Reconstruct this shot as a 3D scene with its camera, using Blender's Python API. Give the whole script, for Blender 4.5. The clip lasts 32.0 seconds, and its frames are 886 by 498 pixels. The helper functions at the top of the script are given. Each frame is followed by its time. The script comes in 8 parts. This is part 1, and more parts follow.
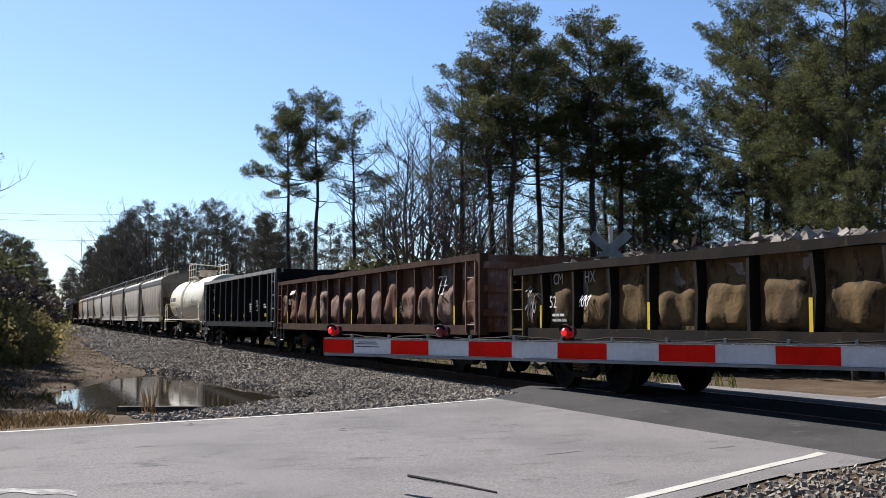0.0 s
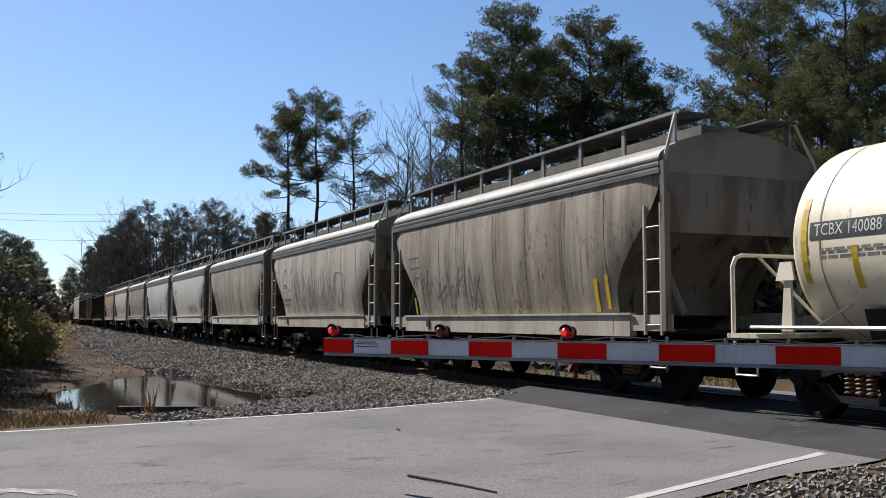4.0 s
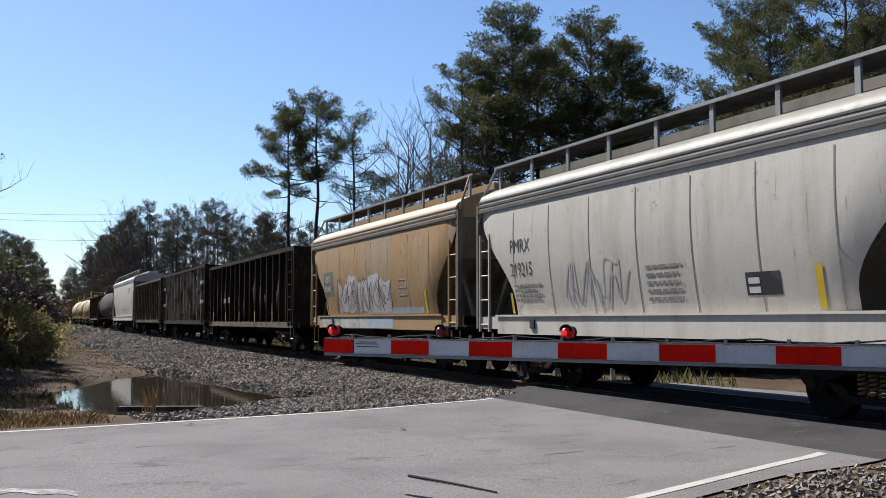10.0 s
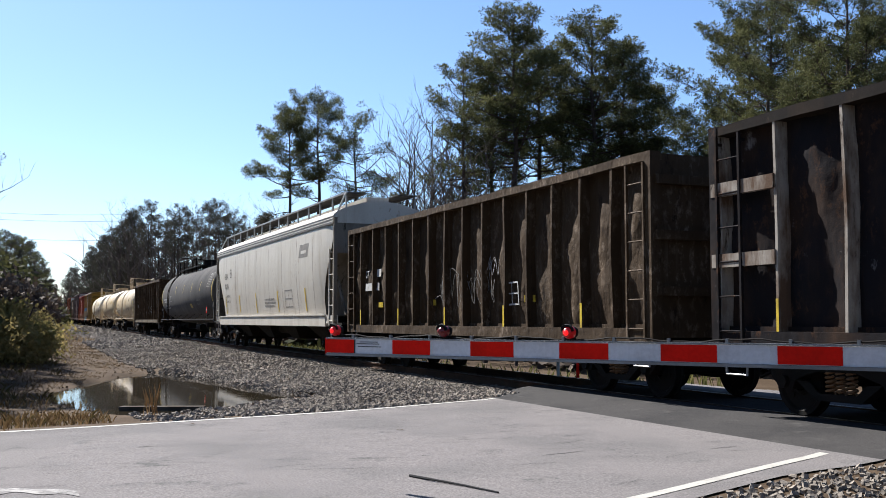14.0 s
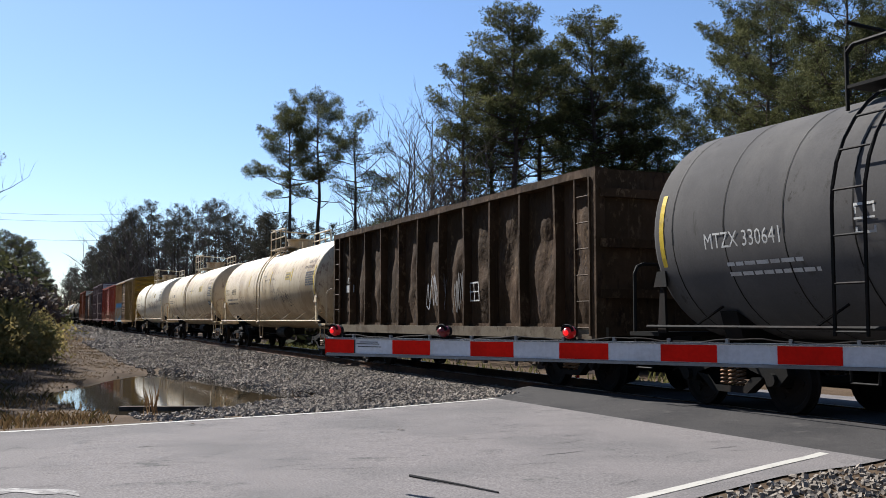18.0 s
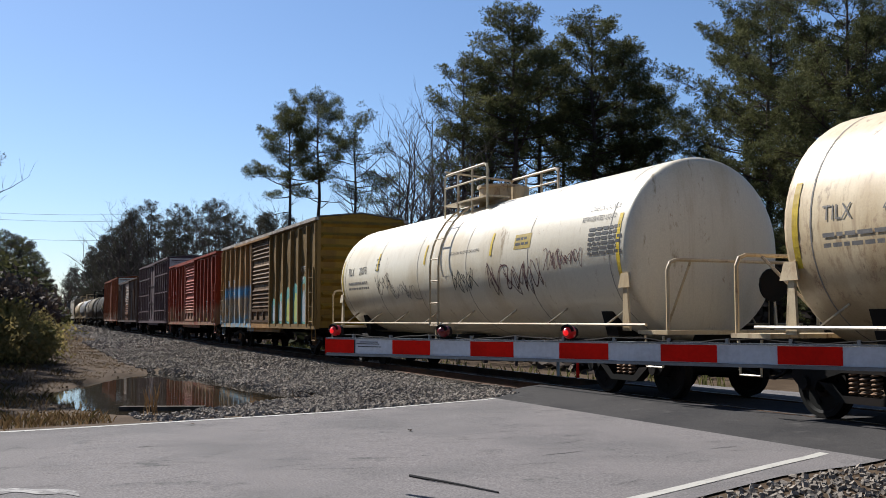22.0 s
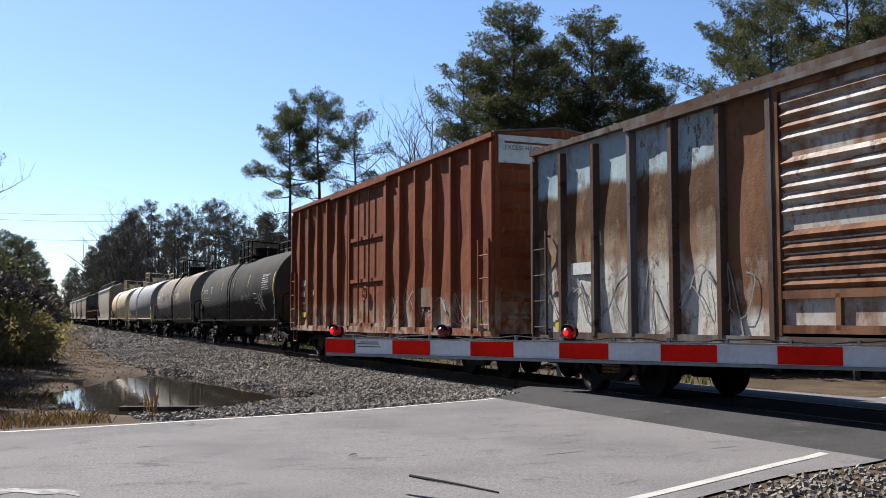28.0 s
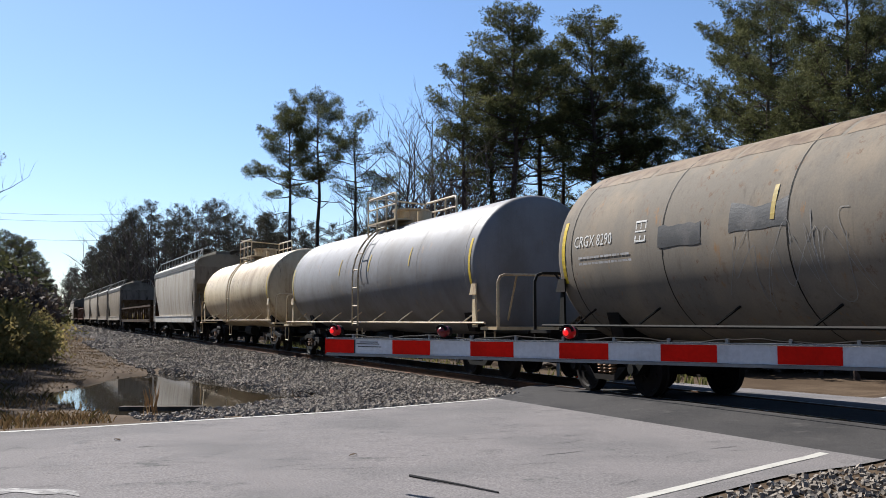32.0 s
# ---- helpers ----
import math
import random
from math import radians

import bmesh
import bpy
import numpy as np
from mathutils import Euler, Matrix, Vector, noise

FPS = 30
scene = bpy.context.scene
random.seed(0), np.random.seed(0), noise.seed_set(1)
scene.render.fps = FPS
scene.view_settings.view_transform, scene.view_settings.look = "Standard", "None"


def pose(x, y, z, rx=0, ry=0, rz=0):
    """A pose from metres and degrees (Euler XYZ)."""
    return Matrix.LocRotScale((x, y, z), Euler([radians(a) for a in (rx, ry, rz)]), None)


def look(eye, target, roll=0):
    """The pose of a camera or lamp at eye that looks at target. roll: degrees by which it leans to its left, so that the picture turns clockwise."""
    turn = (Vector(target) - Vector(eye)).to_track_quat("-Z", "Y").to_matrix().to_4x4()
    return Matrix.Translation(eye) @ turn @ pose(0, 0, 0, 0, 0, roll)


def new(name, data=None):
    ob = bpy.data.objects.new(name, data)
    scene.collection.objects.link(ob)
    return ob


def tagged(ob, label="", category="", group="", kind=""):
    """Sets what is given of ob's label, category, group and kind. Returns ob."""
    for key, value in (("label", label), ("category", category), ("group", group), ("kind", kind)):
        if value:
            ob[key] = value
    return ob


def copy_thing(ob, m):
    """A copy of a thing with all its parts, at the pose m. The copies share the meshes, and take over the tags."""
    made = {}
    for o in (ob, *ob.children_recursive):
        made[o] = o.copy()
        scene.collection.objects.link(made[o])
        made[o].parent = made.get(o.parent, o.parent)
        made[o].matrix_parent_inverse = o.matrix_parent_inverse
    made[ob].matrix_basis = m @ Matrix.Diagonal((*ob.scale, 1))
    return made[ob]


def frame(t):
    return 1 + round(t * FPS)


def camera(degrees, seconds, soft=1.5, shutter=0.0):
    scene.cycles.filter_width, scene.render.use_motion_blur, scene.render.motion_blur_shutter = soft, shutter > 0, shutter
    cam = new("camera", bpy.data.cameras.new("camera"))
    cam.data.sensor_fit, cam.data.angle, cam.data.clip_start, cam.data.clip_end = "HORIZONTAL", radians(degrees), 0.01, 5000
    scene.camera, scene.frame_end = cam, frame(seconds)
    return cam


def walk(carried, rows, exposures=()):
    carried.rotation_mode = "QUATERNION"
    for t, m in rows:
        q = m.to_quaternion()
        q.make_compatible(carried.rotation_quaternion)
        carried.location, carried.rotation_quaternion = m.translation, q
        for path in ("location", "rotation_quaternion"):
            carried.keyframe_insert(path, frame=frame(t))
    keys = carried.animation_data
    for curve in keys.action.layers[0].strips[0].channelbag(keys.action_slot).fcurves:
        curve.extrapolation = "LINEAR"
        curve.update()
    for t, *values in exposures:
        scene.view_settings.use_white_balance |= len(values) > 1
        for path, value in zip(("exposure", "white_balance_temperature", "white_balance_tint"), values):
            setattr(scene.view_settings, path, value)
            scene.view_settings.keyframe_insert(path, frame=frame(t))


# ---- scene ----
cam = camera(47.55, 32.0, soft=0.9)
TH = 0.4099          # bearing of the track, left of straight ahead
EYE = 1.227          # above the rail tops
SPEED = 13.391       # of the train, metres a second
CT, ST = math.cos(TH), math.sin(TH)


def view(turn):
    return pose(0, 0, EYE, 90 + 4.071, 0, turn)


walk(cam, [(0, view(0)), (9.0, view(0)), (10.5, view(0.03)), (12.8, view(0.05)), (13.8, view(0.097)), (32, view(0.097))],
     exposures=[(t, e + 0.08, 5900, 12) for t, e in ((0, 1.4), (2.3, 1.4), (3, 1.08), (5, 1.08), (7, 1.08), (8, 1.12), (9, 1.26), (10, 1.22), (11, 1.36), (14, 1.55), (17, 1.45), (21, 1.02), (23, 1.15), (25, 1.45), (28, 1.4), (30, 1.4), (32, 1.3))])

# ---- daylight ----
SUN_EL = radians(44)
SUN_X, SUN_Y = -0.662, 0.749
SUN_DIR = Vector((SUN_X * math.cos(SUN_EL), SUN_Y * math.cos(SUN_EL), math.sin(SUN_EL)))
world = bpy.data.worlds.new("sky")
scene.world = world
world.use_nodes = True
wn = world.node_tree
sky = wn.nodes.new("ShaderNodeTexSky")
sky.sky_type, sky.sun_disc = "NISHITA", False
sky.sun_elevation, sky.sun_rotation = SUN_EL, math.atan2(SUN_X, SUN_Y)
sky.air_density, sky.dust_density, sky.ozone_density = 1.0, 0.35, 4.0
wn.nodes["Background"].inputs[1].default_value = 0.05
wn.links.new(sky.outputs[0], wn.nodes["Background"].inputs[0])
sun = new("sun", bpy.data.lights.new("sun", "SUN"))
sun.data.energy, sun.data.angle, sun.data.color = 5.0, radians(0.5), (1.0, 0.93, 0.81)
sun.matrix_world = look(SUN_DIR * 200, (0, 0, 0))


# ---- materials ----
def node(t, kind, **vals):
    n = t.nodes.new(kind)
    for k, v in vals.items():
        n.inputs[k].default_value = v
    return n


def surface(name, base, second=None, amount=0.5, scale=(1.5, 1.5, 1.5), rough=0.7, metal=0.0, bump=0.15, fine=40.0, third=None, third_amount=0.3, third_scale=(3, 3, 3), spread=0.06, bump_fine=0.0, dusty=0.0, worn=0.0, rust=(0.07, 0.035, 0.018), drip=None, dented=0.0, bands=()):
    """A worn surface: a base colour, a second colour in large patches, a third in small ones, grain and relief.
    bands: coats of paint that lie between two heights and two ends of a car, with soft, uneven edges. worn: chips of rust and thin runs below them. dented: shallow dents."""
    m = bpy.data.materials.new(name)
    m.use_nodes = True
    t = m.node_tree
    b = t.nodes["Principled BSDF"]
    co = t.nodes.new("ShaderNodeTexCoord")
    rnd = t.nodes.new("ShaderNodeObjectInfo")
    shift = node(t, "ShaderNodeVectorMath")
    shift.operation = "MULTIPLY_ADD"
    shift.inputs[1].default_value = (1, 1, 1)
    comb = t.nodes.new("ShaderNodeCombineXYZ")
    mul = node(t, "ShaderNodeMath")
    mul.operation = "MULTIPLY"
    mul.inputs[1].default_value = 37.0
    t.links.new(rnd.outputs["Random"], mul.inputs[0])
    for k in range(3):
        t.links.new(mul.outputs[0], comb.inputs[k])
    t.links.new(co.outputs["Object"], shift.inputs[0])
    t.links.new(comb.outputs[0], shift.inputs[2])

    def noise_at(sc, detail=5.0, rough_=0.6):
        mp = t.nodes.new("ShaderNodeMapping")
        mp.inputs["Scale"].default_value = sc
        t.links.new(shift.outputs[0], mp.inputs[0])
        n = node(t, "ShaderNodeTexNoise", Scale=1.0, Detail=detail, Roughness=rough_)
        t.links.new(mp.outputs[0], n.inputs["Vector"])
        return n.outputs["Fac"]

    def ramp(src, lo, hi):
        r = t.nodes.new("ShaderNodeMapRange")
        r.inputs["From Min"].default_value, r.inputs["From Max"].default_value = lo, hi
        t.links.new(src, r.inputs["Value"])
        return r.outputs[0]

    def mixed(fac, a, c):
        x = t.nodes.new("ShaderNodeMix")
        x.data_type = "RGBA"
        if isinstance(fac, float):
            x.inputs[0].default_value = fac
        else:
            t.links.new(fac, x.inputs[0])
        for sock, val in ((6, a), (7, c)):
            if isinstance(val, tuple):
                x.inputs[sock].default_value = (*val, 1)
            else:
                t.links.new(val, x.inputs[sock])
        return x.outputs[2]

    col = base
    if second:
        col = mixed(ramp(noise_at(scale), 0.62 - amount * 0.35, 0.72 - amount * 0.2), col, second)
    if third:
        col = mixed(ramp(noise_at(third_scale, 7.0, 0.7), 0.66 - third_amount * 0.3, 0.72 - third_amount * 0.2), col, third)
    def maths(op, a, c):
        x = t.nodes.new("ShaderNodeMath")
        x.operation = op
        for k, val in ((0, a), (1, c)):
            if isinstance(val, float):
                x.inputs[k].default_value = val
            else:
                t.links.new(val, x.inputs[k])
        return x.outputs[0]

    if bands:
        sep = t.nodes.new("ShaderNodeSeparateXYZ")
        t.links.new(co.outputs["Object"], sep.inputs[0])
    for z0, z1, soft, rag, paint, x0, x1, cover in bands:
        wob = maths("MULTIPLY", maths("SUBTRACT", noise_at((1.6, 1.6, 0.5), 6.0, 0.65), 0.5), rag * 2.0)
        zz = maths("ADD", sep.outputs[2], wob)
        fac = maths("MULTIPLY", ramp(zz, z0 - soft, z0 + soft), maths("SUBTRACT", 1.0, ramp(zz, z1 - soft, z1 + soft)))
        fac = maths("MULTIPLY", fac, maths("MULTIPLY", ramp(sep.outputs[0], x0 - 0.02, x0 + 0.02), maths("SUBTRACT", 1.0, ramp(sep.outputs[0], x1 - 0.02, x1 + 0.02))))
        if cover < 1.0:
            fac = maths("MULTIPLY", fac, ramp(noise_at((2.2, 2.2, 1.3), 7.0, 0.7), 0.60 - 0.3 * cover, 0.66 - 0.2 * cover))
        col = mixed(fac, col, paint)
    if worn:
        where = ramp(noise_at((0.9, 0.9, 0.6), 3.0), 0.62 - 0.25 * worn, 0.70 - 0.1 * worn)
        chips = ramp(noise_at((8, 8, 5), 7.0, 0.75), 0.60 - 0.10 * worn, 0.63)
        col = mixed(maths("MULTIPLY", where, chips), col, rust)
        runs = ramp(noise_at((13, 13, 0.3), 4.0, 0.6), 0.54, 0.72)
        col = mixed(maths("MULTIPLY", maths("MULTIPLY", runs, ramp(noise_at((0.7, 0.7, 0.7), 2.0), 0.38, 0.62)), min(1.0, 0.9 * worn)), col, drip or rust)
    hsv = t.nodes.new("ShaderNodeHueSaturation")
    grain = noise_at((fine, fine, fine), 3.0)
    val = t.nodes.new("ShaderNodeMapRange")
    val.inputs["To Min"].default_value, val.inputs["To Max"].default_value = 1 - spread * 3, 1 + spread * 3
    t.links.new(grain, val.inputs["Value"])
    t.links.new(val.outputs[0], hsv.inputs["Value"])
    if isinstance(col, tuple):
        hsv.inputs["Color"].default_value = (*col, 1)
    else:
        t.links.new(col, hsv.inputs["Color"])
    t.links.new(hsv.outputs[0], b.inputs["Base Color"])
    b.inputs["Metallic"].default_value = metal
    b.inputs["Diffuse Roughness"].default_value = dusty
    b.inputs["Specular IOR Level"].default_value = 0.5 if rough < 0.5 else 0.25 if rough < 0.7 else 0.1 if rough < 0.8 else 0.05
    rr = t.nodes.new("ShaderNodeMapRange")
    rr.inputs["To Min"].default_value, rr.inputs["To Max"].default_value = max(0.05, rough - 0.12), min(1, rough + 0.12)
    t.links.new(noise_at((6, 6, 6), 4.0), rr.inputs["Value"])
    t.links.new(rr.outputs[0], b.inputs["Roughness"])
    if bump:
        bp = node(t, "ShaderNodeBump", Strength=bump, Distance=0.02)
        t.links.new(grain if not bump_fine else noise_at((bump_fine,) * 3, 4.0), bp.inputs["Height"])
        if dented:
            big = node(t, "ShaderNodeBump", Strength=dented, Distance=0.12)
            t.links.new(noise_at((1.7, 1.7, 1.2), 3.0, 0.55), big.inputs["Height"])
            t.links.new(big.outputs[0], bp.inputs["Normal"])
        t.links.new(bp.outputs[0], b.inputs["Normal"])
    return m


STREAK = (1.6, 1.6, 0.22)
FINE_STREAK = (7, 7, 0.5)
M = {}
M["steel_dark"] = surface("dark_steel", (0.007, 0.007, 0.006), (0.014, 0.010, 0.008), 0.5, rough=0.75)
M["steel_bare"] = surface("bare_rail_steel", (0.45, 0.44, 0.43), (0.3, 0.26, 0.22), 0.3, rough=0.3, metal=0.9)
M["rail_rust"] = surface("rusty_rail", (0.050, 0.032, 0.022), (0.086, 0.050, 0.032), 0.5, rough=0.85)
M["grey"] = surface("weathered_light_grey_paint", (0.349, 0.310, 0.250), (0.251, 0.209, 0.156), 0.45, STREAK, 0.55, third=(0.167, 0.127, 0.090), third_amount=0.22, third_scale=FINE_STREAK, bump=0.04, worn=0.45, rust=(0.10, 0.075, 0.055), drip=(0.13, 0.105, 0.08), dented=0.12)
M["grey_dirty"] = surface("dirty_grey_paint", (0.286, 0.244, 0.184), (0.167, 0.136, 0.095), 0.62, STREAK, 0.6, third=(0.093, 0.072, 0.050), third_amount=0.34, third_scale=FINE_STREAK, bump=0.04, worn=0.7, rust=(0.07, 0.05, 0.036), drip=(0.06, 0.048, 0.036), dented=0.12)
M["white_hopper"] = surface("clean_white_grey_paint", (0.405, 0.376, 0.326), (0.338, 0.307, 0.258), 0.4, STREAK, 0.5, third=(0.243, 0.211, 0.172), third_amount=0.12, third_scale=FINE_STREAK, bump=0.03, worn=0.3, rust=(0.15, 0.10, 0.065), drip=(0.22, 0.18, 0.14), dented=0.10)
M["tan"] = surface("tan_stained_paint", (0.230, 0.192, 0.138), (0.169, 0.132, 0.087), 0.55, STREAK, 0.6, third=(0.106, 0.082, 0.057), third_amount=0.25, third_scale=FINE_STREAK, bump=0.04, worn=0.6, rust=(0.08, 0.05, 0.032), drip=(0.10, 0.075, 0.05), dented=0.12)
M["orange"] = surface("faded_orange_tan_paint", (0.265, 0.161, 0.066), (0.230, 0.186, 0.122), 0.4, STREAK, 0.6, third=(0.144, 0.068, 0.025), third_amount=0.2, third_scale=FINE_STREAK, bump=0.04, worn=0.6, rust=(0.15, 0.055, 0.02), drip=(0.16, 0.075, 0.03), dented=0.12)
M["roof_grey"] = surface("grey_roof_paint", (0.149, 0.137, 0.111), (0.095, 0.084, 0.065), 0.5, (1, 1, 1), 0.6)
M["band"] = surface("dark_eave_paint", (0.056, 0.054, 0.052), (0.086, 0.078, 0.069), 0.5, STREAK, 0.6)
M["walk_mesh"] = surface("dark_steel_grating", (0.09, 0.088, 0.085), (0.05, 0.048, 0.045), 0.5, (3, 3, 3), 0.8)
M["galv"] = surface("galvanised_steel", (0.212, 0.212, 0.207), (0.151, 0.146, 0.136), 0.4, (2, 2, 2), 0.5, metal=0.4)
M["tank_white"] = surface("white_tank_paint", (0.539, 0.484, 0.369), (0.451, 0.383, 0.264), 0.4, (0.9, 0.9, 0.35), 0.4, third=(0.262, 0.202, 0.120), third_amount=0.16, third_scale=(4, 4, 0.8), bump=0.02, worn=0.3, rust=(0.22, 0.12, 0.06), drip=(0.30, 0.21, 0.12))
M["tank_cream"] = surface("stained_cream_tank_paint", (0.436, 0.351, 0.220), (0.309, 0.226, 0.120), 0.5, (0.9, 0.9, 0.35), 0.45, third=(0.140, 0.094, 0.048), third_amount=0.22, third_scale=(4, 4, 0.8), bump=0.02, worn=0.75, rust=(0.14, 0.065, 0.03), drip=(0.17, 0.10, 0.05))
M["tank_black"] = surface("worn_black_tank_paint", (0.081, 0.077, 0.074), (0.104, 0.098, 0.091), 0.5, (0.9, 0.9, 0.5), 0.85, third=(0.065, 0.060, 0.055), third_amount=0.2, third_scale=(5, 5, 1), bump=0.04, dusty=0.45, worn=0.3, rust=(0.05, 0.045, 0.04), drip=(0.11, 0.10, 0.09))
M["tank_olive"] = surface("dusty_dark_tank_paint", (0.036, 0.034, 0.031), (0.050, 0.043, 0.035), 0.45, (0.7, 0.7, 0.5), 0.85, third=(0.028, 0.026, 0.023), third_amount=0.2, third_scale=(5, 5, 1), bump=0.03, worn=0.35, rust=(0.06, 0.045, 0.03), drip=(0.085, 0.075, 0.062))
M["gon_black"] = surface("black_gondola_paint", (0.007, 0.007, 0.008), (0.010, 0.010, 0.010), 0.4, STREAK, 0.85, third=(0.005, 0.004, 0.004), third_amount=0.06, dented=0.1)
# same black as the panels, lightened: sunlight on the posts is in the colour
M["gon_rib_lit"] = surface("sunlit_black_rib_paint", (0.015, 0.015, 0.017), (0.020, 0.020, 0.020), 0.4, STREAK, 0.85)
# pale colour stands for sun on the black car's top rail; the chips are wear
M["rail_sunlit"] = surface("worn_sunlit_top_rail", (0.20, 0.195, 0.185), (0.12, 0.11, 0.10), 0.5, (2, 2, 2), 0.6, worn=0.5, rust=(0.05, 0.035, 0.025))
M["gon_brown"] = surface("rusty_brown_gondola_paint", (0.031, 0.018, 0.008), (0.054, 0.031, 0.016), 0.5, (0.8, 0.8, 0.8), 0.75, third=(0.014, 0.007, 0.004), third_amount=0.32, third_scale=(3, 3, 1.2), bump=0.5, fine=9, worn=0.7, rust=(0.13, 0.085, 0.045), drip=(0.065, 0.045, 0.028), dented=0.5)
M["gon_rust"] = surface("orange_rust_gondola_paint", (0.100, 0.042, 0.024), (0.125, 0.082, 0.064), 0.5, (0.9, 0.9, 0.6), 0.75, third=(0.034, 0.017, 0.010), third_amount=0.3, third_scale=(3, 3, 1.2), worn=0.9, rust=(0.20, 0.15, 0.125), drip=(0.045, 0.018, 0.011), dented=0.25)
M["gon_tan"] = surface("dusty_tan_gondola_paint", (0.036, 0.022, 0.011), (0.049, 0.031, 0.016), 0.5, (0.9, 0.9, 0.6), 0.78, third=(0.015, 0.009, 0.005), third_amount=0.3, third_scale=(3, 3, 1.2), bump=0.5, fine=9, worn=0.8, rust=(0.14, 0.105, 0.075), drip=(0.085, 0.065, 0.045), dented=0.5)
M["gon_soot"] = surface("sooty_brown_gondola_paint", (0.017, 0.014, 0.010), (0.026, 0.020, 0.013), 0.5, (0.9, 0.9, 0.6), 0.8, third=(0.009, 0.007, 0.005), third_amount=0.3, third_scale=(3, 3, 1.2), bump=0.4, fine=9, worn=0.5, rust=(0.05, 0.035, 0.02), drip=(0.030, 0.024, 0.016), dented=0.4)
M["gon_mixed"] = surface("patched_dark_gondola_paint", (0.010, 0.009, 0.010), (0.026, 0.016, 0.011), 0.45, (0.9, 0.9, 0.5), 0.85, third=(0.13, 0.12, 0.115), third_amount=0.16, third_scale=(1.6, 1.6, 1.0), worn=0.6, rust=(0.06, 0.030, 0.016), drip=(0.03, 0.018, 0.012), dented=0.4)
M["gon_pale"] = surface("pale_chipped_rib_paint", (0.26, 0.235, 0.2), (0.085, 0.055, 0.037), 0.5, (3, 3, 0.9), 0.8, third=(0.030, 0.020, 0.014), third_amount=0.3, third_scale=(5, 5, 1.5))
M["gon_dark"] = surface("blackened_gondola_steel", (0.012, 0.010, 0.009), (0.022, 0.016, 0.012), 0.45, (2, 2, 1), 0.85, third=(0.045, 0.034, 0.024), third_amount=0.18, third_scale=(5, 5, 2))
M["gon_gold"] = surface("golden_brown_rusted_panel", (0.096, 0.063, 0.029), (0.042, 0.027, 0.015), 0.5, (1.6, 1.6, 0.8), 0.85, third=(0.016, 0.012, 0.008), third_amount=0.36, third_scale=(5, 5, 2), bump=0.3, fine=18, worn=0.7, rust=(0.13, 0.085, 0.045), drip=(0.03, 0.02, 0.012), dented=0.3)
M["rust_bright"] = surface("orange_brown_rust", (0.15, 0.076, 0.042), (0.075, 0.033, 0.019), 0.5, (3, 3, 1), 0.8)
# hopper ends: a darker grey than the sides, with uneven patches
M["end_dark_grey"] = surface("dark_grey_car_end", (0.145, 0.13, 0.108), (0.088, 0.075, 0.06), 0.5, (2, 2, 0.5), 0.8, third=(0.03, 0.025, 0.02), third_amount=0.3, third_scale=(5, 5, 1))
M["door_tan"] = surface("dirty_tan_brown_door_paint", (0.15, 0.098, 0.052), (0.085, 0.052, 0.028), 0.55, (2, 2, 1), 0.75, third=(0.04, 0.024, 0.014), third_amount=0.36, third_scale=(5, 5, 1.5), worn=0.9, rust=(0.05, 0.03, 0.017), drip=(0.035, 0.02, 0.012))
M["tank_dusk"] = surface("dusty_grey_brown_tank_paint", (0.134, 0.119, 0.099), (0.182, 0.151, 0.114), 0.5, (0.7, 0.7, 0.5), 0.85, third=(0.196, 0.118, 0.061), third_amount=0.14, third_scale=(3, 3, 1), bump=0.04, worn=0.5, rust=(0.10, 0.05, 0.025), drip=(0.06, 0.05, 0.04))
M["rust_frame"] = surface("dark_red_rusted_frame", (0.050, 0.027, 0.018), (0.030, 0.018, 0.013), 0.5, (2, 2, 1), 0.85, third=(0.085, 0.05, 0.03), third_amount=0.2, third_scale=(6, 6, 2))
M["sill_tan"] = surface("dusty_tan_sill_paint", (0.115, 0.096, 0.070), (0.062, 0.046, 0.032), 0.45, (1.5, 1.5, 1.5), 0.8, third=(0.030, 0.022, 0.016), third_amount=0.26, third_scale=(5, 5, 3))
M["box_brown"] = surface("dark_brown_rusted_frame", (0.062, 0.038, 0.022), (0.11, 0.066, 0.034), 0.4, (3, 3, 1), 0.8, third=(0.028, 0.017, 0.011), third_amount=0.3, worn=0.5, rust=(0.14, 0.085, 0.045))
M["pale_chip"] = surface("chipped_grey_white_spray_paint", (0.235, 0.225, 0.205), (0.14, 0.092, 0.055), 0.5, (2.2, 2.2, 1.2), 0.75, third=(0.085, 0.048, 0.028), third_amount=0.3, third_scale=(6, 6, 1.2))
M["tank_grey"] = surface("dusty_grey_tank_paint", (0.154, 0.151, 0.154), (0.116, 0.109, 0.103), 0.5, (0.7, 0.7, 0.5), 0.6, third=(0.201, 0.154, 0.116), third_amount=0.16, third_scale=(3, 3, 1), bump=0.02, worn=0.3, rust=(0.09, 0.06, 0.04), drip=(0.08, 0.075, 0.07))
M["rust_patch"] = surface("chipped_tan_paint_over_patch", (0.185, 0.115, 0.06), (0.135, 0.04, 0.02), 0.5, (2.6, 2.6, 2.0), 0.75, third=(0.12, 0.034, 0.018), third_amount=0.34, third_scale=(6, 6, 3))
M["stain"] = surface("brown_rust_run", (0.144, 0.108, 0.072), (0.094, 0.065, 0.043), 0.5, (4, 4, 0.8), 0.7)
M["blue_faint"] = surface("faint_blue_spray_paint", (0.216, 0.266, 0.302), (0.288, 0.310, 0.317), 0.5, (3, 3, 3), 0.65)
M["yellow_dim"] = surface("dull_yellow_notice", (0.288, 0.209, 0.036), (0.216, 0.158, 0.043), 0.4, (3, 3, 3), 0.6)
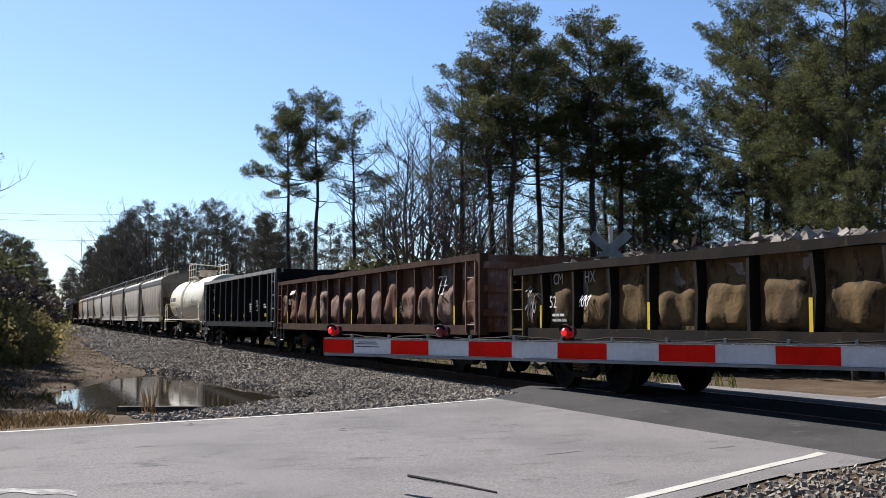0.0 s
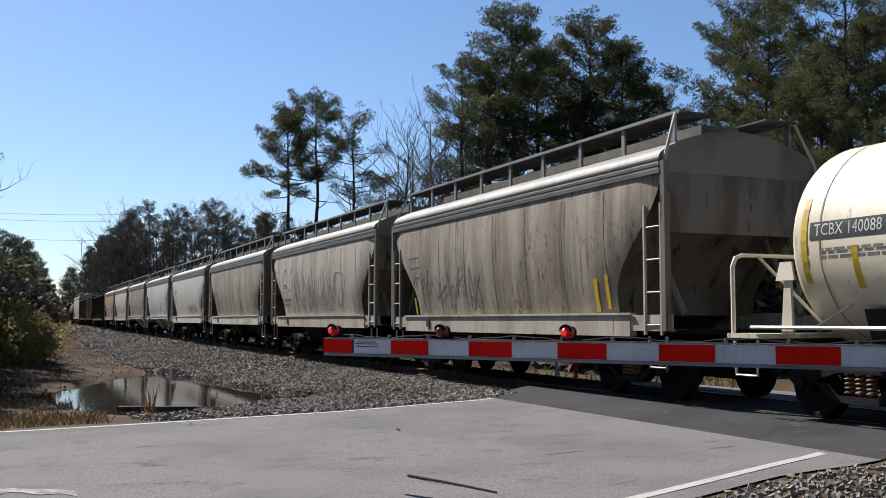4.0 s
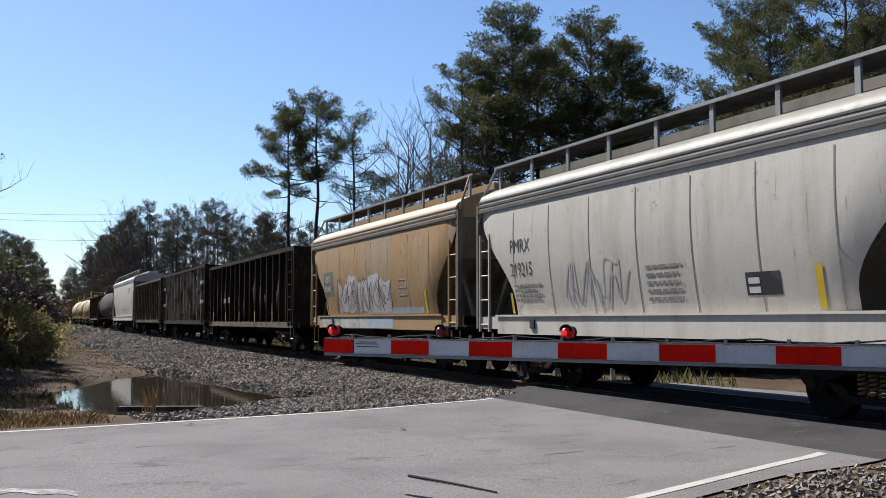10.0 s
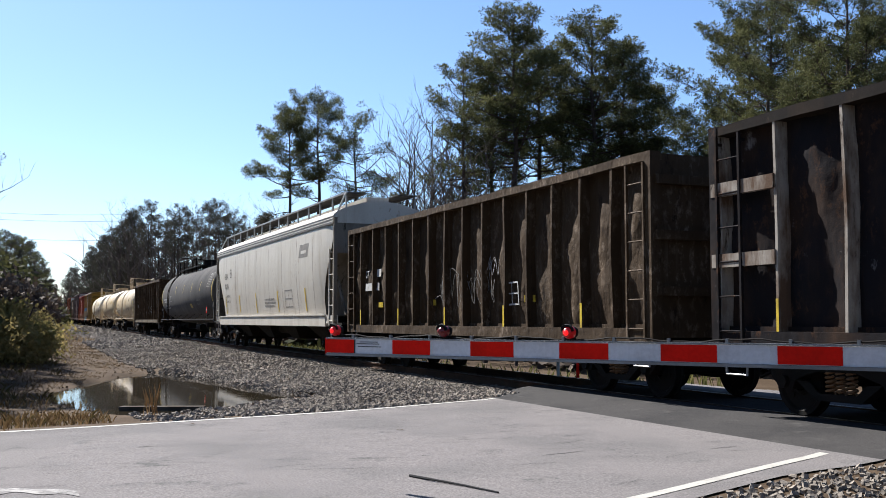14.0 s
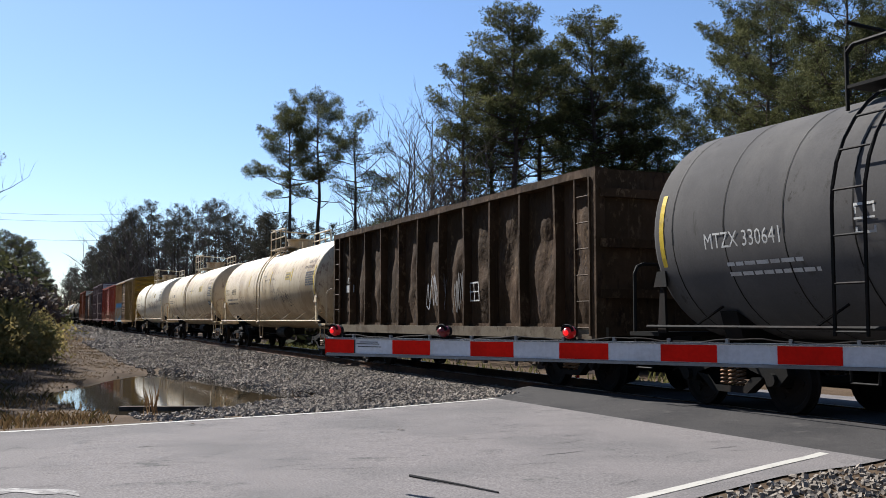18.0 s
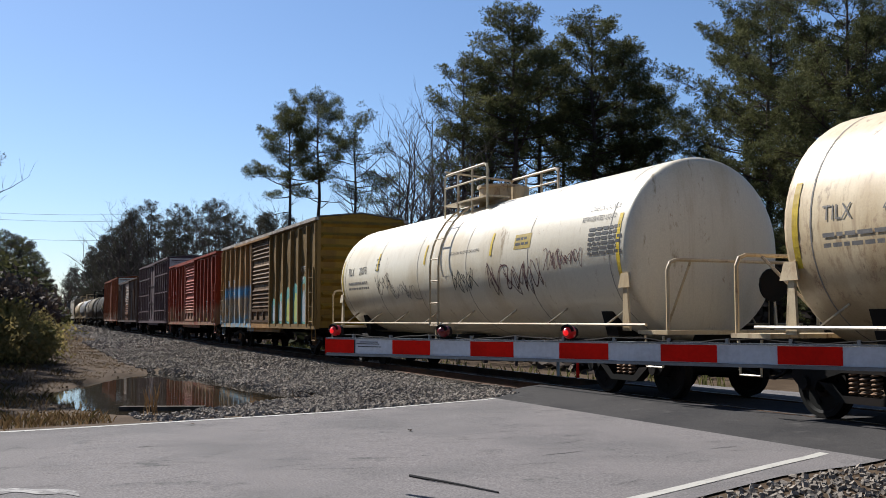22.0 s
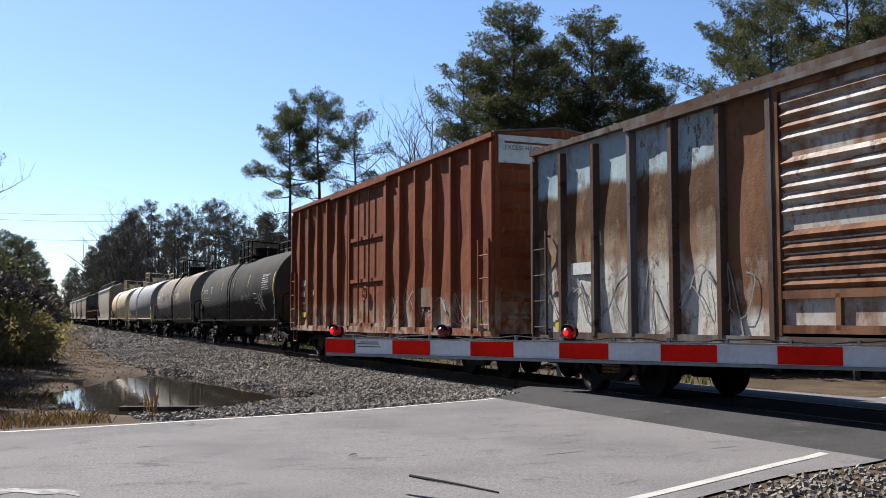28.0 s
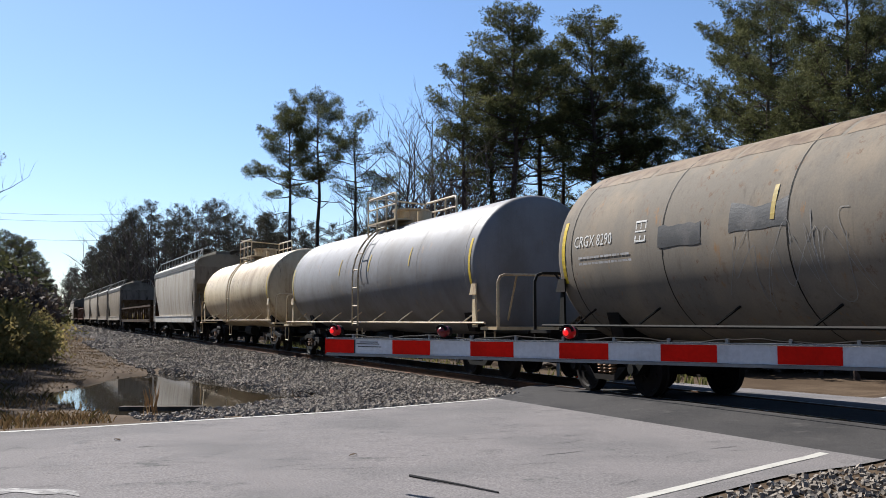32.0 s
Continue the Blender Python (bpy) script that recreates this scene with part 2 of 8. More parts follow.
M["tag_maroon"] = surface("maroon_spray_paint", (0.065, 0.022, 0.025), (0.115, 0.058, 0.058), 0.4, (4, 4, 4), 0.6)
M["pale_tan"] = surface("pale_tan_paint", (0.21, 0.165, 0.11), (0.15, 0.098, 0.055), 0.5, (2.5, 2.5, 0.8), 0.75, third=(0.09, 0.055, 0.03), third_amount=0.3, third_scale=(7, 7, 0.8))
M["grey_green"] = surface("dull_tan_paint_over", (0.165, 0.118, 0.075), (0.12, 0.062, 0.032), 0.5, (2.5, 2.5, 1), 0.75, third=(0.09, 0.04, 0.02), third_amount=0.35, third_scale=(6, 6, 1))
M["smoke_dark"] = surface("black_paint_over", (0.036, 0.036, 0.036), (0.065, 0.061, 0.058), 0.4, (3, 3, 3), 0.6)
M["litter"] = surface("brown_leaf_litter", (0.070, 0.044, 0.024), (0.125, 0.088, 0.056), 0.5, (2, 2, 2), 0.9)
M["leaf"] = surface("dry_brown_leaf", (0.043, 0.029, 0.018), (0.072, 0.047, 0.029), 0.5, (9, 9, 9), 0.8)
M["box_yellow"] = surface("dirty_yellow_tan_boxcar_paint", (0.286, 0.163, 0.062), (0.222, 0.120, 0.044), 0.5, STREAK, 0.7, third=(0.16, 0.085, 0.034), third_amount=0.22, third_scale=(3, 3, 0.6), worn=0.45, rust=(0.07, 0.035, 0.018), drip=(0.13, 0.075, 0.035), dented=0.3, bands=((0.5, 9.0, 0.1, 0.1, (0.155, 0.098, 0.034), 1.5, 20, 1.0), (0.5, 2.2, 0.12, 0.12, (0.30, 0.235, 0.155), -20, -1.5, 0.95), (0.5, 1.9, 0.08, 0.4, (0.28, 0.27, 0.25), -20, -1.5, 0.4), (2.12, 2.52, 0.1, 0.05, (0.09, 0.235, 0.40), -7.0, -1.5, 0.95), (0.5, 1.35, 0.1, 0.4, (0.14, 0.27, 0.37), -20, -1.5, 0.4)))
# end yellow at half strength: the shade on the end is put into the colour
M["box_yellow_end_shaded"] = surface("shade_darkened_yellow_end_paint", (0.160, 0.095, 0.008), (0.114, 0.063, 0.008), 0.4, STREAK, 0.65)
M["box_red"] = surface("oxide_red_boxcar_paint", (0.193, 0.034, 0.017), (0.155, 0.030, 0.016), 0.5, STREAK, 0.7, third=(0.251, 0.094, 0.049), third_amount=0.25, third_scale=(3, 3, 1), worn=0.55, rust=(0.085, 0.030, 0.018), drip=(0.075, 0.022, 0.013), dented=0.3, bands=((0.5, 1.75, 0.22, 0.55, (0.25, 0.135, 0.085), -20, 20, 0.75), (0.5, 1.45, 0.2, 0.6, (0.20, 0.125, 0.075), -20, 20, 0.45)))
M["box_purple"] = surface("faded_purple_brown_boxcar_paint", (0.073, 0.048, 0.050), (0.098, 0.070, 0.067), 0.5, STREAK, 0.7, third=(0.041, 0.026, 0.026), third_amount=0.2, worn=0.5, rust=(0.10, 0.055, 0.04), drip=(0.035, 0.022, 0.02), dented=0.15)
M["box_rust"] = surface("rust_brown_boxcar_paint", (0.161, 0.045, 0.016), (0.122, 0.032, 0.013), 0.5, STREAK, 0.72, third=(0.200, 0.080, 0.032), third_amount=0.34, third_scale=FINE_STREAK, worn=0.55, rust=(0.07, 0.026, 0.014), drip=(0.06, 0.022, 0.012), dented=0.3, bands=((0.5, 1.7, 0.15, 0.5, (0.22, 0.145, 0.095), -20, 20, 0.55), (0.5, 1.3, 0.1, 0.5, (0.30, 0.24, 0.19), -20, 20, 0.3)))
M["box_weathered"] = surface("peeling_rusted_boxcar_paint", (0.198, 0.148, 0.100), (0.149, 0.070, 0.033), 0.55, (1.6, 1.6, 0.5), 0.8, third=(0.069, 0.030, 0.014), third_amount=0.34, third_scale=(5, 5, 0.7), bump=0.2, worn=0.9, rust=(0.085, 0.040, 0.020), drip=(0.11, 0.058, 0.03), dented=0.3, bands=((0.5, 2.1, 0.12, 0.35, (0.38, 0.36, 0.32), -20, -1.5, 0.9), (2.6, 3.5, 0.15, 0.3, (0.072, 0.040, 0.022), -20, -1.5, 0.97), (3.45, 9.0, 0.06, 0.3, (0.25, 0.315, 0.335), -20, -2.6, 0.98), (1.6, 9.0, 0.15, 0.6, (0.12, 0.060, 0.030), 1.5, 20, 0.9), (0.5, 2.0, 0.15, 0.5, (0.30, 0.28, 0.25), 1.5, 20, 0.6), (1.3, 9.0, 0.1, 0.3, (0.13, 0.066, 0.034), -2.6, -1.5, 0.95)))
M["box_weathered_post"] = surface("rusted_post_paint", (0.069, 0.044, 0.032), (0.113, 0.105, 0.101), 0.45, STREAK, 0.8, third=(0.036, 0.020, 0.014), third_amount=0.3)
M["door_white"] = surface("peeling_white_door_paint", (0.34, 0.315, 0.275), (0.165, 0.082, 0.042), 0.5, (1.3, 1.3, 1.1), 0.7, third=(0.085, 0.038, 0.02), third_amount=0.32, third_scale=(4, 4, 1.5), worn=0.9, rust=(0.13, 0.06, 0.03), drip=(0.10, 0.045, 0.02))
M["roof_metal"] = surface("weathered_galvanised_roof", (0.141, 0.126, 0.111), (0.081, 0.055, 0.040), 0.5, (1.5, 1.5, 1.5), 0.6, metal=0.2, worn=0.6, rust=(0.10, 0.055, 0.03))
M["eave_pale"] = surface("pale_weathered_roof_edge", (0.36, 0.33, 0.29), (0.20, 0.16, 0.12), 0.5, (2, 2, 2), 0.7, worn=0.6, rust=(0.09, 0.05, 0.028))
M["white_paint"] = surface("white_lettering_paint", (0.441, 0.434, 0.408), (0.324, 0.311, 0.285), 0.3, (4, 4, 4), 0.6)
M["black_paint"] = surface("black_lettering_paint", (0.022, 0.022, 0.022), (0.058, 0.054, 0.050), 0.3, (4, 4, 4), 0.6)
M["yellow_paint"] = surface("yellow_reflective_tape", (0.446, 0.317, 0.022), (0.302, 0.209, 0.029), 0.3, (3, 3, 3), 0.5)
M["pale_paint"] = surface("faded_pale_spray_paint", (0.331, 0.324, 0.317), (0.230, 0.216, 0.202), 0.5, (3, 3, 3), 0.7)
M["smoke_paint"] = surface("thin_grey_spray_paint", (0.158, 0.151, 0.140), (0.216, 0.202, 0.180), 0.5, (5, 5, 5), 0.7)
M["smoke_dust"] = surface("dark_grey_number_board", (0.105, 0.10, 0.092), (0.14, 0.125, 0.105), 0.5, (5, 5, 5), 0.7)
M["teal_paint"] = surface("teal_spray_paint", (0.079, 0.238, 0.209), (0.144, 0.288, 0.216), 0.5, (2, 2, 2), 0.65)
M["lime_paint"] = surface("lime_spray_paint", (0.302, 0.331, 0.072), (0.216, 0.302, 0.144), 0.5, (2, 2, 2), 0.65)
M["silver_paint"] = surface("silver_spray_paint", (0.374, 0.367, 0.360), (0.288, 0.266, 0.252), 0.4, (2, 2, 2), 0.5)
M["red_paint"] = surface("red_reflective_sheeting", (0.670, 0.013, 0.006), (0.540, 0.013, 0.006), 0.4, (3, 3, 3), 0.85)
M["gate_white"] = surface("grey_white_reflective_sheeting", (0.595, 0.584, 0.575), (0.516, 0.493, 0.479), 0.4, (3, 3, 3), 0.85, worn=0.15, rust=(0.3, 0.28, 0.26), drip=(0.4, 0.38, 0.36))
M["asphalt"] = surface("sun_bleached_asphalt", (0.127, 0.117, 0.114), (0.102, 0.096, 0.094), 0.5, (0.5, 0.5, 0.5), 0.9, bump=0.4, fine=55, spread=0.3, third=(0.082, 0.079, 0.076), third_amount=0.22, third_scale=(1.3, 1.3, 1.3))
M["asphalt_dark"] = surface("newer_dark_asphalt", (0.040, 0.038, 0.037), (0.029, 0.028, 0.028), 0.5, (0.7, 0.7, 0.7), 0.9, bump=0.4, fine=60, spread=0.25, third=(0.055, 0.052, 0.050), third_amount=0.25, third_scale=(2.5, 2.5, 2.5))
M["crack"] = surface("tar_filled_crack", (0.022, 0.022, 0.022), (0.036, 0.036, 0.036), 0.4, (3, 3, 3), 0.85)
M["line_white"] = surface("worn_white_road_paint", (0.306, 0.294, 0.263), (0.202, 0.190, 0.177), 0.3, (2, 2, 2), 0.7, third=(0.184, 0.177, 0.177), third_amount=0.15, third_scale=(9, 9, 9))
M["line_worn"] = surface("worn_through_white_road_paint", (0.26, 0.25, 0.235), (0.125, 0.118, 0.114), 0.62, (7, 7, 7), 0.8, third=(0.10, 0.095, 0.092), third_amount=0.4, third_scale=(16, 16, 16))
M["soil"] = surface("brown_leaf_littered_soil", (0.046, 0.031, 0.019), (0.072, 0.051, 0.033), 0.5, (0.35, 0.35, 0.35), 0.95, bump=0.9, fine=16, third=(0.040, 0.028, 0.017), third_amount=0.3, third_scale=(2.2, 2.2, 2.2), spread=0.2)
M["stone"] = surface("grey_ballast_stone", (0.180, 0.169, 0.158), (0.137, 0.126, 0.119), 0.5, (0.8, 0.8, 0.8), 0.9, bump=0.4, fine=60, spread=0.1)
M["tie"] = surface("creosoted_tie_timber", (0.043, 0.035, 0.027), (0.072, 0.061, 0.050), 0.5, (2, 2, 2), 0.9)
M["bark"] = surface("grey_brown_pine_bark", (0.068, 0.050, 0.040), (0.036, 0.029, 0.024), 0.5, (2, 2, 0.7), 0.95, bump=0.6, fine=8)
M["bare_bark"] = surface("pale_grey_bare_bark", (0.100, 0.080, 0.068), (0.060, 0.049, 0.043), 0.5, (2, 2, 0.7), 0.95)


def leafy(name, base, other, glow=0.25, patch_scale=0.8):
    """Leaves, needles or blades: each one its own shade, with slow drifts from spray to spray."""
    m = bpy.data.materials.new(name)
    m.use_nodes = True
    t = m.node_tree
    b = t.nodes["Principled BSDF"]
    geo = t.nodes.new("ShaderNodeNewGeometry")
    co = t.nodes.new("ShaderNodeTexCoord")
    drift = node(t, "ShaderNodeTexNoise", Scale=patch_scale, Detail=2.0)
    t.links.new(co.outputs["Object"], drift.inputs["Vector"])
    both = node(t, "ShaderNodeMath")
    both.operation = "MULTIPLY_ADD"
    both.inputs[1].default_value = 0.5
    spread = t.nodes.new("ShaderNodeMapRange")
    spread.inputs["From Min"].default_value, spread.inputs["From Max"].default_value = 0.35, 0.65
    spread.inputs["To Max"].default_value = 0.5
    t.links.new(drift.outputs["Fac"], spread.inputs["Value"])
    t.links.new(geo.outputs["Random Per Island"], both.inputs[0])
    t.links.new(spread.outputs[0], both.inputs[2])
    x = t.nodes.new("ShaderNodeMix")
    x.data_type = "RGBA"
    x.inputs[6].default_value, x.inputs[7].default_value = (*base, 1), (*other, 1)
    t.links.new(both.outputs[0], x.inputs[0])
    t.links.new(x.outputs[2], b.inputs["Base Color"])
    b.inputs["Roughness"].default_value = 0.8
    b.inputs["Specular IOR Level"].default_value = 0.1
    tr = t.nodes.new("ShaderNodeBsdfTranslucent")
    t.links.new(x.outputs[2], tr.inputs[0])
    mx = t.nodes.new("ShaderNodeMixShader")
    mx.inputs[0].default_value = glow
    t.links.new(b.outputs[0], mx.inputs[1])
    t.links.new(tr.outputs[0], mx.inputs[2])
    t.links.new(mx.outputs[0], t.nodes["Material Output"].inputs[0])
    return m


M["needles"] = leafy("pine_needles", (0.033, 0.041, 0.018), (0.112, 0.110, 0.043), 0.32)
M["needles_dull"] = leafy("dull_far_needles", (0.029, 0.029, 0.021), (0.064, 0.058, 0.041), 0.2)
M["needles_dark"] = leafy("dark_evergreen_leaves", (0.030, 0.035, 0.016), (0.080, 0.078, 0.030), 0.2)
M["dry_grass"] = leafy("dry_tan_grass", (0.13, 0.08, 0.035), (0.22, 0.15, 0.075))
M["green_grass"] = leafy("winter_green_grass", (0.085, 0.095, 0.028), (0.16, 0.14, 0.055), 0.35)
M["straw"] = leafy("pale_straw", (0.20, 0.13, 0.062), (0.34, 0.23, 0.12), 0.4)
M["scrub"] = leafy("yellow_green_scrub", (0.12, 0.118, 0.038), (0.27, 0.20, 0.08), 0.45)
M["bank_grass"] = leafy("dead_brown_grass", (0.085, 0.060, 0.035), (0.165, 0.120, 0.074), 0.45)
M["russet_grass"] = leafy("russet_grass", (0.085, 0.048, 0.024), (0.16, 0.098, 0.05), 0.3)
M["weed"] = leafy("olive_weeds", (0.05, 0.055, 0.02), (0.13, 0.08, 0.03))
M["brush"] = leafy("bare_brown_brush", (0.045, 0.034, 0.026), (0.095, 0.072, 0.055), 0.1)


def glossy(name, base, rough, emit=None, power=0.0, trans=0.0):
    m = bpy.data.materials.new(name)
    m.use_nodes = True
    b = m.node_tree.nodes["Principled BSDF"]
    b.inputs["Base Color"].default_value = (*base, 1)
    b.inputs["Roughness"].default_value = rough
    b.inputs["Transmission Weight"].default_value = trans
    if emit:
        b.inputs["Emission Color"].default_value = (*emit, 1)
        b.inputs["Emission Strength"].default_value = power
    return m


M["lamp_lit"] = glossy("lit_red_lens", (0.4, 0.006, 0.006), 0.3, (1.0, 0.012, 0.012), 0.35)
M["lamp_warm"] = glossy("glowing_red_lens", (0.2, 0.003, 0.004), 0.3, (1.0, 0.004, 0.006), 0.03)
M["lamp_red"] = glossy("red_lens", (0.13, 0.003, 0.005), 0.3)


def water():
    m = bpy.data.materials.new("muddy_still_water")
    m.use_nodes = True
    t = m.node_tree
    b = t.nodes["Principled BSDF"]
    b.inputs["Base Color"].default_value = (0.022, 0.018, 0.012, 1)
    b.inputs["Roughness"].default_value = 0.04
    b.inputs["IOR"].default_value = 1.333
    co = t.nodes.new("ShaderNodeTexCoord")
    n = node(t, "ShaderNodeTexNoise", Scale=2.5, Detail=3.0)
    bp = node(t, "ShaderNodeBump", Strength=0.05, Distance=0.02)
    t.links.new(co.outputs["Object"], n.inputs["Vector"])
    t.links.new(n.outputs["Fac"], bp.inputs["Height"])
    t.links.new(bp.outputs[0], b.inputs["Normal"])
    return m


M["water"] = water()


# ---- mesh building ----
class Shape:
    """Gathers points and faces of one mesh."""

    def __init__(self):
        self.v, self.f, self.smooth = [], [], False

    def add(self, pts, faces):
        k = len(self.v)
        self.v.extend(tuple(p) for p in pts)
        self.f.extend(tuple(i + k for i in q) for q in faces)
        return self

    def box(self, x0, x1, y0, y1, z0, z1):
        return self.add([(x, y, z) for x in (x0, x1) for y in (y0, y1) for z in (z0, z1)],
                        [(0, 1, 3, 2), (4, 6, 7, 5), (0, 4, 5, 1), (2, 3, 7, 6), (0, 2, 6, 4), (1, 5, 7, 3)])

    def tube(self, pts, r, n=6, r1=None, caps=True):
        """A round bar along a line of points, tapering to r1."""
        pts = [Vector(p) for p in pts]
        m = len(pts)
        rings = []
        for i, p in enumerate(pts):
            d = (pts[min(i + 1, m - 1)] - pts[max(i - 1, 0)]).normalized()
            a = d.orthogonal() if abs(d.z) > 0.9 else d.cross(Vector((0, 0, 1)))
            a.normalize()
            c = d.cross(a)
            rr = r if r1 is None else r + (r1 - r) * i / max(1, m - 1)
            rings.append([p + a * (rr * math.cos(2 * math.pi * k / n)) + c * (rr * math.sin(2 * math.pi * k / n)) for k in range(n)])
        faces = [(i * n + k, i * n + (k + 1) % n, (i + 1) * n + (k + 1) % n, (i + 1) * n + k) for i in range(m - 1) for k in range(n)]
        if caps:
            faces += [tuple(reversed(range(n))), tuple(range((m - 1) * n, m * n))]
        return self.add([q for ring in rings for q in ring], faces)

    def loft(self, rings, closed=True, caps=True):
        n, m = len(rings[0]), len(rings)
        last = n if closed else n - 1
        faces = [(i * n + k, i * n + (k + 1) % n, (i + 1) * n + (k + 1) % n, (i + 1) * n + k) for i in range(m - 1) for k in range(last)]
        if caps:
            faces += [tuple(reversed(range(n))), tuple(range((m - 1) * n, m * n))]
        return self.add([q for ring in rings for q in ring], faces)

    def mesh(self, name, material):
        me = bpy.data.meshes.new(name)
        me.from_pydata(self.v, [], self.f)
        me.materials.append(material)
        if self.smooth:
            me.shade_smooth()
            me.set_sharp_from_angle(angle=radians(35))
        return me


def part(name, shape, material, parent, label=""):
    ob = new(name, shape.mesh(name, M[material]) if isinstance(shape, Shape) else shape)
    ob.parent = parent
    if label:
        ob["label"] = label
    return ob


def thing(name, label, category, group="", at=None, kind=""):
    ob = tagged(new(name), label, category, group, kind)
    if at is not None:
        ob.matrix_basis = at
    return ob


def solid(name, shape, material, label, category="", kind="", group="", at=None):
    ob = tagged(new(name, shape.mesh(name, M[material])), label, category, group, kind)
    if at is not None:
        ob.matrix_basis = at
    return ob


def lettering(text, size, material, parent, x, z, surf, side=-1, name="lettering", squeeze=1.0):
    """Words laid on a side: x is where they begin, surf(x, z) the half width there."""
    cu = bpy.data.curves.new("words", "FONT")
    cu.body, cu.size = text, size
    cu.resolution_u = 2
    tmp = bpy.data.objects.new("words", cu)
    me = bpy.data.meshes.new_from_object(tmp)
    bpy.data.objects.remove(tmp)
    for vert in me.vertices:
        px, pz = x - side * vert.co.x * squeeze, z + vert.co.y
        vert.co = (px, side * (surf(px, pz) + 0.006), pz)
    me.materials.clear()
    me.materials.append(M[material])
    ob = new(name, me)
    ob.parent = parent
    return ob


def ribbon(shape, line, width, surf, side=-1):
    """A painted stroke along (x, z) points laid on a side."""
    rows = []
    for i, (x, z) in enumerate(line):
        a, b = line[max(i - 1, 0)], line[min(i + 1, len(line) - 1)]
        dx, dz = b[0] - a[0], b[1] - a[1]
        n = math.hypot(dx, dz) or 1
        for s in (-0.5, 0.5):
            px, pz = x - dz / n * width * s, z + dx / n * width * s
            rows.append((px, side * (surf(px, pz) + 0.005), pz))
    shape.add(rows, [(2 * i, 2 * i + 1, 2 * i + 3, 2 * i + 2) for i in range(len(line) - 1)])


def scrawl(parent, material, x0, x1, z0, z1, surf, seed, letters=6, width=0.05, side=-1):
    """Tangled sprayed strokes, no letters: a line that swings up and down and doubles back as it goes."""
    rng = random.Random(seed)
    sh = Shape()
    w = (x1 - x0) / letters
    for turn in range(2):
        pts, x, up = [], x0, rng.random() < 0.5
        while x < x1:
            pts.append((x + rng.uniform(-0.45, 0.45) * w, z0 + (z1 - z0) * (rng.uniform(0.62, 1.08) if up else rng.uniform(-0.05, 0.36))))
            x, up = x + w * rng.uniform(0.16, 0.42), not up if rng.random() < 0.85 else up
        ln = []
        for i in range(len(pts) - 1):
            p, q, r, t = pts[max(i - 1, 0)], pts[i], pts[i + 1], pts[min(i + 2, len(pts) - 1)]
            for j in range(5):
                f = j / 5
                ln.append(tuple(0.5 * (2 * q[m] + (r[m] - p[m]) * f + (2 * p[m] - 5 * q[m] + 4 * r[m] - t[m]) * f * f + (3 * q[m] - p[m] - 3 * r[m] + t[m]) * f ** 3) for m in (0, 1)))
        ribbon(sh, ln + pts[-1:], width * (0.75, 0.5)[turn], surf, side)
    strokes = part("graffiti", sh, material, parent, "tangled sprayed graffiti strokes")
    strokes["kind"] = "stuff"
    return strokes


# ---- the lie of the land: a = distance along the track, d = distance across it from the eye ----
MID = 10.28          # the track's centre line
BEND = 9293.0        # radius of the far bend


def along(s):
    """Centre line at distance s up the line: a, d, heading change, height."""
    e = max(min(s, 150.0) + 7.5, 0.0)
    t = e / BEND
    x = max(s - 150.0, 0.0)
    return (min(s, -7.5) + BEND * math.sin(t) + x * math.cos(t), MID + BEND * (1 - math.cos(t)) + x * math.sin(t), t, 0.00341 * math.sqrt(max(s - 14, 0.0) ** 2 + 1) if s > 14 else 0.0034 * math.exp(min(0, (s - 14) / 4)))


def plan(a, d, z=0.0):
    return Vector((-ST * a + CT * d, CT * a + ST * d, z))


def on_track(s, off=0.0, z=0.0):
    a, d, t, h = along(s)
    return plan(a - off * math.sin(t), d + off * math.cos(t), z + h)


def smooth(x, lo, hi):
    t = min(1.0, max(0.0, (x - lo) / (hi - lo)))
    return t * t * (3 - 2 * t)


def far_fall(q):
    """The land falls away beyond the track."""
    return 0.085 * min(11.0, max(0.0, q - 3.1))


def road_z(d):
    q = abs(d - MID)
    return -far_fall(d - MID) - 0.004 - 0.115 * smooth(q, 1.0, 3.0) - 0.03 * smooth(q, 3.0, 6) - 0.05 * smooth(q, 6, 14)


def road_far(d):
    return 13.95 + 0.075 * max(d, 0) + 0.018 * max(d, 0) ** 2 if d < 12 else 17.44 + 0.45 * (d - 12)


def road_near(d):
    return 4.86 + 0.40 * d if d > 2 else 5.66 + 0.25 * (d - 2)


WATER = -0.45


def pond_reach(a, d):
    """How far inside the water's edge a place lies, in metres (less than nought outside)."""
    lo = 1.0 + 0.13 * max(0.0, a - 23.5) + 0.02 * max(0.0, a - 23.5) ** 2 if a > 23.5 else 1.0 + 0.2 * (23.5 - a)
    hi = 6.15 - 0.125 * (a - 20.65)
    near = 19.15 + 0.48 * max(0.0, d - 3.1)
    return min(d - lo, hi - d, (a - near) * 0.8, (35.5 - a) * 0.5)



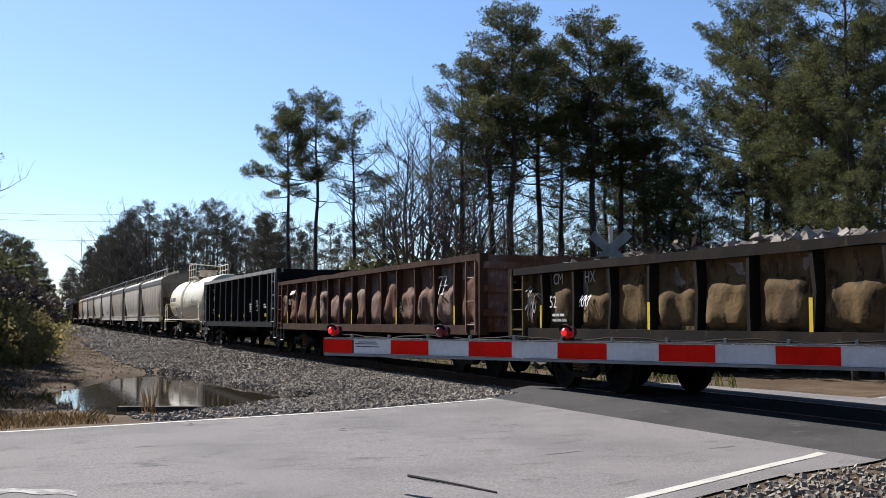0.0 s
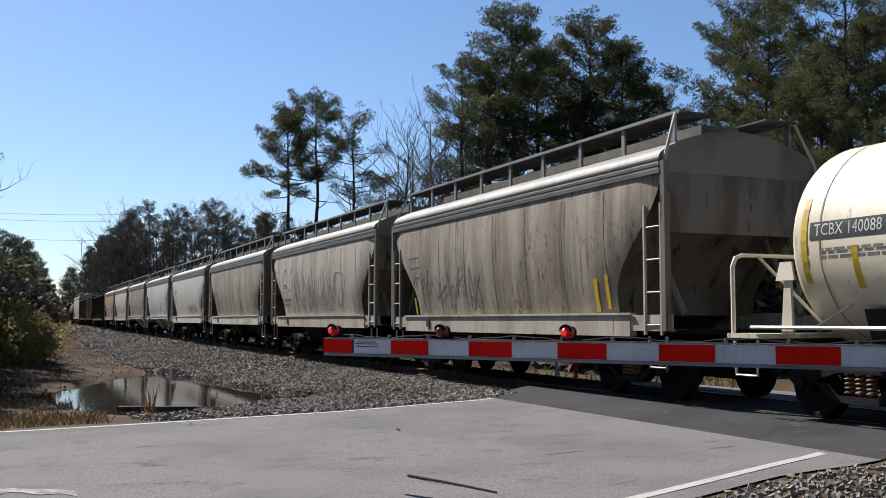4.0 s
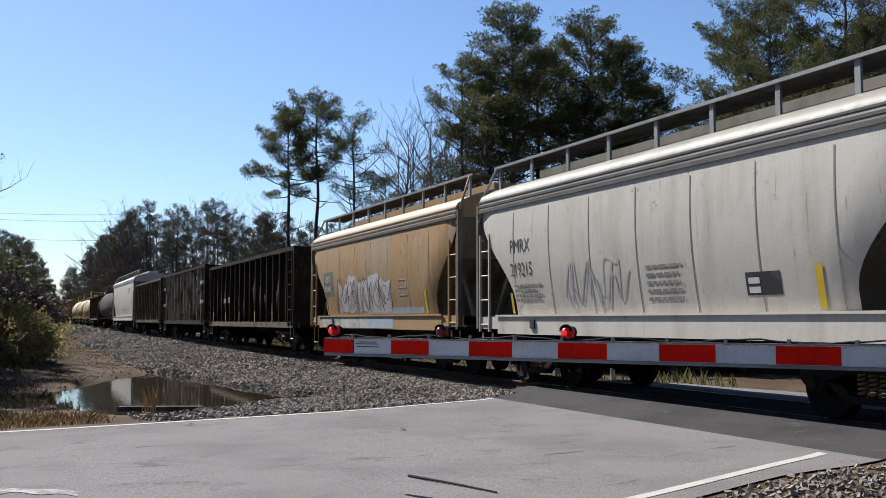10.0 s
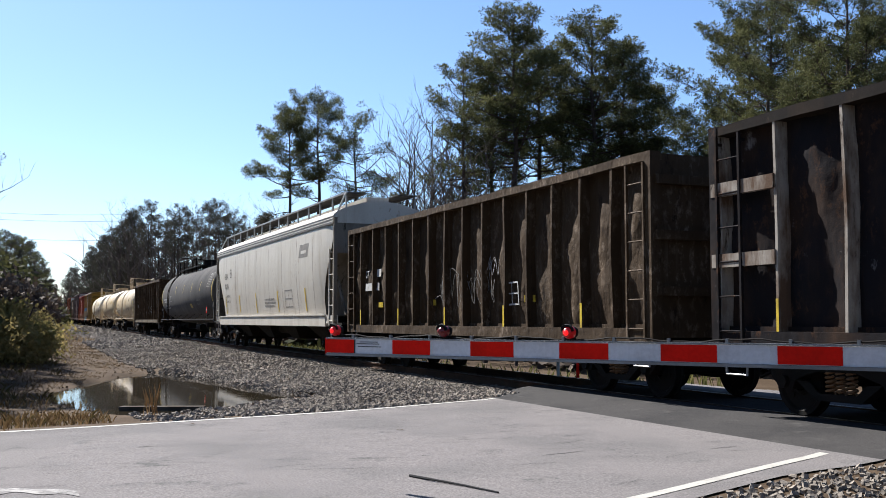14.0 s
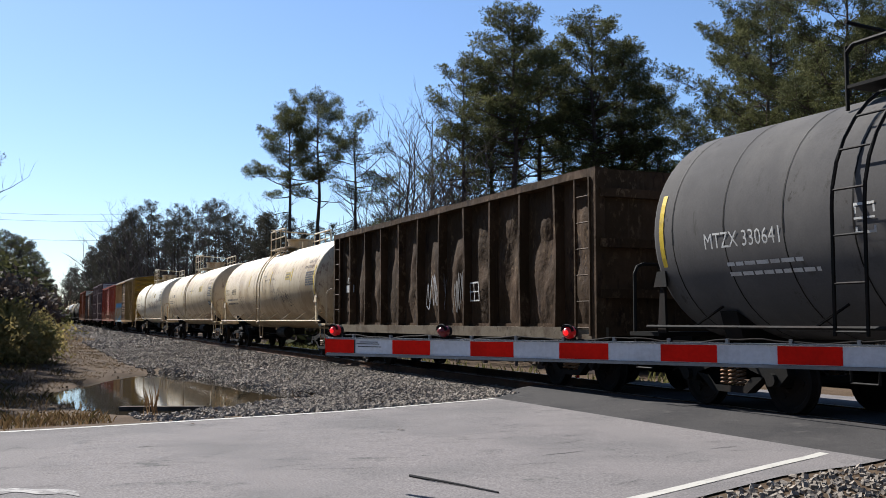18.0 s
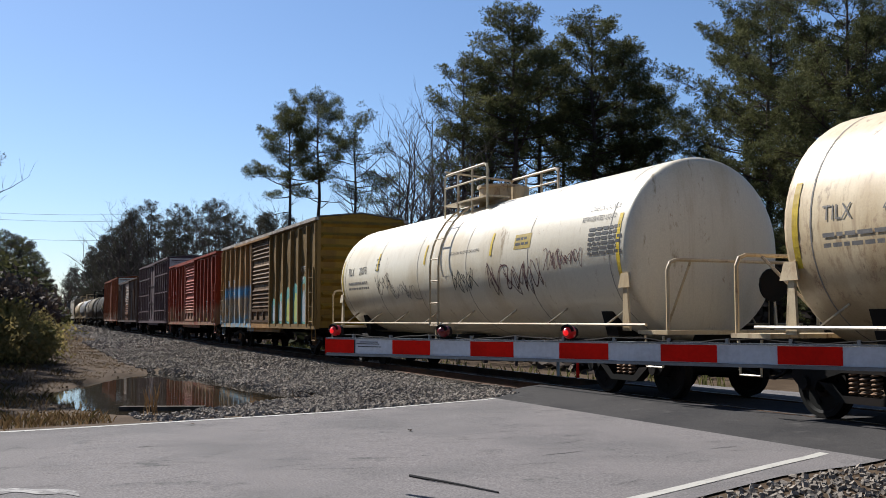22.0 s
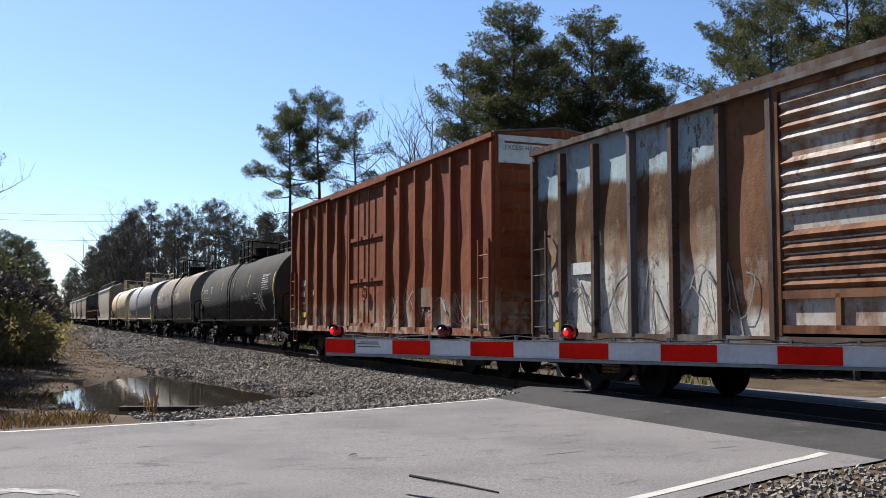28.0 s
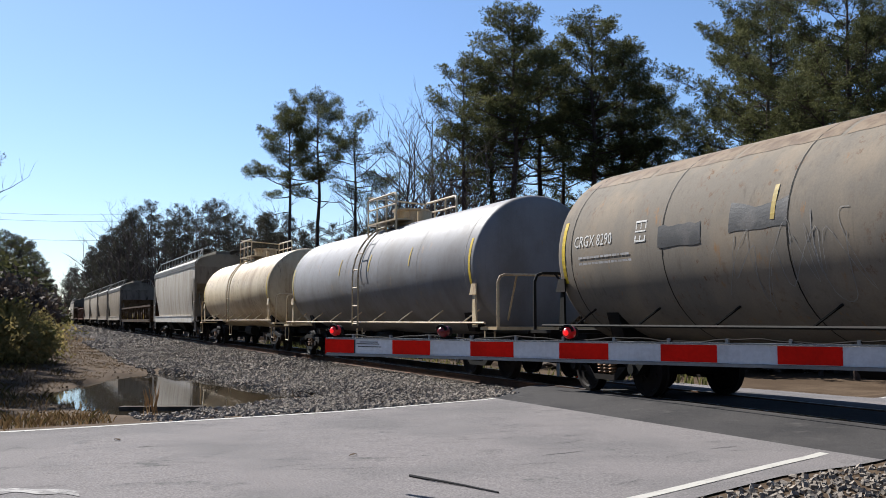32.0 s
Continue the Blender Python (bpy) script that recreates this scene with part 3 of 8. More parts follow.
def ground_z(a, d):
    s = a
    t = along(s)
    q = d - t[1]                       # across the track
    h = t[3]
    # formation: a flat top, a shoulder, a ditch on the near side
    near_drop = 0.20 * smooth(-q, 1.9, 4.4)
    far_drop = 0.30 * smooth(q, 1.9, 3.6)
    z = h - 0.19 - (near_drop if q < 0 else far_drop) - far_fall(q)
    # bank of earth on the near side, further up the line
    z += smooth(-q, 6.3, 12.0) * smooth(a, 24, 44) * 0.75
    z += smooth(-q, 9.0, 16.0) * smooth(a, 18, 28) * 0.35
    # pond hollow: a wedge between the toe of the ballast and the bank
    m = pond_reach(a, d)
    if m > -2.5:
        z -= (0.055 + 0.06 * noise.noise(Vector((a * 0.9, d * 1.3, 5)))) * smooth(m, -1.9, -0.5) * smooth(2.5 - abs(d - 2.0), 0.0, 1.0)
        z -= 0.46 * smooth(m + 0.2 * noise.noise(Vector((a * 0.6, d * 0.9, 8))), -0.30, 0.6)
    # the road's bed
    rn, rf = road_near(d) - 0.9, road_far(d) + 0.35
    w = smooth(a, rn - 2.0, rn) * (1 - smooth(a, rf, rf + 2.2))
    z = z * (1 - w) + (road_z(d) - 0.016) * w
    if abs(q) < 1.9:
        z = min(z, h - 0.19)
    z += 0.03 * (1 - w) * noise.noise(Vector((a * 0.7, d * 0.7, 0))) + 0.25 * noise.noise(Vector((a * 0.05, d * 0.05, 3))) * smooth(abs(q), 14, 40) * (1 - w)
    return z


def steps(lo, hi, fine_lo, fine_hi, fine):
    """Marks from lo to hi, close together in the middle and wider apart outside."""
    out = list(np.arange(fine_lo, fine_hi + 1e-6, fine))
    x, w = fine_hi, fine
    while x < hi:
        w *= 1.25
        x += w
        out.append(min(x, hi))
    x, w = fine_lo, fine
    while x > lo:
        w *= 1.25
        x -= w
        out.insert(0, max(x, lo))
    return out


aa, dd = steps(-2400, 2400, 2, 48, 0.5), steps(-2400, 2400, -8, 20, 0.4)
g = Shape()
g.add([plan(a, d, ground_z(a, d)) for a in aa for d in dd],
      [(i * len(dd) + j, i * len(dd) + j + 1, (i + 1) * len(dd) + j + 1, (i + 1) * len(dd) + j) for i in range(len(aa) - 1) for j in range(len(dd) - 1)])
g.smooth = True
ground = solid("ground", g, "soil", "brown earth littered with leaves beside the track", kind="structure")


# road in strips across the track, with the newer dark patch at the crossing
def road_strip(d0, d1, lo, hi, lift, step=0.5, out_lo=0.0, out_hi=0.0):
    sh = Shape()
    n = max(1, int((d1 - d0) / step))
    w = 14
    pts = []
    for i in range(n + 1):
        d = d0 + (d1 - d0) * i / n
        for k in range(w + 1):
            a = lo(d) + (hi(d) - lo(d)) * k / w
            pts.append(plan(a, d, road_z(d) + lift))
    sh.add(pts, [(i * (w + 1) + k, (i + 1) * (w + 1) + k, (i + 1) * (w + 1) + k + 1, i * (w + 1) + k + 1) for i in range(n) for k in range(w)])
    sh.smooth = True
    return sh


edge_in, edge_out = (lambda d: road_near(d) - 0.35 - 0.35 * smooth(d, 6.0, 8.0)), (lambda d: road_far(d) + 0.16)
road = solid("road", road_strip(-70, 7.75, edge_in, edge_out, 0.0), "asphalt", "pale sun-bleached asphalt road with fine cracks", kind="structure")
solid("road", road_strip(7.75, MID - 0.80, edge_in, lambda d: edge_out(d) + 0.3 + 0.5 * (d - 7.75) / 2, 0.0, 0.2), "asphalt_dark", "newer dark asphalt ramp up to the rails", kind="structure")
solid("road", road_strip(MID - 0.66, MID + 0.66, edge_in, edge_out, -0.006, 0.2), "asphalt_dark", "dark asphalt between the rails of the crossing", kind="structure")
solid("road", road_strip(MID + 0.80, 70, edge_in, edge_out, 0.0), "asphalt", "pale asphalt road beyond the crossing", kind="structure")


def painted_line(at, d0, d1, width, label):
    sh = Shape()
    n = int((d1 - d0) / 0.3)
    for i in range(n + 1):
        d = d0 + (d1 - d0) * i / n
        sh.v += [tuple(plan(at(d) - width / 2, d, road_z(d) + 0.005)), tuple(plan(at(d) + width / 2, d, road_z(d) + 0.005))]
    sh.f = [(2 * i, 2 * i + 2, 2 * i + 3, 2 * i + 1) for i in range(n)]
    return solid("road_marking", sh, "line_white", label, kind="structure")


painted_line(road_far, -40, 7.7, 0.11, "thin worn white edge line on the asphalt")
painted_line(road_near, -40, 7.62, 0.125, "bright white edge line on the asphalt")
painted_line(road_far, 12.6, 40, 0.11, "white edge line on the road beyond the track")
painted_line(road_near, 12.6, 40, 0.14, "white edge line on the road beyond the track")


def crack(points, width):
    sh = Shape()
    for i, (a, d) in enumerate(points):
        w = width * (0.4 + 0.6 * math.sin(math.pi * (i + 0.5) / len(points)))
        sh.v += [tuple(plan(a - w, d, road_z(d) + 0.004)), tuple(plan(a + w, d, road_z(d) + 0.004))]
    sh.f = [(2 * i, 2 * i + 2, 2 * i + 3, 2 * i + 1) for i in range(len(points) - 1)]
    return sh


rng = random.Random(4)
cracks = Shape()
for k in range(210):
    d = rng.uniform(-4, 7.4)
    a = rng.uniform(road_near(d) + 0.2, road_far(d) - 0.2)
    length, lean = rng.uniform(0.1, 0.6), rng.uniform(-0.5, 0.5)
    pts = [(a + lean * (x - 0.5) * length + rng.uniform(-0.02, 0.02), d + length * (x - 0.5)) for x in (0, 0.2, 0.4, 0.6, 0.8, 1)]
    c = crack(pts, rng.uniform(0.002, 0.006) * (1.6 if k % 9 == 0 else 0.8))
    cracks.add(c.v, c.f)
solid("road_cracks", cracks, "crack", "fine dark cracks in the asphalt", kind="stuff")
stick = Shape()
stick.tube([plan(8.39, 3.31, road_z(3) + 0.012), plan(8.05, 3.40, road_z(3) + 0.018), plan(7.70, 3.53, road_z(3) + 0.014), plan(7.30, 3.64, road_z(3) + 0.012)], 0.013, 6, 0.007)
solid("stick", stick, "crack", "thin dark stick lying on the asphalt", "stick")
arc = Shape()
for i in range(15):
    t = i / 14
    a, d = 9.08 + 0.22 * math.sin(math.pi * (0.25 + 0.75 * t)) - 0.25 * t, -0.15 + 0.72 * t
    arc.v += [tuple(plan(a - 0.22 - 0.06 * math.sin(13 * t), d, road_z(d) + 0.005)), tuple(plan(a + 0.04 + 0.03 * math.sin(9 * t), d, road_z(d) + 0.005))]
arc.f = [(2 * i, 2 * i + 2, 2 * i + 3, 2 * i + 1) for i in range(14)]
solid("road_marking", arc, "line_worn", "curved smear of white paint on the asphalt", kind="structure")

# pond
pond = Shape()
N = 40
pond.add([plan(27.3 + 9.2 * math.cos(2 * math.pi * k / N), 3.05 + 3.5 * math.sin(2 * math.pi * k / N), WATER) for k in range(N)], [tuple(range(N))])
solid("water", pond, "water", "still muddy puddle reflecting the sky beside the ballast", kind="structure")


# track: two rails, ties, ballast
track = thing("railway_track", "single railway track of steel rails on ballast", "track", kind="structure")


def rail(off):
    prof = [(-0.07, -0.17), (0.07, -0.17), (0.07, -0.155), (0.012, -0.14), (0.012, -0.045), (0.037, -0.03), (0.037, -0.004), (0.028, 0.0), (-0.028, 0.0), (-0.037, -0.004), (-0.037, -0.03), (-0.012, -0.045), (-0.012, -0.14), (-0.07, -0.155)]
    marks = list(np.arange(-480, -20, 20.0)) + list(np.arange(-20, 60, 2.0)) + list(np.arange(60, 700, 8.0))
    sh = Shape()
    sh.loft([[on_track(s, off + y, z) for y, z in prof] for s in marks])
    return sh


for off in (-0.755, 0.755):
    r = part("rail", rail(off), "rail_rust", track, "rust-sided steel rail")
    top = Shape()
    marks = list(np.arange(-480, 60, 4.0)) + list(np.arange(60, 700, 10.0))
    for s in marks:
        top.v += [tuple(on_track(s, off - 0.026, 0.003)), tuple(on_track(s, off + 0.026, 0.003))]
    top.f = [(2 * i, 2 * i + 2, 2 * i + 3, 2 * i + 1) for i in range(len(marks) - 1)]
    part("running_surface", top, "steel_bare", r, "polished bright rail top")

tie_mesh = Shape().box(-0.11, 0.11, -1.3, 1.3, -0.09, 0.09).mesh("tie", M["tie"])
rest = Shape()
for k in range(1500):
    s = -240 + k * 0.5
    if 5.0 < s < 17.6:
        continue
    a, d, t, h = along(s)
    p = on_track(s, 0, -0.245)
    m = pose(p.x, p.y, p.z, 0, 0, math.degrees(math.atan2(CT, -ST) - t))
    if 17 < s < 150:
        ob = part("tie", tie_mesh, "tie", track)
        ob.matrix_basis = m
    else:
        rest.add([m @ Vector(v) for v in [(x, y, z) for x in (-.11, .11) for y in (-1.3, 1.3) for z in (-.09, .09)]], [(0, 1, 3, 2), (4, 6, 7, 5), (0, 4, 5, 1), (2, 3, 7, 6), (1, 5, 7, 3)])
tagged(part("far_ties", rest, "tie", track), kind="stuff")


def pebbles(points, sizes, seed):
    """Many angular stones in one mesh: rough boxes with knocked-off corners."""
    r = np.random.RandomState(seed)
    base = np.array([(-1, -1, -1), (1, -1, -1), (1, 1, -1), (-1, 1, -1), (-1, -1, 1), (1, -1, 1), (1, 1, 1), (-1, 1, 1)], float) * (0.8, 0.62, 0.5)
    n = len(points)
    v = base[None] * (1 + r.uniform(-0.35, 0.35, (n, 8, 3)))
    q = r.normal(size=(n, 4))
    q /= np.linalg.norm(q, axis=1)[:, None]
    w, x, y, z = q.T
    rot = np.stack([1 - 2 * (y * y + z * z), 2 * (x * y - z * w), 2 * (x * z + y * w), 2 * (x * y + z * w), 1 - 2 * (x * x + z * z), 2 * (y * z - x * w),
                    2 * (x * z - y * w), 2 * (y * z + x * w), 1 - 2 * (x * x + y * y)], 1).reshape(n, 3, 3)
    v = np.einsum("nij,nkj->nki", rot, v) * np.asarray(sizes)[:, None, None] + np.asarray(points)[:, None, :]
    f = np.array([(0, 3, 2, 1), (4, 5, 6, 7), (0, 1, 5, 4), (1, 2, 6, 5), (2, 3, 7, 6), (3, 0, 4, 7)])
    faces = (f[None] + 8 * np.arange(n)[:, None, None]).reshape(-1, 4)
    sh = Shape()
    sh.v, sh.f = v.reshape(-1, 3).tolist(), faces.tolist()
    return sh


def stone_look():
    m = surface("ballast_gravel", (0.205, 0.178, 0.148), (0.14, 0.122, 0.102), 0.5, (0.5, 0.5, 0.5), 0.92, bump=0.3, fine=50, spread=0.08)
    t = m.node_tree
    geo = t.nodes.new("ShaderNodeNewGeometry")
    mr = t.nodes.new("ShaderNodeMapRange")
    mr.inputs["To Min"].default_value, mr.inputs["To Max"].default_value = 0.7, 1.2
    t.links.new(geo.outputs["Random Per Island"], mr.inputs["Value"])
    h = t.nodes.new("ShaderNodeHueSaturation")
    b = t.nodes["Principled BSDF"]
    src = b.inputs["Base Color"].links[0].from_socket
    t.links.new(src, h.inputs["Color"])
    t.links.new(mr.outputs[0], h.inputs["Value"])
    t.links.new(h.outputs[0], b.inputs["Base Color"])
    return m


M["gravel"] = stone_look()


def toe(a):
    """Near limit of the stones, across the track."""
    if a < 21:
        return 3.0 + 0.5 * (a - 16)
    if a < 36:
        return 5.6 - (a - 21) * 0.115
    return 3.87 + (a - 36) * 0.02


r = np.random.RandomState(11)
pts, size = [], []
for lo, hi, n, sz in ((15.0, 30, 46000, 0.033), (30, 55, 30000, 0.046), (55, 110, 14000, 0.09), (110, 330, 9000, 0.18)):
    for a, u in zip(r.uniform(lo, hi, n), r.uniform(0, 1, n)):
        t = along(a)
        d0 = toe(a) + 0.25 * noise.noise(Vector((a * 0.6, 0, 0)))
        d = d0 + (t[1] + 2.6 - d0) * u
        if a < road_far(d) + 0.12 or (abs(abs(d - t[1]) - 0.755) < 0.1):
            continue
        z = ground_z(a, d)
        if z < WATER - 0.03 or (d < 3.6 and a > 19):
            continue
        s = sz * r.uniform(0.6, 1.25)
        pts.append(tuple(plan(a, d, z + s * 0.25)))
        size.append(s)
for a, d in zip(r.uniform(14.2, 20.2, 5200), r.uniform(2.0, 6.4, 5200)):
    z = ground_z(a, d)
    if a > road_far(d) + 0.14 and z > WATER - 0.02 and (d > 3.2 or r.rand() < 0.35):
        s = 0.034 * r.uniform(0.5, 1.3)
        pts.append(tuple(plan(a, d, z + s * 0.25)))
        size.append(s)
solid("ballast", pebbles(pts, size, 2), "gravel", "grey crushed-stone ballast sloping from the track", kind="stuff")
# stones beside the road at the near corner and past the crossing
pts, size = [], []
for a, d in zip(r.uniform(-4, 8.2, 20000), r.uniform(4.6, 12.8, 20000)):
    if a > edge_in(d) - 0.08 or abs(abs(d - MID) - 0.755) < 0.1:
        continue
    s = 0.029 * r.uniform(0.5, 1.3)
    pts.append(tuple(plan(a, d, ground_z(a, d) + s * 0.3)))
    size.append(s)
close = [k for k, p in enumerate(pts) if 2.2 < p[0] < 4.4 and 6.2 < p[1] < 9.5][:280]
taken = set(close)
verge = solid("ballast", pebbles([p for k, p in enumerate(pts) if k not in taken], [z for k, z in enumerate(size) if k not in taken], 5), "gravel", "grey crushed stone beside the asphalt", kind="stuff")
STONES = [pebbles([(0, 0, 0)], [1.0], 60 + k).mesh("stone", M["gravel"]) for k in range(8)]
stone_rng = random.Random(77)
for k in close:
    ob = new("stone", STONES[k % 8])
    ob.parent = verge
    ob.location, ob.scale = pts[k], (size[k],) * 3
    ob.rotation_euler = [stone_rng.uniform(0, 6.28) for _ in range(3)]

# crossing gate: arm with red and grey-white bands, lamps and cable
GX, GZ = Vector((0.0382, -0.0291, 0)).normalized(), 1.005
TIP = Vector((-1.035, 8.955, GZ))
gate = thing("crossing_gate", "lowered crossing gate arm with red and white bands and red lamps", "crossing gate", at=Matrix.Translation(TIP) @ Matrix.Rotation(math.atan2(GX.y, GX.x), 4, "Z"))
BAND = 0.4064
arm = Shape().box(0.0, 5.3, -0.018, 0.018, -0.062, 0.062)
arm = part("arm", arm, "gate_white", gate, "long grey-white arm")
rim = Shape().box(0.0, 5.3, -0.03, 0.012, -0.085, -0.064).box(0.0, 5.3, -0.026, 0.012, 0.064, 0.074)
part("edge_rail", rim, "galv", arm, "thin metal edging")
for k, (x0, x1) in enumerate([(0.0, 0.33), (0.765, 1.165)] + [(1.165 + BAND * (2 * i + 1), 1.165 + BAND * (2 * i + 2)) for i in range(4)]):
    part("red_band", Shape().box(x0, x1, -0.0215, -0.0185, -0.058, 0.058), "red_paint", arm, "red reflective band")
part("tip_cap", Shape().box(-0.012, 0.0, -0.024, 0.024, -0.07, 0.07), "red_paint", arm, "red end cap")
part("tip_plate", Shape().box(0.33, 0.345, -0.0215, -0.0185, -0.058, 0.058).box(0.36, 0.62, -0.0215, -0.0185, 0.02, 0.026).box(0.4, 0.6, -0.0215, -0.0185, 0.036, 0.042).box(0.38, 0.64, -0.0215, -0.0185, -0.004, 0.002), "black_paint", arm, "small printed lines")
for k, x in enumerate((0.11, 1.305, 2.47)):
    lamp = part("lamp", Shape().tube([(x, 0.04, 0.135), (x, 0.0, 0.135)], 0.045, 16), "steel_dark", gate, "black lamp housing")
    lens = Shape()
    lens.smooth = True
    lens.loft([[(x + rr * math.cos(2 * math.pi * i / 16), yy, 0.135 + rr * math.sin(2 * math.pi * i / 16)) for i in range(16)] for yy, rr in ((0.0, 0.048), (-0.03, 0.047), (-0.055, 0.038), (-0.072, 0.023), (-0.078, 0.007))])
    lens = part("lens", lens, "lamp_red" if k == 1 else "lamp_warm", lamp, "dark red lens" if k == 1 else "glowing red lens")
    if k != 1:
        bulb = Shape()
        bulb.smooth = True
        bulb.loft([[(x + 0.002 + rr * math.cos(2 * math.pi * i / 14), yy, 0.133 + rr * math.sin(2 * math.pi * i / 14)) for i in range(14)] for yy, rr in ((-0.062, 0.024), (-0.076, 0.021), (-0.083, 0.012), (-0.085, 0.003))])
        part("bulb", bulb, "lamp_lit", lens, "lit red bulb")
    part("hood", Shape().tube([(x + 0.050 * math.cos(g), -0.05, 0.135 + 0.050 * math.sin(g)) for g in np.linspace(0.2, 2.94, 9)], 0.012, 5), "steel_dark", lamp, "short black hood")
    part("bracket", Shape().box(x - 0.035, x + 0.035, -0.02, 0.02, 0.072, 0.095), "steel_dark", lamp)
cable = Shape()
line = []
for i in range(64):
    x = 0.15 + i * 0.08
    line.append((x, 0.0, 0.088 + 0.012 * math.sin(x * 7) + 0.004 * math.sin(x * 23)))
cable.tube(line, 0.006, 5)
part("cable", cable, "steel_dark", gate, "thin black cable")
for i in range(12):
    x = 0.3 + i * 0.42
    part("cable_clip", Shape().box(x, x + 0.02, -0.012, 0.012, 0.074, 0.102), "galv", gate)
mast = Shape().tube([(5.6, 0.12, -1.35), (5.6, 0.12, 1.6)], 0.07, 14)
part("mast", mast, "galv", gate, "grey metal mast")
part("mechanism_box", Shape().box(5.35, 5.85, -0.06, 0.3, -0.22, 0.22), "galv", gate)
part("counterweight", Shape().box(5.86, 6.5, -0.05, 0.02, -0.12, 0.12), "steel_dark", gate)


# ---- freight cars: x towards the train's head, y across, z above the rail tops ----
WHEEL_R = 0.42
AXLE = 0.89


def wheelset_mesh():
    sh = Shape()
    sh.smooth = True
    sh.tube([(0, -0.95, 0), (0, 0.95, 0)], 0.075, 10)
    for s in (-1, 1):
        prof = [(0.70, 0.10), (0.72, 0.16), (0.742, 0.33), (0.70, 0.36), (0.68, WHEEL_R + 0.025), (0.70, WHEEL_R + 0.02), (0.715, WHEEL_R), (0.815, WHEEL_R - 0.004), (0.815, 0.36), (0.785, 0.33), (0.775, 0.16), (0.82, 0.10)]
        n = 28
        sh.loft([[(r * math.cos(2 * math.pi * k / n), s * y, r * math.sin(2 * math.pi * k / n)) for k in range(n)] for y, r in prof], caps=False)
        # rim face blocks show the turning
        for k in range(3):
            a = 2 * math.pi * k / 3
            c = Vector((0.23 * math.cos(a), s * 0.79, 0.23 * math.sin(a)))
            sh.box(c.x - 0.03, c.x + 0.03, min(c.y, c.y + s * 0.012), max(c.y, c.y + s * 0.012), c.z - 0.03, c.z + 0.03)
    return sh.mesh("wheelset", M["steel_dark"])


def side_frame_mesh():
    sh = Shape()
    out = [(-1.15, 0.52), (-1.12, 0.62), (-0.72, 0.64), (-0.34, 0.72), (0.34, 0.72), (0.72, 0.64), (1.12, 0.62), (1.15, 0.52), (0.98, 0.36), (0.76, 0.36), (0.70, 0.48), (0.36, 0.24), (-0.36, 0.24), (-0.70, 0.48), (-0.76, 0.36), (-0.98, 0.36)]
    y0, y1 = -0.075, 0.075
    n = len(out)
    sh.add([(x, y0, z) for x, z in out] + [(x, y1, z) for x, z in out],
           [(i, (i + 1) % n, n + (i + 1) % n, n + i) for i in range(n)])
    # faces with two openings left between the arms
    for y, flip in ((y0, False), (y1, True)):
        for quad in ([(-1.15, 0.52), (-1.12, 0.62), (-0.72, 0.64), (-0.70, 0.48)], [(1.15, 0.52), (0.70, 0.48), (0.72, 0.64), (1.12, 0.62)], [(-1.15, .52), (-.7, .48), (-.76, .36), (-.98, .36)], [(1.15, .52), (.98, .36), (.76, .36), (.7, .48)],
                     [(-0.72, 0.64), (-0.34, 0.72), (-0.30, 0.60), (-0.70, 0.48)], [(0.72, 0.64), (0.70, 0.48), (0.30, 0.60), (0.34, 0.72)], [(-0.34, 0.72), (0.34, 0.72), (0.30, 0.60), (-0.30, 0.60)],
                     [(-0.70, 0.48), (-0.45, 0.46), (-0.30, 0.33), (-0.36, 0.24)], [(0.70, 0.48), (0.36, 0.24), (0.30, 0.33), (0.45, 0.46)], [(-0.36, 0.24), (-0.30, 0.33), (0.30, 0.33), (0.36, 0.24)]):
            sh.add([(x, y, z) for x, z in quad], [(0, 1, 2, 3) if flip else (3, 2, 1, 0)])
    for x in (-AXLE, AXLE):
        sh.tube([(x, -0.14, 0.45), (x, 0.0, 0.45)], 0.085, 12)
    return sh.mesh("side_frame", M["steel_dark"])


def spring_mesh():
    sh = Shape()
    for x in (-0.17, 0.0, 0.17):
        sh.tube([(x + 0.062 * math.cos(t), 0.062 * math.sin(t), 0.33 + 0.27 * t / 31.4) for t in np.linspace(0, 31.4, 42)], 0.016, 4)
    return sh.mesh("spring", M["spring"])


M["spring"] = surface("rusty_spring_steel", (0.2, 0.11, 0.055), (0.09, 0.06, 0.04), 0.5, rough=0.7)
WHEELSET, SIDE_FRAME, SPRING = wheelset_mesh(), side_frame_mesh(), spring_mesh()
BOLSTER = Shape().box(-0.2, 0.2, -1.0, 1.0, 0.52, 0.72).box(-0.32, 0.32, -0.35, 0.35, 0.66, 0.8).mesh("truck", M["steel_dark"])
COUPLER = Shape().box(0.0, 0.5, -0.09, 0.09, 0.74, 0.92).box(0.36, 0.72, -0.13, 0.16, 0.68, 0.98).mesh("coupler", M["steel_dark"])
WHEELS = []


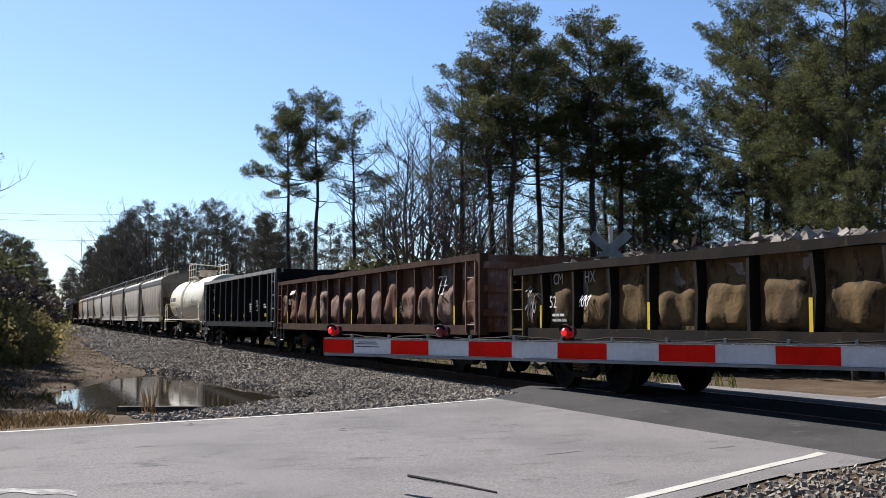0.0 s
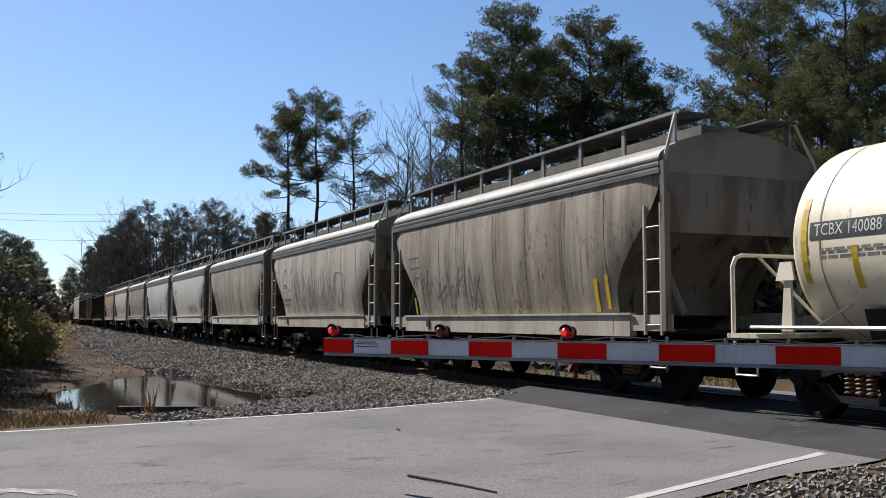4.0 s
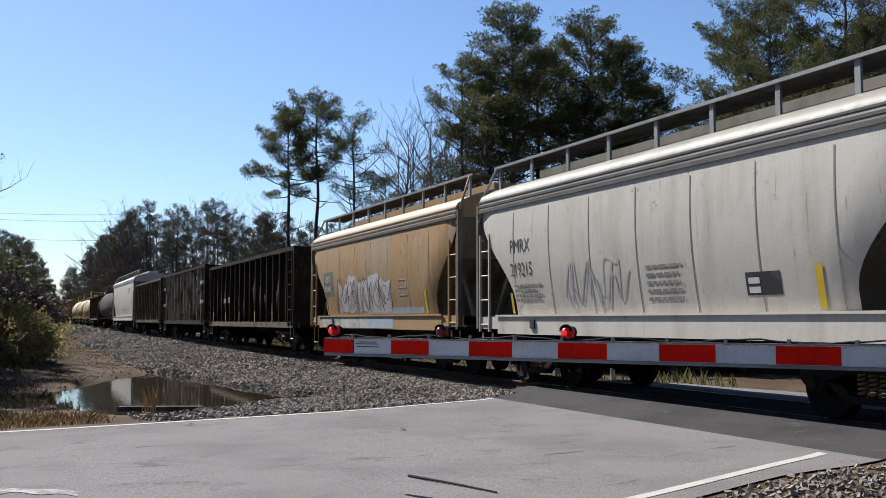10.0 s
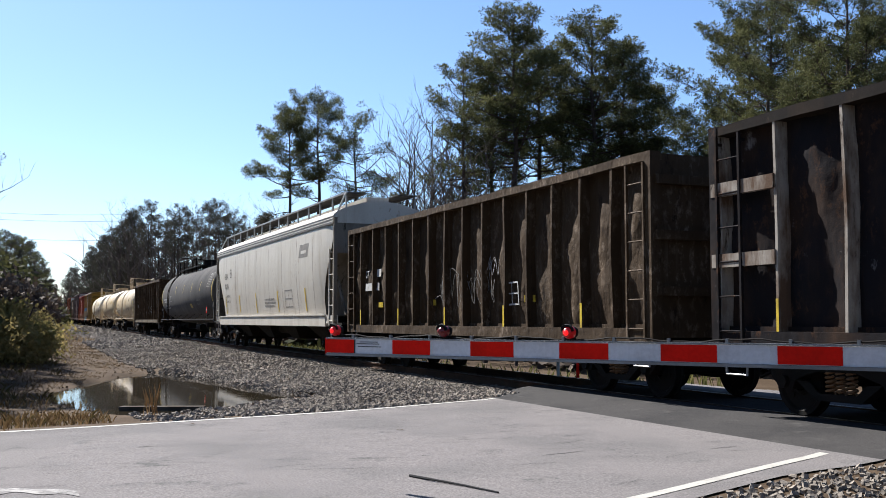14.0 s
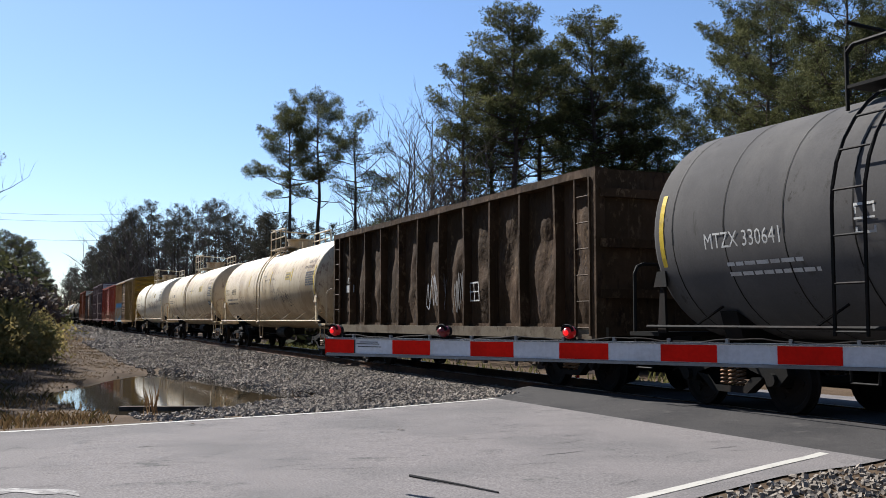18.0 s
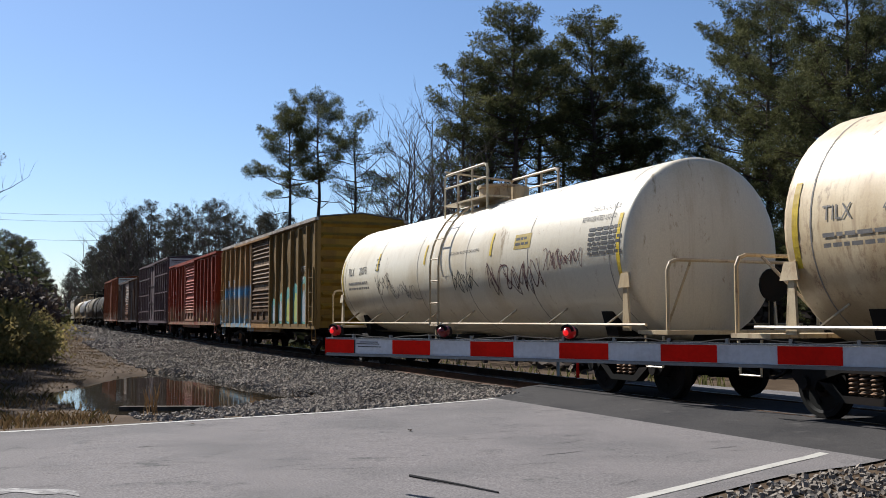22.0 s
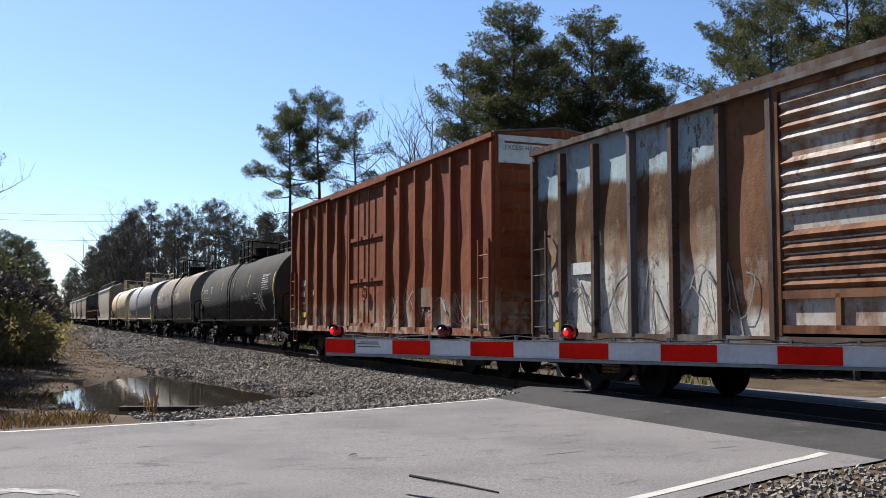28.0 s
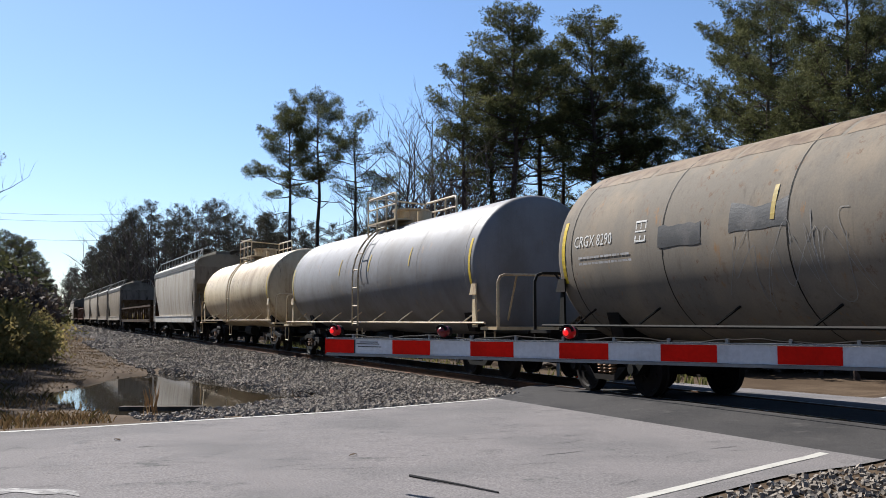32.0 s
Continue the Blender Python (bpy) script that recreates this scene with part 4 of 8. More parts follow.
def trucks(car, spacing, length):
    for s in (-1, 1):
        tr = part("truck", BOLSTER, "", car, "dark cast-steel bogie")
        tr.location = (s * spacing / 2, 0, 0)
        for y in (-1, 1):
            sf = part("side_frame", SIDE_FRAME, "", tr)
            sf.location, sf.rotation_euler = (0, y * 0.99, 0), (0, 0, 0 if y < 0 else math.pi)
            sp = part("spring", SPRING, "", tr, "rusty coil springs")
            sp.location = (0, y * 0.99, 0)
        for k, x in enumerate((-AXLE, AXLE)):
            ws = part("wheelset", WHEELSET, "", tr, "dark steel wheels on an axle")
            ws.location = (x, 0, WHEEL_R)
            WHEELS.append((ws, k))
        c = part("coupler", COUPLER, "", car)
        c.location, c.rotation_euler = (s * (length / 2 - 0.15), 0, 0), (0, 0, 0 if s > 0 else math.pi)
        hose = Shape().tube([(s * (length / 2 + 0.05), -0.3, 0.8), (s * (length / 2 + 0.3), -0.32, 0.5), (s * (length / 2 + 0.55), -0.28, 0.42)], 0.025, 5)
        part("air_hose", hose, "steel_dark", car)


def ladder(car, x, y, z0, z1, width=0.46, material="galv", rungs=None, out=None):
    """An upright ladder against a side (y is the face) with its stiles and rungs."""
    s = 1 if y > 0 else -1
    sh = Shape()
    o = y + s * 0.09
    for dx in (-width / 2, width / 2):
        sh.box(x + dx - 0.02, x + dx + 0.02, min(o - 0.02, o + 0.02), max(o - 0.02, o + 0.02), z0, z1)
        for z in (z0 + 0.1, z1 - 0.1):
            sh.box(x + dx - 0.015, x + dx + 0.015, min(y, o), max(y, o), z - 0.02, z + 0.02)
    n = rungs or max(3, int((z1 - z0) / 0.4))
    for k in range(n):
        z = z0 + (z1 - z0) * (k + 0.3) / n
        sh.tube([(x - width / 2, o, z), (x + width / 2, o, z)], 0.013, 5)
    return part("ladder", sh, material, car, "steel rung ladder")


def end_ladder(car, x, y0, y1, z0, z1, material="galv"):
    s = 1 if x > 0 else -1
    sh = Shape()
    o = x + s * 0.07
    for y in (y0, y1):
        sh.box(min(o - .02, o + .02), max(o - .02, o + .02), y - 0.02, y + 0.02, z0, z1)
    for k in range(max(3, int((z1 - z0) / 0.42))):
        z = z0 + 0.15 + k * 0.42
        sh.tube([(o, y0, z), (o, y1, z)], 0.013, 5)
    return part("ladder", sh, material, car, "steel rung ladder")


def stirrup(car, x, y, material="galv"):
    sh = Shape().tube([(x - 0.22, y, 0.98), (x - 0.2, y, 0.52), (x + 0.2, y, 0.52), (x + 0.22, y, 0.98)], 0.02, 5)
    return part("stirrup_step", sh, material, car, "bent steel step")


def brake_gear(car, length, y=-0.45):
    part("brake_reservoir", Shape().tube([(-1.1, y, 0.86), (0.1, y, 0.86)], 0.2, 12), "steel_dark", car)
    part("brake_rod", Shape().tube([(-length * 0.34, y * 0.6, 0.72), (length * 0.34, y * 0.6, 0.72)], 0.02, 5), "steel_dark", car)
    part("centre_sill", Shape().box(-length / 2 + 0.1, length / 2 - 0.1, -0.17, 0.17, 0.7, 1.0), "steel_dark", car)


def covered_hopper(length, paint, sill_paint, seed, eave=3.42, cut=1.55, seams=8, bays=2, half=1.52, label="", roof="roof_grey", lower="steel_dark", skirt=0.97, arch=0.12):
    car = thing("covered_hopper", label, "hopper car", "freight train cars")
    hl = length / 2
    bot = 1.30

    def hw(x, z):
        t = (z - bot) / (eave - bot)
        t = min(1, max(0, t))
        return half - 0.02 - 0.13 * (1 - t) ** 2 + 0.045 * math.sin(math.pi * t)

    def end(z):
        t = min(1, max(0, (z - bot) / (eave - bot)))
        return hl - 0.18 - cut * (1 - smooth(t, arch, 0.97))

    # side sheets curve inwards towards the sill and are cut back at the ends
    body = Shape()
    body.smooth = True
    levels = [bot + (eave - bot) * k / 14 for k in range(15)]
    cols = 22
    for side in (-1, 1):
        rows = []
        for z in levels:
            e = end(z)
            for k in range(cols + 1):
                x = -e + 2 * e * k / cols
                inset = 0.05 * smooth(abs(x), e - 0.35, e)
                rows.append((x, side * (hw(x, z) - inset), z))
        w = cols + 1
        quads = [(i * w + k, i * w + k + 1, (i + 1) * w + k + 1, (i + 1) * w + k) for i in range(len(levels) - 1) for k in range(cols)]
        body.add(rows, quads if side < 0 else [q[::-1] for q in quads])
    # slope sheets at both ends, set in behind the side sheets
    for s in (-1, 1):
        pts = []
        for z in levels:
            e = end(z) - 0.4
            for k in range(5):
                y = (k / 2 - 1) * (hw(0, z) - 0.05)
                pts.append((s * e, y, z))
        part("slope_sheet", Shape().add(pts, [(i * 5 + k, i * 5 + k + 1, (i + 1) * 5 + k + 1, (i + 1) * 5 + k) for i in range(14) for k in range(4)]), "end_dark_grey", car, "sloping dark grey end sheet")
    part("body", body, paint, car, "curved steel hopper sides")
    top = Shape()
    top.smooth = True
    ring = [(-half, eave), (-half + 0.005, eave + 0.2), (-half + 0.05, eave + 0.29), (-half + 0.17, eave + 0.37), (-half + 0.36, eave + 0.46), (-0.6, eave + 0.64), (0, eave + 0.7)]
    ring += [(-y, z) for y, z in reversed(ring[:-1])]
    top.loft([[(x, y, z) for y, z in ring] for x in (-hl + 0.14, -hl / 3, hl / 3, hl - 0.14)])
    part("roof", top, roof, car, "rounded roof edge and low-pitched roof")
    for side in (-1, 1):
        for k, (z0, z1, o) in enumerate(((eave - 0.03, eave + 0.03, 0.02), (eave + 0.08, eave + 0.12, 0.016), (eave + 0.17, eave + 0.2, 0.014))):
            y = side * (half - 0.01)
            part("eave_rail", Shape().box(-hl + 0.1, hl - 0.1, min(y, y + side * o), max(y, y + side * o), z0, z1), "band", car, "dark ridge along the eave")
    # sill
    for side in (-1, 1):
        y = side * (half - 0.02)
        part("side_sill", Shape().box(-hl + 0.95, hl - 0.95, min(y, y - side * 0.12), max(y, y - side * 0.12), skirt, 1.33).box(-hl + 0.9, hl - 0.9, min(y, y + side * .03), max(y, y + side * .03), 1.30, 1.335), sill_paint, car, "pale steel side sill")
        for s in (-1, 1):
            y1 = side * (half - 0.04)
            part("end_sill", Shape().box(min(s * (hl - 0.95), s * hl), max(s * (hl - 0.95), s * hl), min(y1, y1 - side * 0.1), max(y1, y1 - side * 0.1), 1.06, 1.3), sill_paint, car)
    # end frames: corner posts, braces, ladders
    for s in (-1, 1):
        x = s * (hl - 0.05)
        for side in (-1, 1):
            y = side * (half - 0.05)
            part("corner_post", Shape().box(x - 0.05, x + 0.05, y - 0.05, y + 0.05, 1.06, eave + 0.15), "end_dark_grey", car, "upright corner post")
            part("brace", Shape().tube([(s * (hl - 0.1), y * 0.75, 1.3), (s * (end(2.4)), y * 0.75, 2.5)], 0.05, 6), "end_dark_grey", car)
            ladder(car, s * (hl - 0.34), side * (half - 0.12), 1.0, 2.95 if eave < 3.8 else 3.3, 0.42, sill_paint)
            ladder_top = Shape().tube([(s * (hl - 0.08), side * (half - 0.02), eave - 0.2), (s * (hl - 0.08), side * (half - 0.1), eave + 0.25), (s * (hl - 0.2), side * 1.15, eave + 0.9), (s * (hl - 0.25), side * 0.9, eave + 0.96)], 0.028, 6)
            part("grab_rail", ladder_top, sill_paint, car, "bent pipe rail up to the roof walk")
            stirrup(car, s * (hl - 0.34), side * (half - 0.1), sill_paint)
        part("end_platform", Shape().box(min(s * (hl - 1.1), s * hl), max(s * (hl - 1.1), s * hl), -1.3, 1.3, 1.02, 1.08), lower, car)
        part("end_panel", Shape().box(min(s * (hl - 0.2), s * (hl - 0.15)), max(s * (hl - 0.2), s * (hl - 0.15)), -half + 0.1, half - 0.1, eave - 0.9, eave + 0.2), "end_dark_grey", car)
    # roof walk with its posts and hatches
    zt = eave + 0.95
    for side in (-1, 1):
        part("roof_walk", Shape().box(-hl + 0.1, hl - 0.1, side * 0.8 - 0.32, side * 0.8 + 0.32, zt - 0.05, zt - 0.02), "walk_mesh", car, "steel grating walkway")
        part("walk_edge", Shape().box(-hl + 0.1, hl - 0.1, min(side * 1.12, side * 1.15), max(side * 1.12, side * 1.15), zt - 0.05, zt), "galv", car)
        n = 9 if length < 14 else 14
        for k in range(n):
            x = -hl + 0.3 + (length - 0.6) * k / (n - 1)
            part("walk_post", Shape().box(x - 0.045, x + 0.045, side * 1.1 - 0.02, side * 1.1 + 0.02, eave + 0.45, zt - 0.03), "galv", car)
    part("hatch", Shape().box(-hl + 0.6, hl - 0.6, -0.36, 0.36, eave + 0.66, eave + 0.86), roof, car, "long trough hatch")
    # seams and outlets
    for side in (-1, 1):
        for k in range(1, seams):
            t = -1 + 2 * k / seams
            sh = Shape()
            rows = []
            for z in levels[:-1]:
                x = t * min(end(z), hl - 0.4)
                x = t * (hl - 0.3) if abs(t * (hl - 0.3)) < end(z) - 0.1 else None
                if x is None:
                    continue
                y = side * (hw(x, z) + 0.004)
                rows += [(x - 0.012, y, z), (x + 0.012, y, z)]
            if len(rows) > 3:
                sh.add(rows, [(2 * i, 2 * i + 1, 2 * i + 3, 2 * i + 2) for i in range(len(rows) // 2 - 1)])
                part("weld_seam", sh, "seam", car)
    for k in range(bays):
        x = (k - (bays - 1) / 2) * (length - 5.5) / max(1, bays - 0.6)
        w = (length - 5.4) / bays * 0.48
        sh = Shape().loft([[(x - w, -1.3, 1.28), (x + w, -1.3, 1.28), (x + w, 1.3, 1.28), (x - w, 1.3, 1.28)], [(x - 0.45, -0.7, 0.5), (x + 0.45, -0.7, 0.5), (x + 0.45, 0.7, 0.5), (x - 0.45, 0.7, 0.5)]])
        part("outlet_hopper", sh, lower, car, "sloping discharge outlet")
    brake_gear(car, length)
    trucks(car, length - 3.3, length)
    return car, hw


M["seam"] = surface("dark_weld_seam", (0.2, 0.185, 0.165), (0.14, 0.125, 0.11), 0.5, (3, 3, 0.6), 0.7)


def tank_car(length, paint, radius, zc, seed, label="", rail_paint="tank_white", bands=4, small=False, dome="tank_white", ring="steel_dark", ladder_at=0.0, deck=(-1.15, 1.15), inset=0.85, rail_h=0.75):
    car = thing("tank_car", label, "tank car", "freight train cars")
    hl = length / 2
    tl = hl - inset                      # tank half length
    n = 48

    def hw(x, z):
        q = radius * radius - (z - zc) ** 2
        return math.sqrt(max(q, 0.01))

    def circle(x, r):
        return [(x, r * math.sin(2 * math.pi * k / n), zc + r * math.cos(2 * math.pi * k / n)) for k in range(n)]

    sh = Shape()
    sh.smooth = True
    head = [(tl - 0.26 + 0.26 * math.sin(t) ** 0.8, radius * (math.cos(t) if t > 0.6 else 1 - 0.49 * t * t)) for t in np.linspace(0, 1.53, 11)]
    rings = [circle(-x, r) for x, r in reversed(head)] + [circle(x, r) for x, r in head]
    sh.loft(rings)
    tank = part("tank", sh, paint, car, "long cylindrical tank with domed ends")
    for k in range(bands + 1):
        x = -tl + 0.66 + (2 * tl - 1.32) * k / bands
        b = Shape()
        b.smooth = True
        b.loft([circle(x - 0.012, radius + 0.004), circle(x + 0.012, radius + 0.004)], caps=False)
        part("weld_seam", b, ring if paint in ("tank_black", "tank_olive", "tank_dusk") else "seam", tank)
    # walkway, rails and fittings on top
    zt = zc + radius
    part("manway", Shape().tube([(0, 0, zt - 0.1), (0, 0, zt + 0.36)], 0.48, 20).tube([(0, 0, zt + 0.36), (0, 0, zt + 0.42)], 0.53, 20), dome, car, "round manway housing")
    part("valve_cover", Shape().tube([(1.0, 0.0, zt - 0.1), (1.0, 0.0, zt + 0.28)], 0.2, 14), dome, car)
    d0, d1 = deck
    posts = 3 if d1 - d0 < 4 else 5
    for side in (-1, 1):
        part("top_platform", Shape().box(d0, d1, side * 0.62 - 0.28, side * 0.62 + 0.28, zt + 0.02, zt + 0.06), rail_paint, car, "steel grating platform")
        for k in range(posts + 1):
            x = d0 + (d1 - d0) * k / posts
            part("rail_post", Shape().tube([(x, side * 0.88, zt - 0.25), (x, side * 0.88, zt + rail_h)], 0.026, 6), rail_paint, car)
        r = Shape().tube([(d0, side * 0.88, zt + 0.45), (d0, side * 0.88, zt + rail_h - 0.08), (d0 + 0.12, side * 0.88, zt + rail_h), (d1 - 0.12, side * 0.88, zt + rail_h), (d1, side * 0.88, zt + rail_h - 0.08), (d1, side * 0.88, zt + 0.45)], 0.03, 6)
        part("hand_rail", r, rail_paint, car, "bent pipe guard rail")
        if d1 - d0 < 4:
            part("hand_rail", Shape().tube([(d0, side * 0.88, zt + 0.45), (d1, side * 0.88, zt + 0.45)], 0.022, 6), rail_paint, car)
        if side < 0:
            part("hand_rail", Shape().tube([(d0, -0.88, zt + 0.86), (d0, 0.88, zt + 0.74)], 0.026, 6), rail_paint, car)
        # curved ladder up the flank
        stiles = Shape()
        for dx in (-0.24, 0.24):
            line = [(dx + ladder_at, side * (radius + 0.14), 1.05), (dx + ladder_at, side * (radius + 0.14), zc)]
            line += [(dx + ladder_at, side * (radius + 0.14) * math.cos(t), zc + (radius + 0.14) * math.sin(t)) for t in np.linspace(0.15, 1.05, 6)]
            stiles.tube(line, 0.024, 5)
        for t in np.linspace(-0.75, 1.0, 7):
            if t < 0:
                y, z = side * (radius + 0.14), zc + t * (zc - 1.1) / 0.75
            else:
                y, z = side * (radius + 0.14) * math.cos(t), zc + (radius + 0.14) * math.sin(t)
            stiles.tube([(ladder_at - 0.24, y, z), (ladder_at + 0.24, y, z)], 0.015, 5)
        part("ladder", stiles, rail_paint, car, "curved side ladder")
        stirrup(car, ladder_at, side * 1.5, rail_paint)
        # long hand rail low on the side
        part("side_rail", Shape().tube([(-hl + 0.5, side * 1.5, 1.14), (hl - 0.5, side * 1.5, 1.14)], 0.026, 6), rail_paint, car, "long low hand rail")
        for k in range(8):
            x = -hl + 1.6 + (length - 3.2) * k / 7
            part("rail_bracket", Shape().tube([(x, side * 1.5, 1.14), (x + 0.16, side * hw(0, 1.42), 1.42)], 0.018, 5), rail_paint, car)
    # stub sills, saddles and end platforms
    for s in (-1, 1):
        part("stub_sill", Shape().box(min(s * (tl - 2.6), s * (hl - 0.1)), max(s * (tl - 2.6), s * (hl - 0.1)), -0.24, 0.24, 0.66, 0.98), "steel_dark", car)
        sad = Shape().add([(s * (tl - 1.5), y, z) for y, z in ((-1.0, 0.95), (1.0, 0.95), (1.12, 1.36), (0.7, 1.12), (-0.7, 1.12), (-1.12, 1.36))] + [(s * (tl - 1.15), y, z) for y, z in ((-1.0, 0.95), (1.0, 0.95), (1.12, 1.36), (0.7, 1.12), (-0.7, 1.12), (-1.12, 1.36))],
                          [(0, 1, 2, 3, 4, 5), (11, 10, 9, 8, 7, 6)] + [(i, (i + 1) % 6, 6 + (i + 1) % 6, 6 + i) for i in range(6)])
        part("saddle", sad, "steel_dark", car)
        part("end_platform", Shape().box(min(s * (hl - 0.75), s * hl), max(s * (hl - 0.75), s * hl), -1.48, 1.48, 1.0, 1.06), rail_paint, car, "narrow end platform")
        xr = s * (hl - 0.06)
        part("end_railing", Shape().tube([(xr, -1.42, 1.05), (xr, -1.42, 1.95), (xr, -1.37, 2.06), (xr, -1.26, 2.1), (xr, 1.26, 2.1), (xr, 1.37, 2.06), (xr, 1.42, 1.95), (xr, 1.42, 1.05)], 0.03, 6), rail_paint, car, "bent pipe railing across the end platform")
        part("railing_brace", Shape().tube([(xr, -1.0, 2.1), (s * (tl - 0.1), -0.75, 1.2)], 0.022, 6), rail_paint, car)
        part("hand_brake", Shape().tube([(xr + s * 0.02, 0.5, 1.75), (xr + s * 0.06, 0.5, 1.75)], 0.26, 16).tube([(xr, 0.5, 1.06), (xr, 0.5, 1.75)], 0.03, 6), "steel_dark", car, "hand brake wheel on its stand")
        for side in (-1, 1):
            plate = Shape().add([(s * (tl - 0.42), side * 1.49, 1.72), (s * (tl - 0.1), side * 1.49, 1.72), (s * (tl - 0.16), side * 1.47, 1.95), (s * (tl - 0.36), side * 1.47, 1.95), (s * (tl - 0.42), side * 1.46, 1.72), (s * (tl - 0.1), side * 1.46, 1.72), (s * (tl - 0.16), side * 1.44, 1.95), (s * (tl - 0.36), side * 1.44, 1.95)],
                                [(0, 1, 2, 3), (7, 6, 5, 4), (0, 4, 5, 1), (1, 5, 6, 2), (2, 6, 7, 3), (3, 7, 4, 0)])
            part("placard_plate", plate, rail_paint, car, "tilted metal placard plate")
            stirrup(car, s * (hl - 0.35), side * 1.46, rail_paint)
            post = Shape().add([(s * (tl - 0.35), side * 1.46, 1.05), (s * (tl - 0.15), side * 1.46, 1.05), (s * (tl - 0.22), side * 1.46, 1.75), (s * (tl - 0.32), side * 1.46, 1.75), (s * (tl - 0.35), side * 1.42, 1.05), (s * (tl - 0.15), side * 1.42, 1.05), (s * (tl - 0.22), side * 1.42, 1.75), (s * (tl - 0.32), side * 1.42, 1.75)],
                               [(0, 1, 2, 3), (7, 6, 5, 4), (0, 4, 5, 1), (1, 5, 6, 2), (2, 6, 7, 3), (3, 7, 4, 0)])
            part("placard_holder", post, rail_paint, car, "upright placard bracket")
            part("tape_mark", stripe(s * (tl - 0.4) - 0.05, 0.1, zc - 0.5, zc + 0.55, hw, side), "yellow_paint", car, "yellow reflective strip")
    part("brake_reservoir", Shape().tube([(-1.1, -0.45, 0.7), (0.1, -0.45, 0.7)], 0.2, 12), "steel_dark", car)
    part("brake_rod", Shape().tube([(-hl + 3, -0.2, 0.62), (hl - 3, -0.2, 0.62)], 0.02, 5), "steel_dark", car)
    part("bottom_outlet", Shape().tube([(0, 0, zc - radius - 0.25), (0, 0, zc - radius + 0.15)], 0.2, 12), "steel_dark", car)
    trucks(car, length - 3.6, length)
    return car, hw


def stripe(x, w, z0, z1, surf, side=-1):
    sh = Shape()
    n = 8
    rows = []
    for k in range(n + 1):
        z = z0 + (z1 - z0) * k / n
        for dx in (0, w):
            rows.append((x + dx, side * (surf(x + dx, z) + 0.006), z))
    sh.add(rows, [(2 * i, 2 * i + 1, 2 * i + 3, 2 * i + 2) for i in range(n)])
    return sh


def pillow(u, v, peak, bulge):
    """How far a panel bulges at u across and v up: swollen and square-shouldered where the load has pressed it out, else a shallow swell."""
    if bulge > 0.1:
        return smooth(u, 0.04, 0.24) * smooth(1 - u, 0.04, 0.24) * smooth(v, 0.0, 0.16) * smooth(1.62 * peak + 0.1 - v, 0.0, 0.2)
    return math.sin(math.pi * u) ** 0.6 * max(0.0, math.sin(math.pi * min(1, v / (2 * peak)))) if v < 2 * peak else 0.0


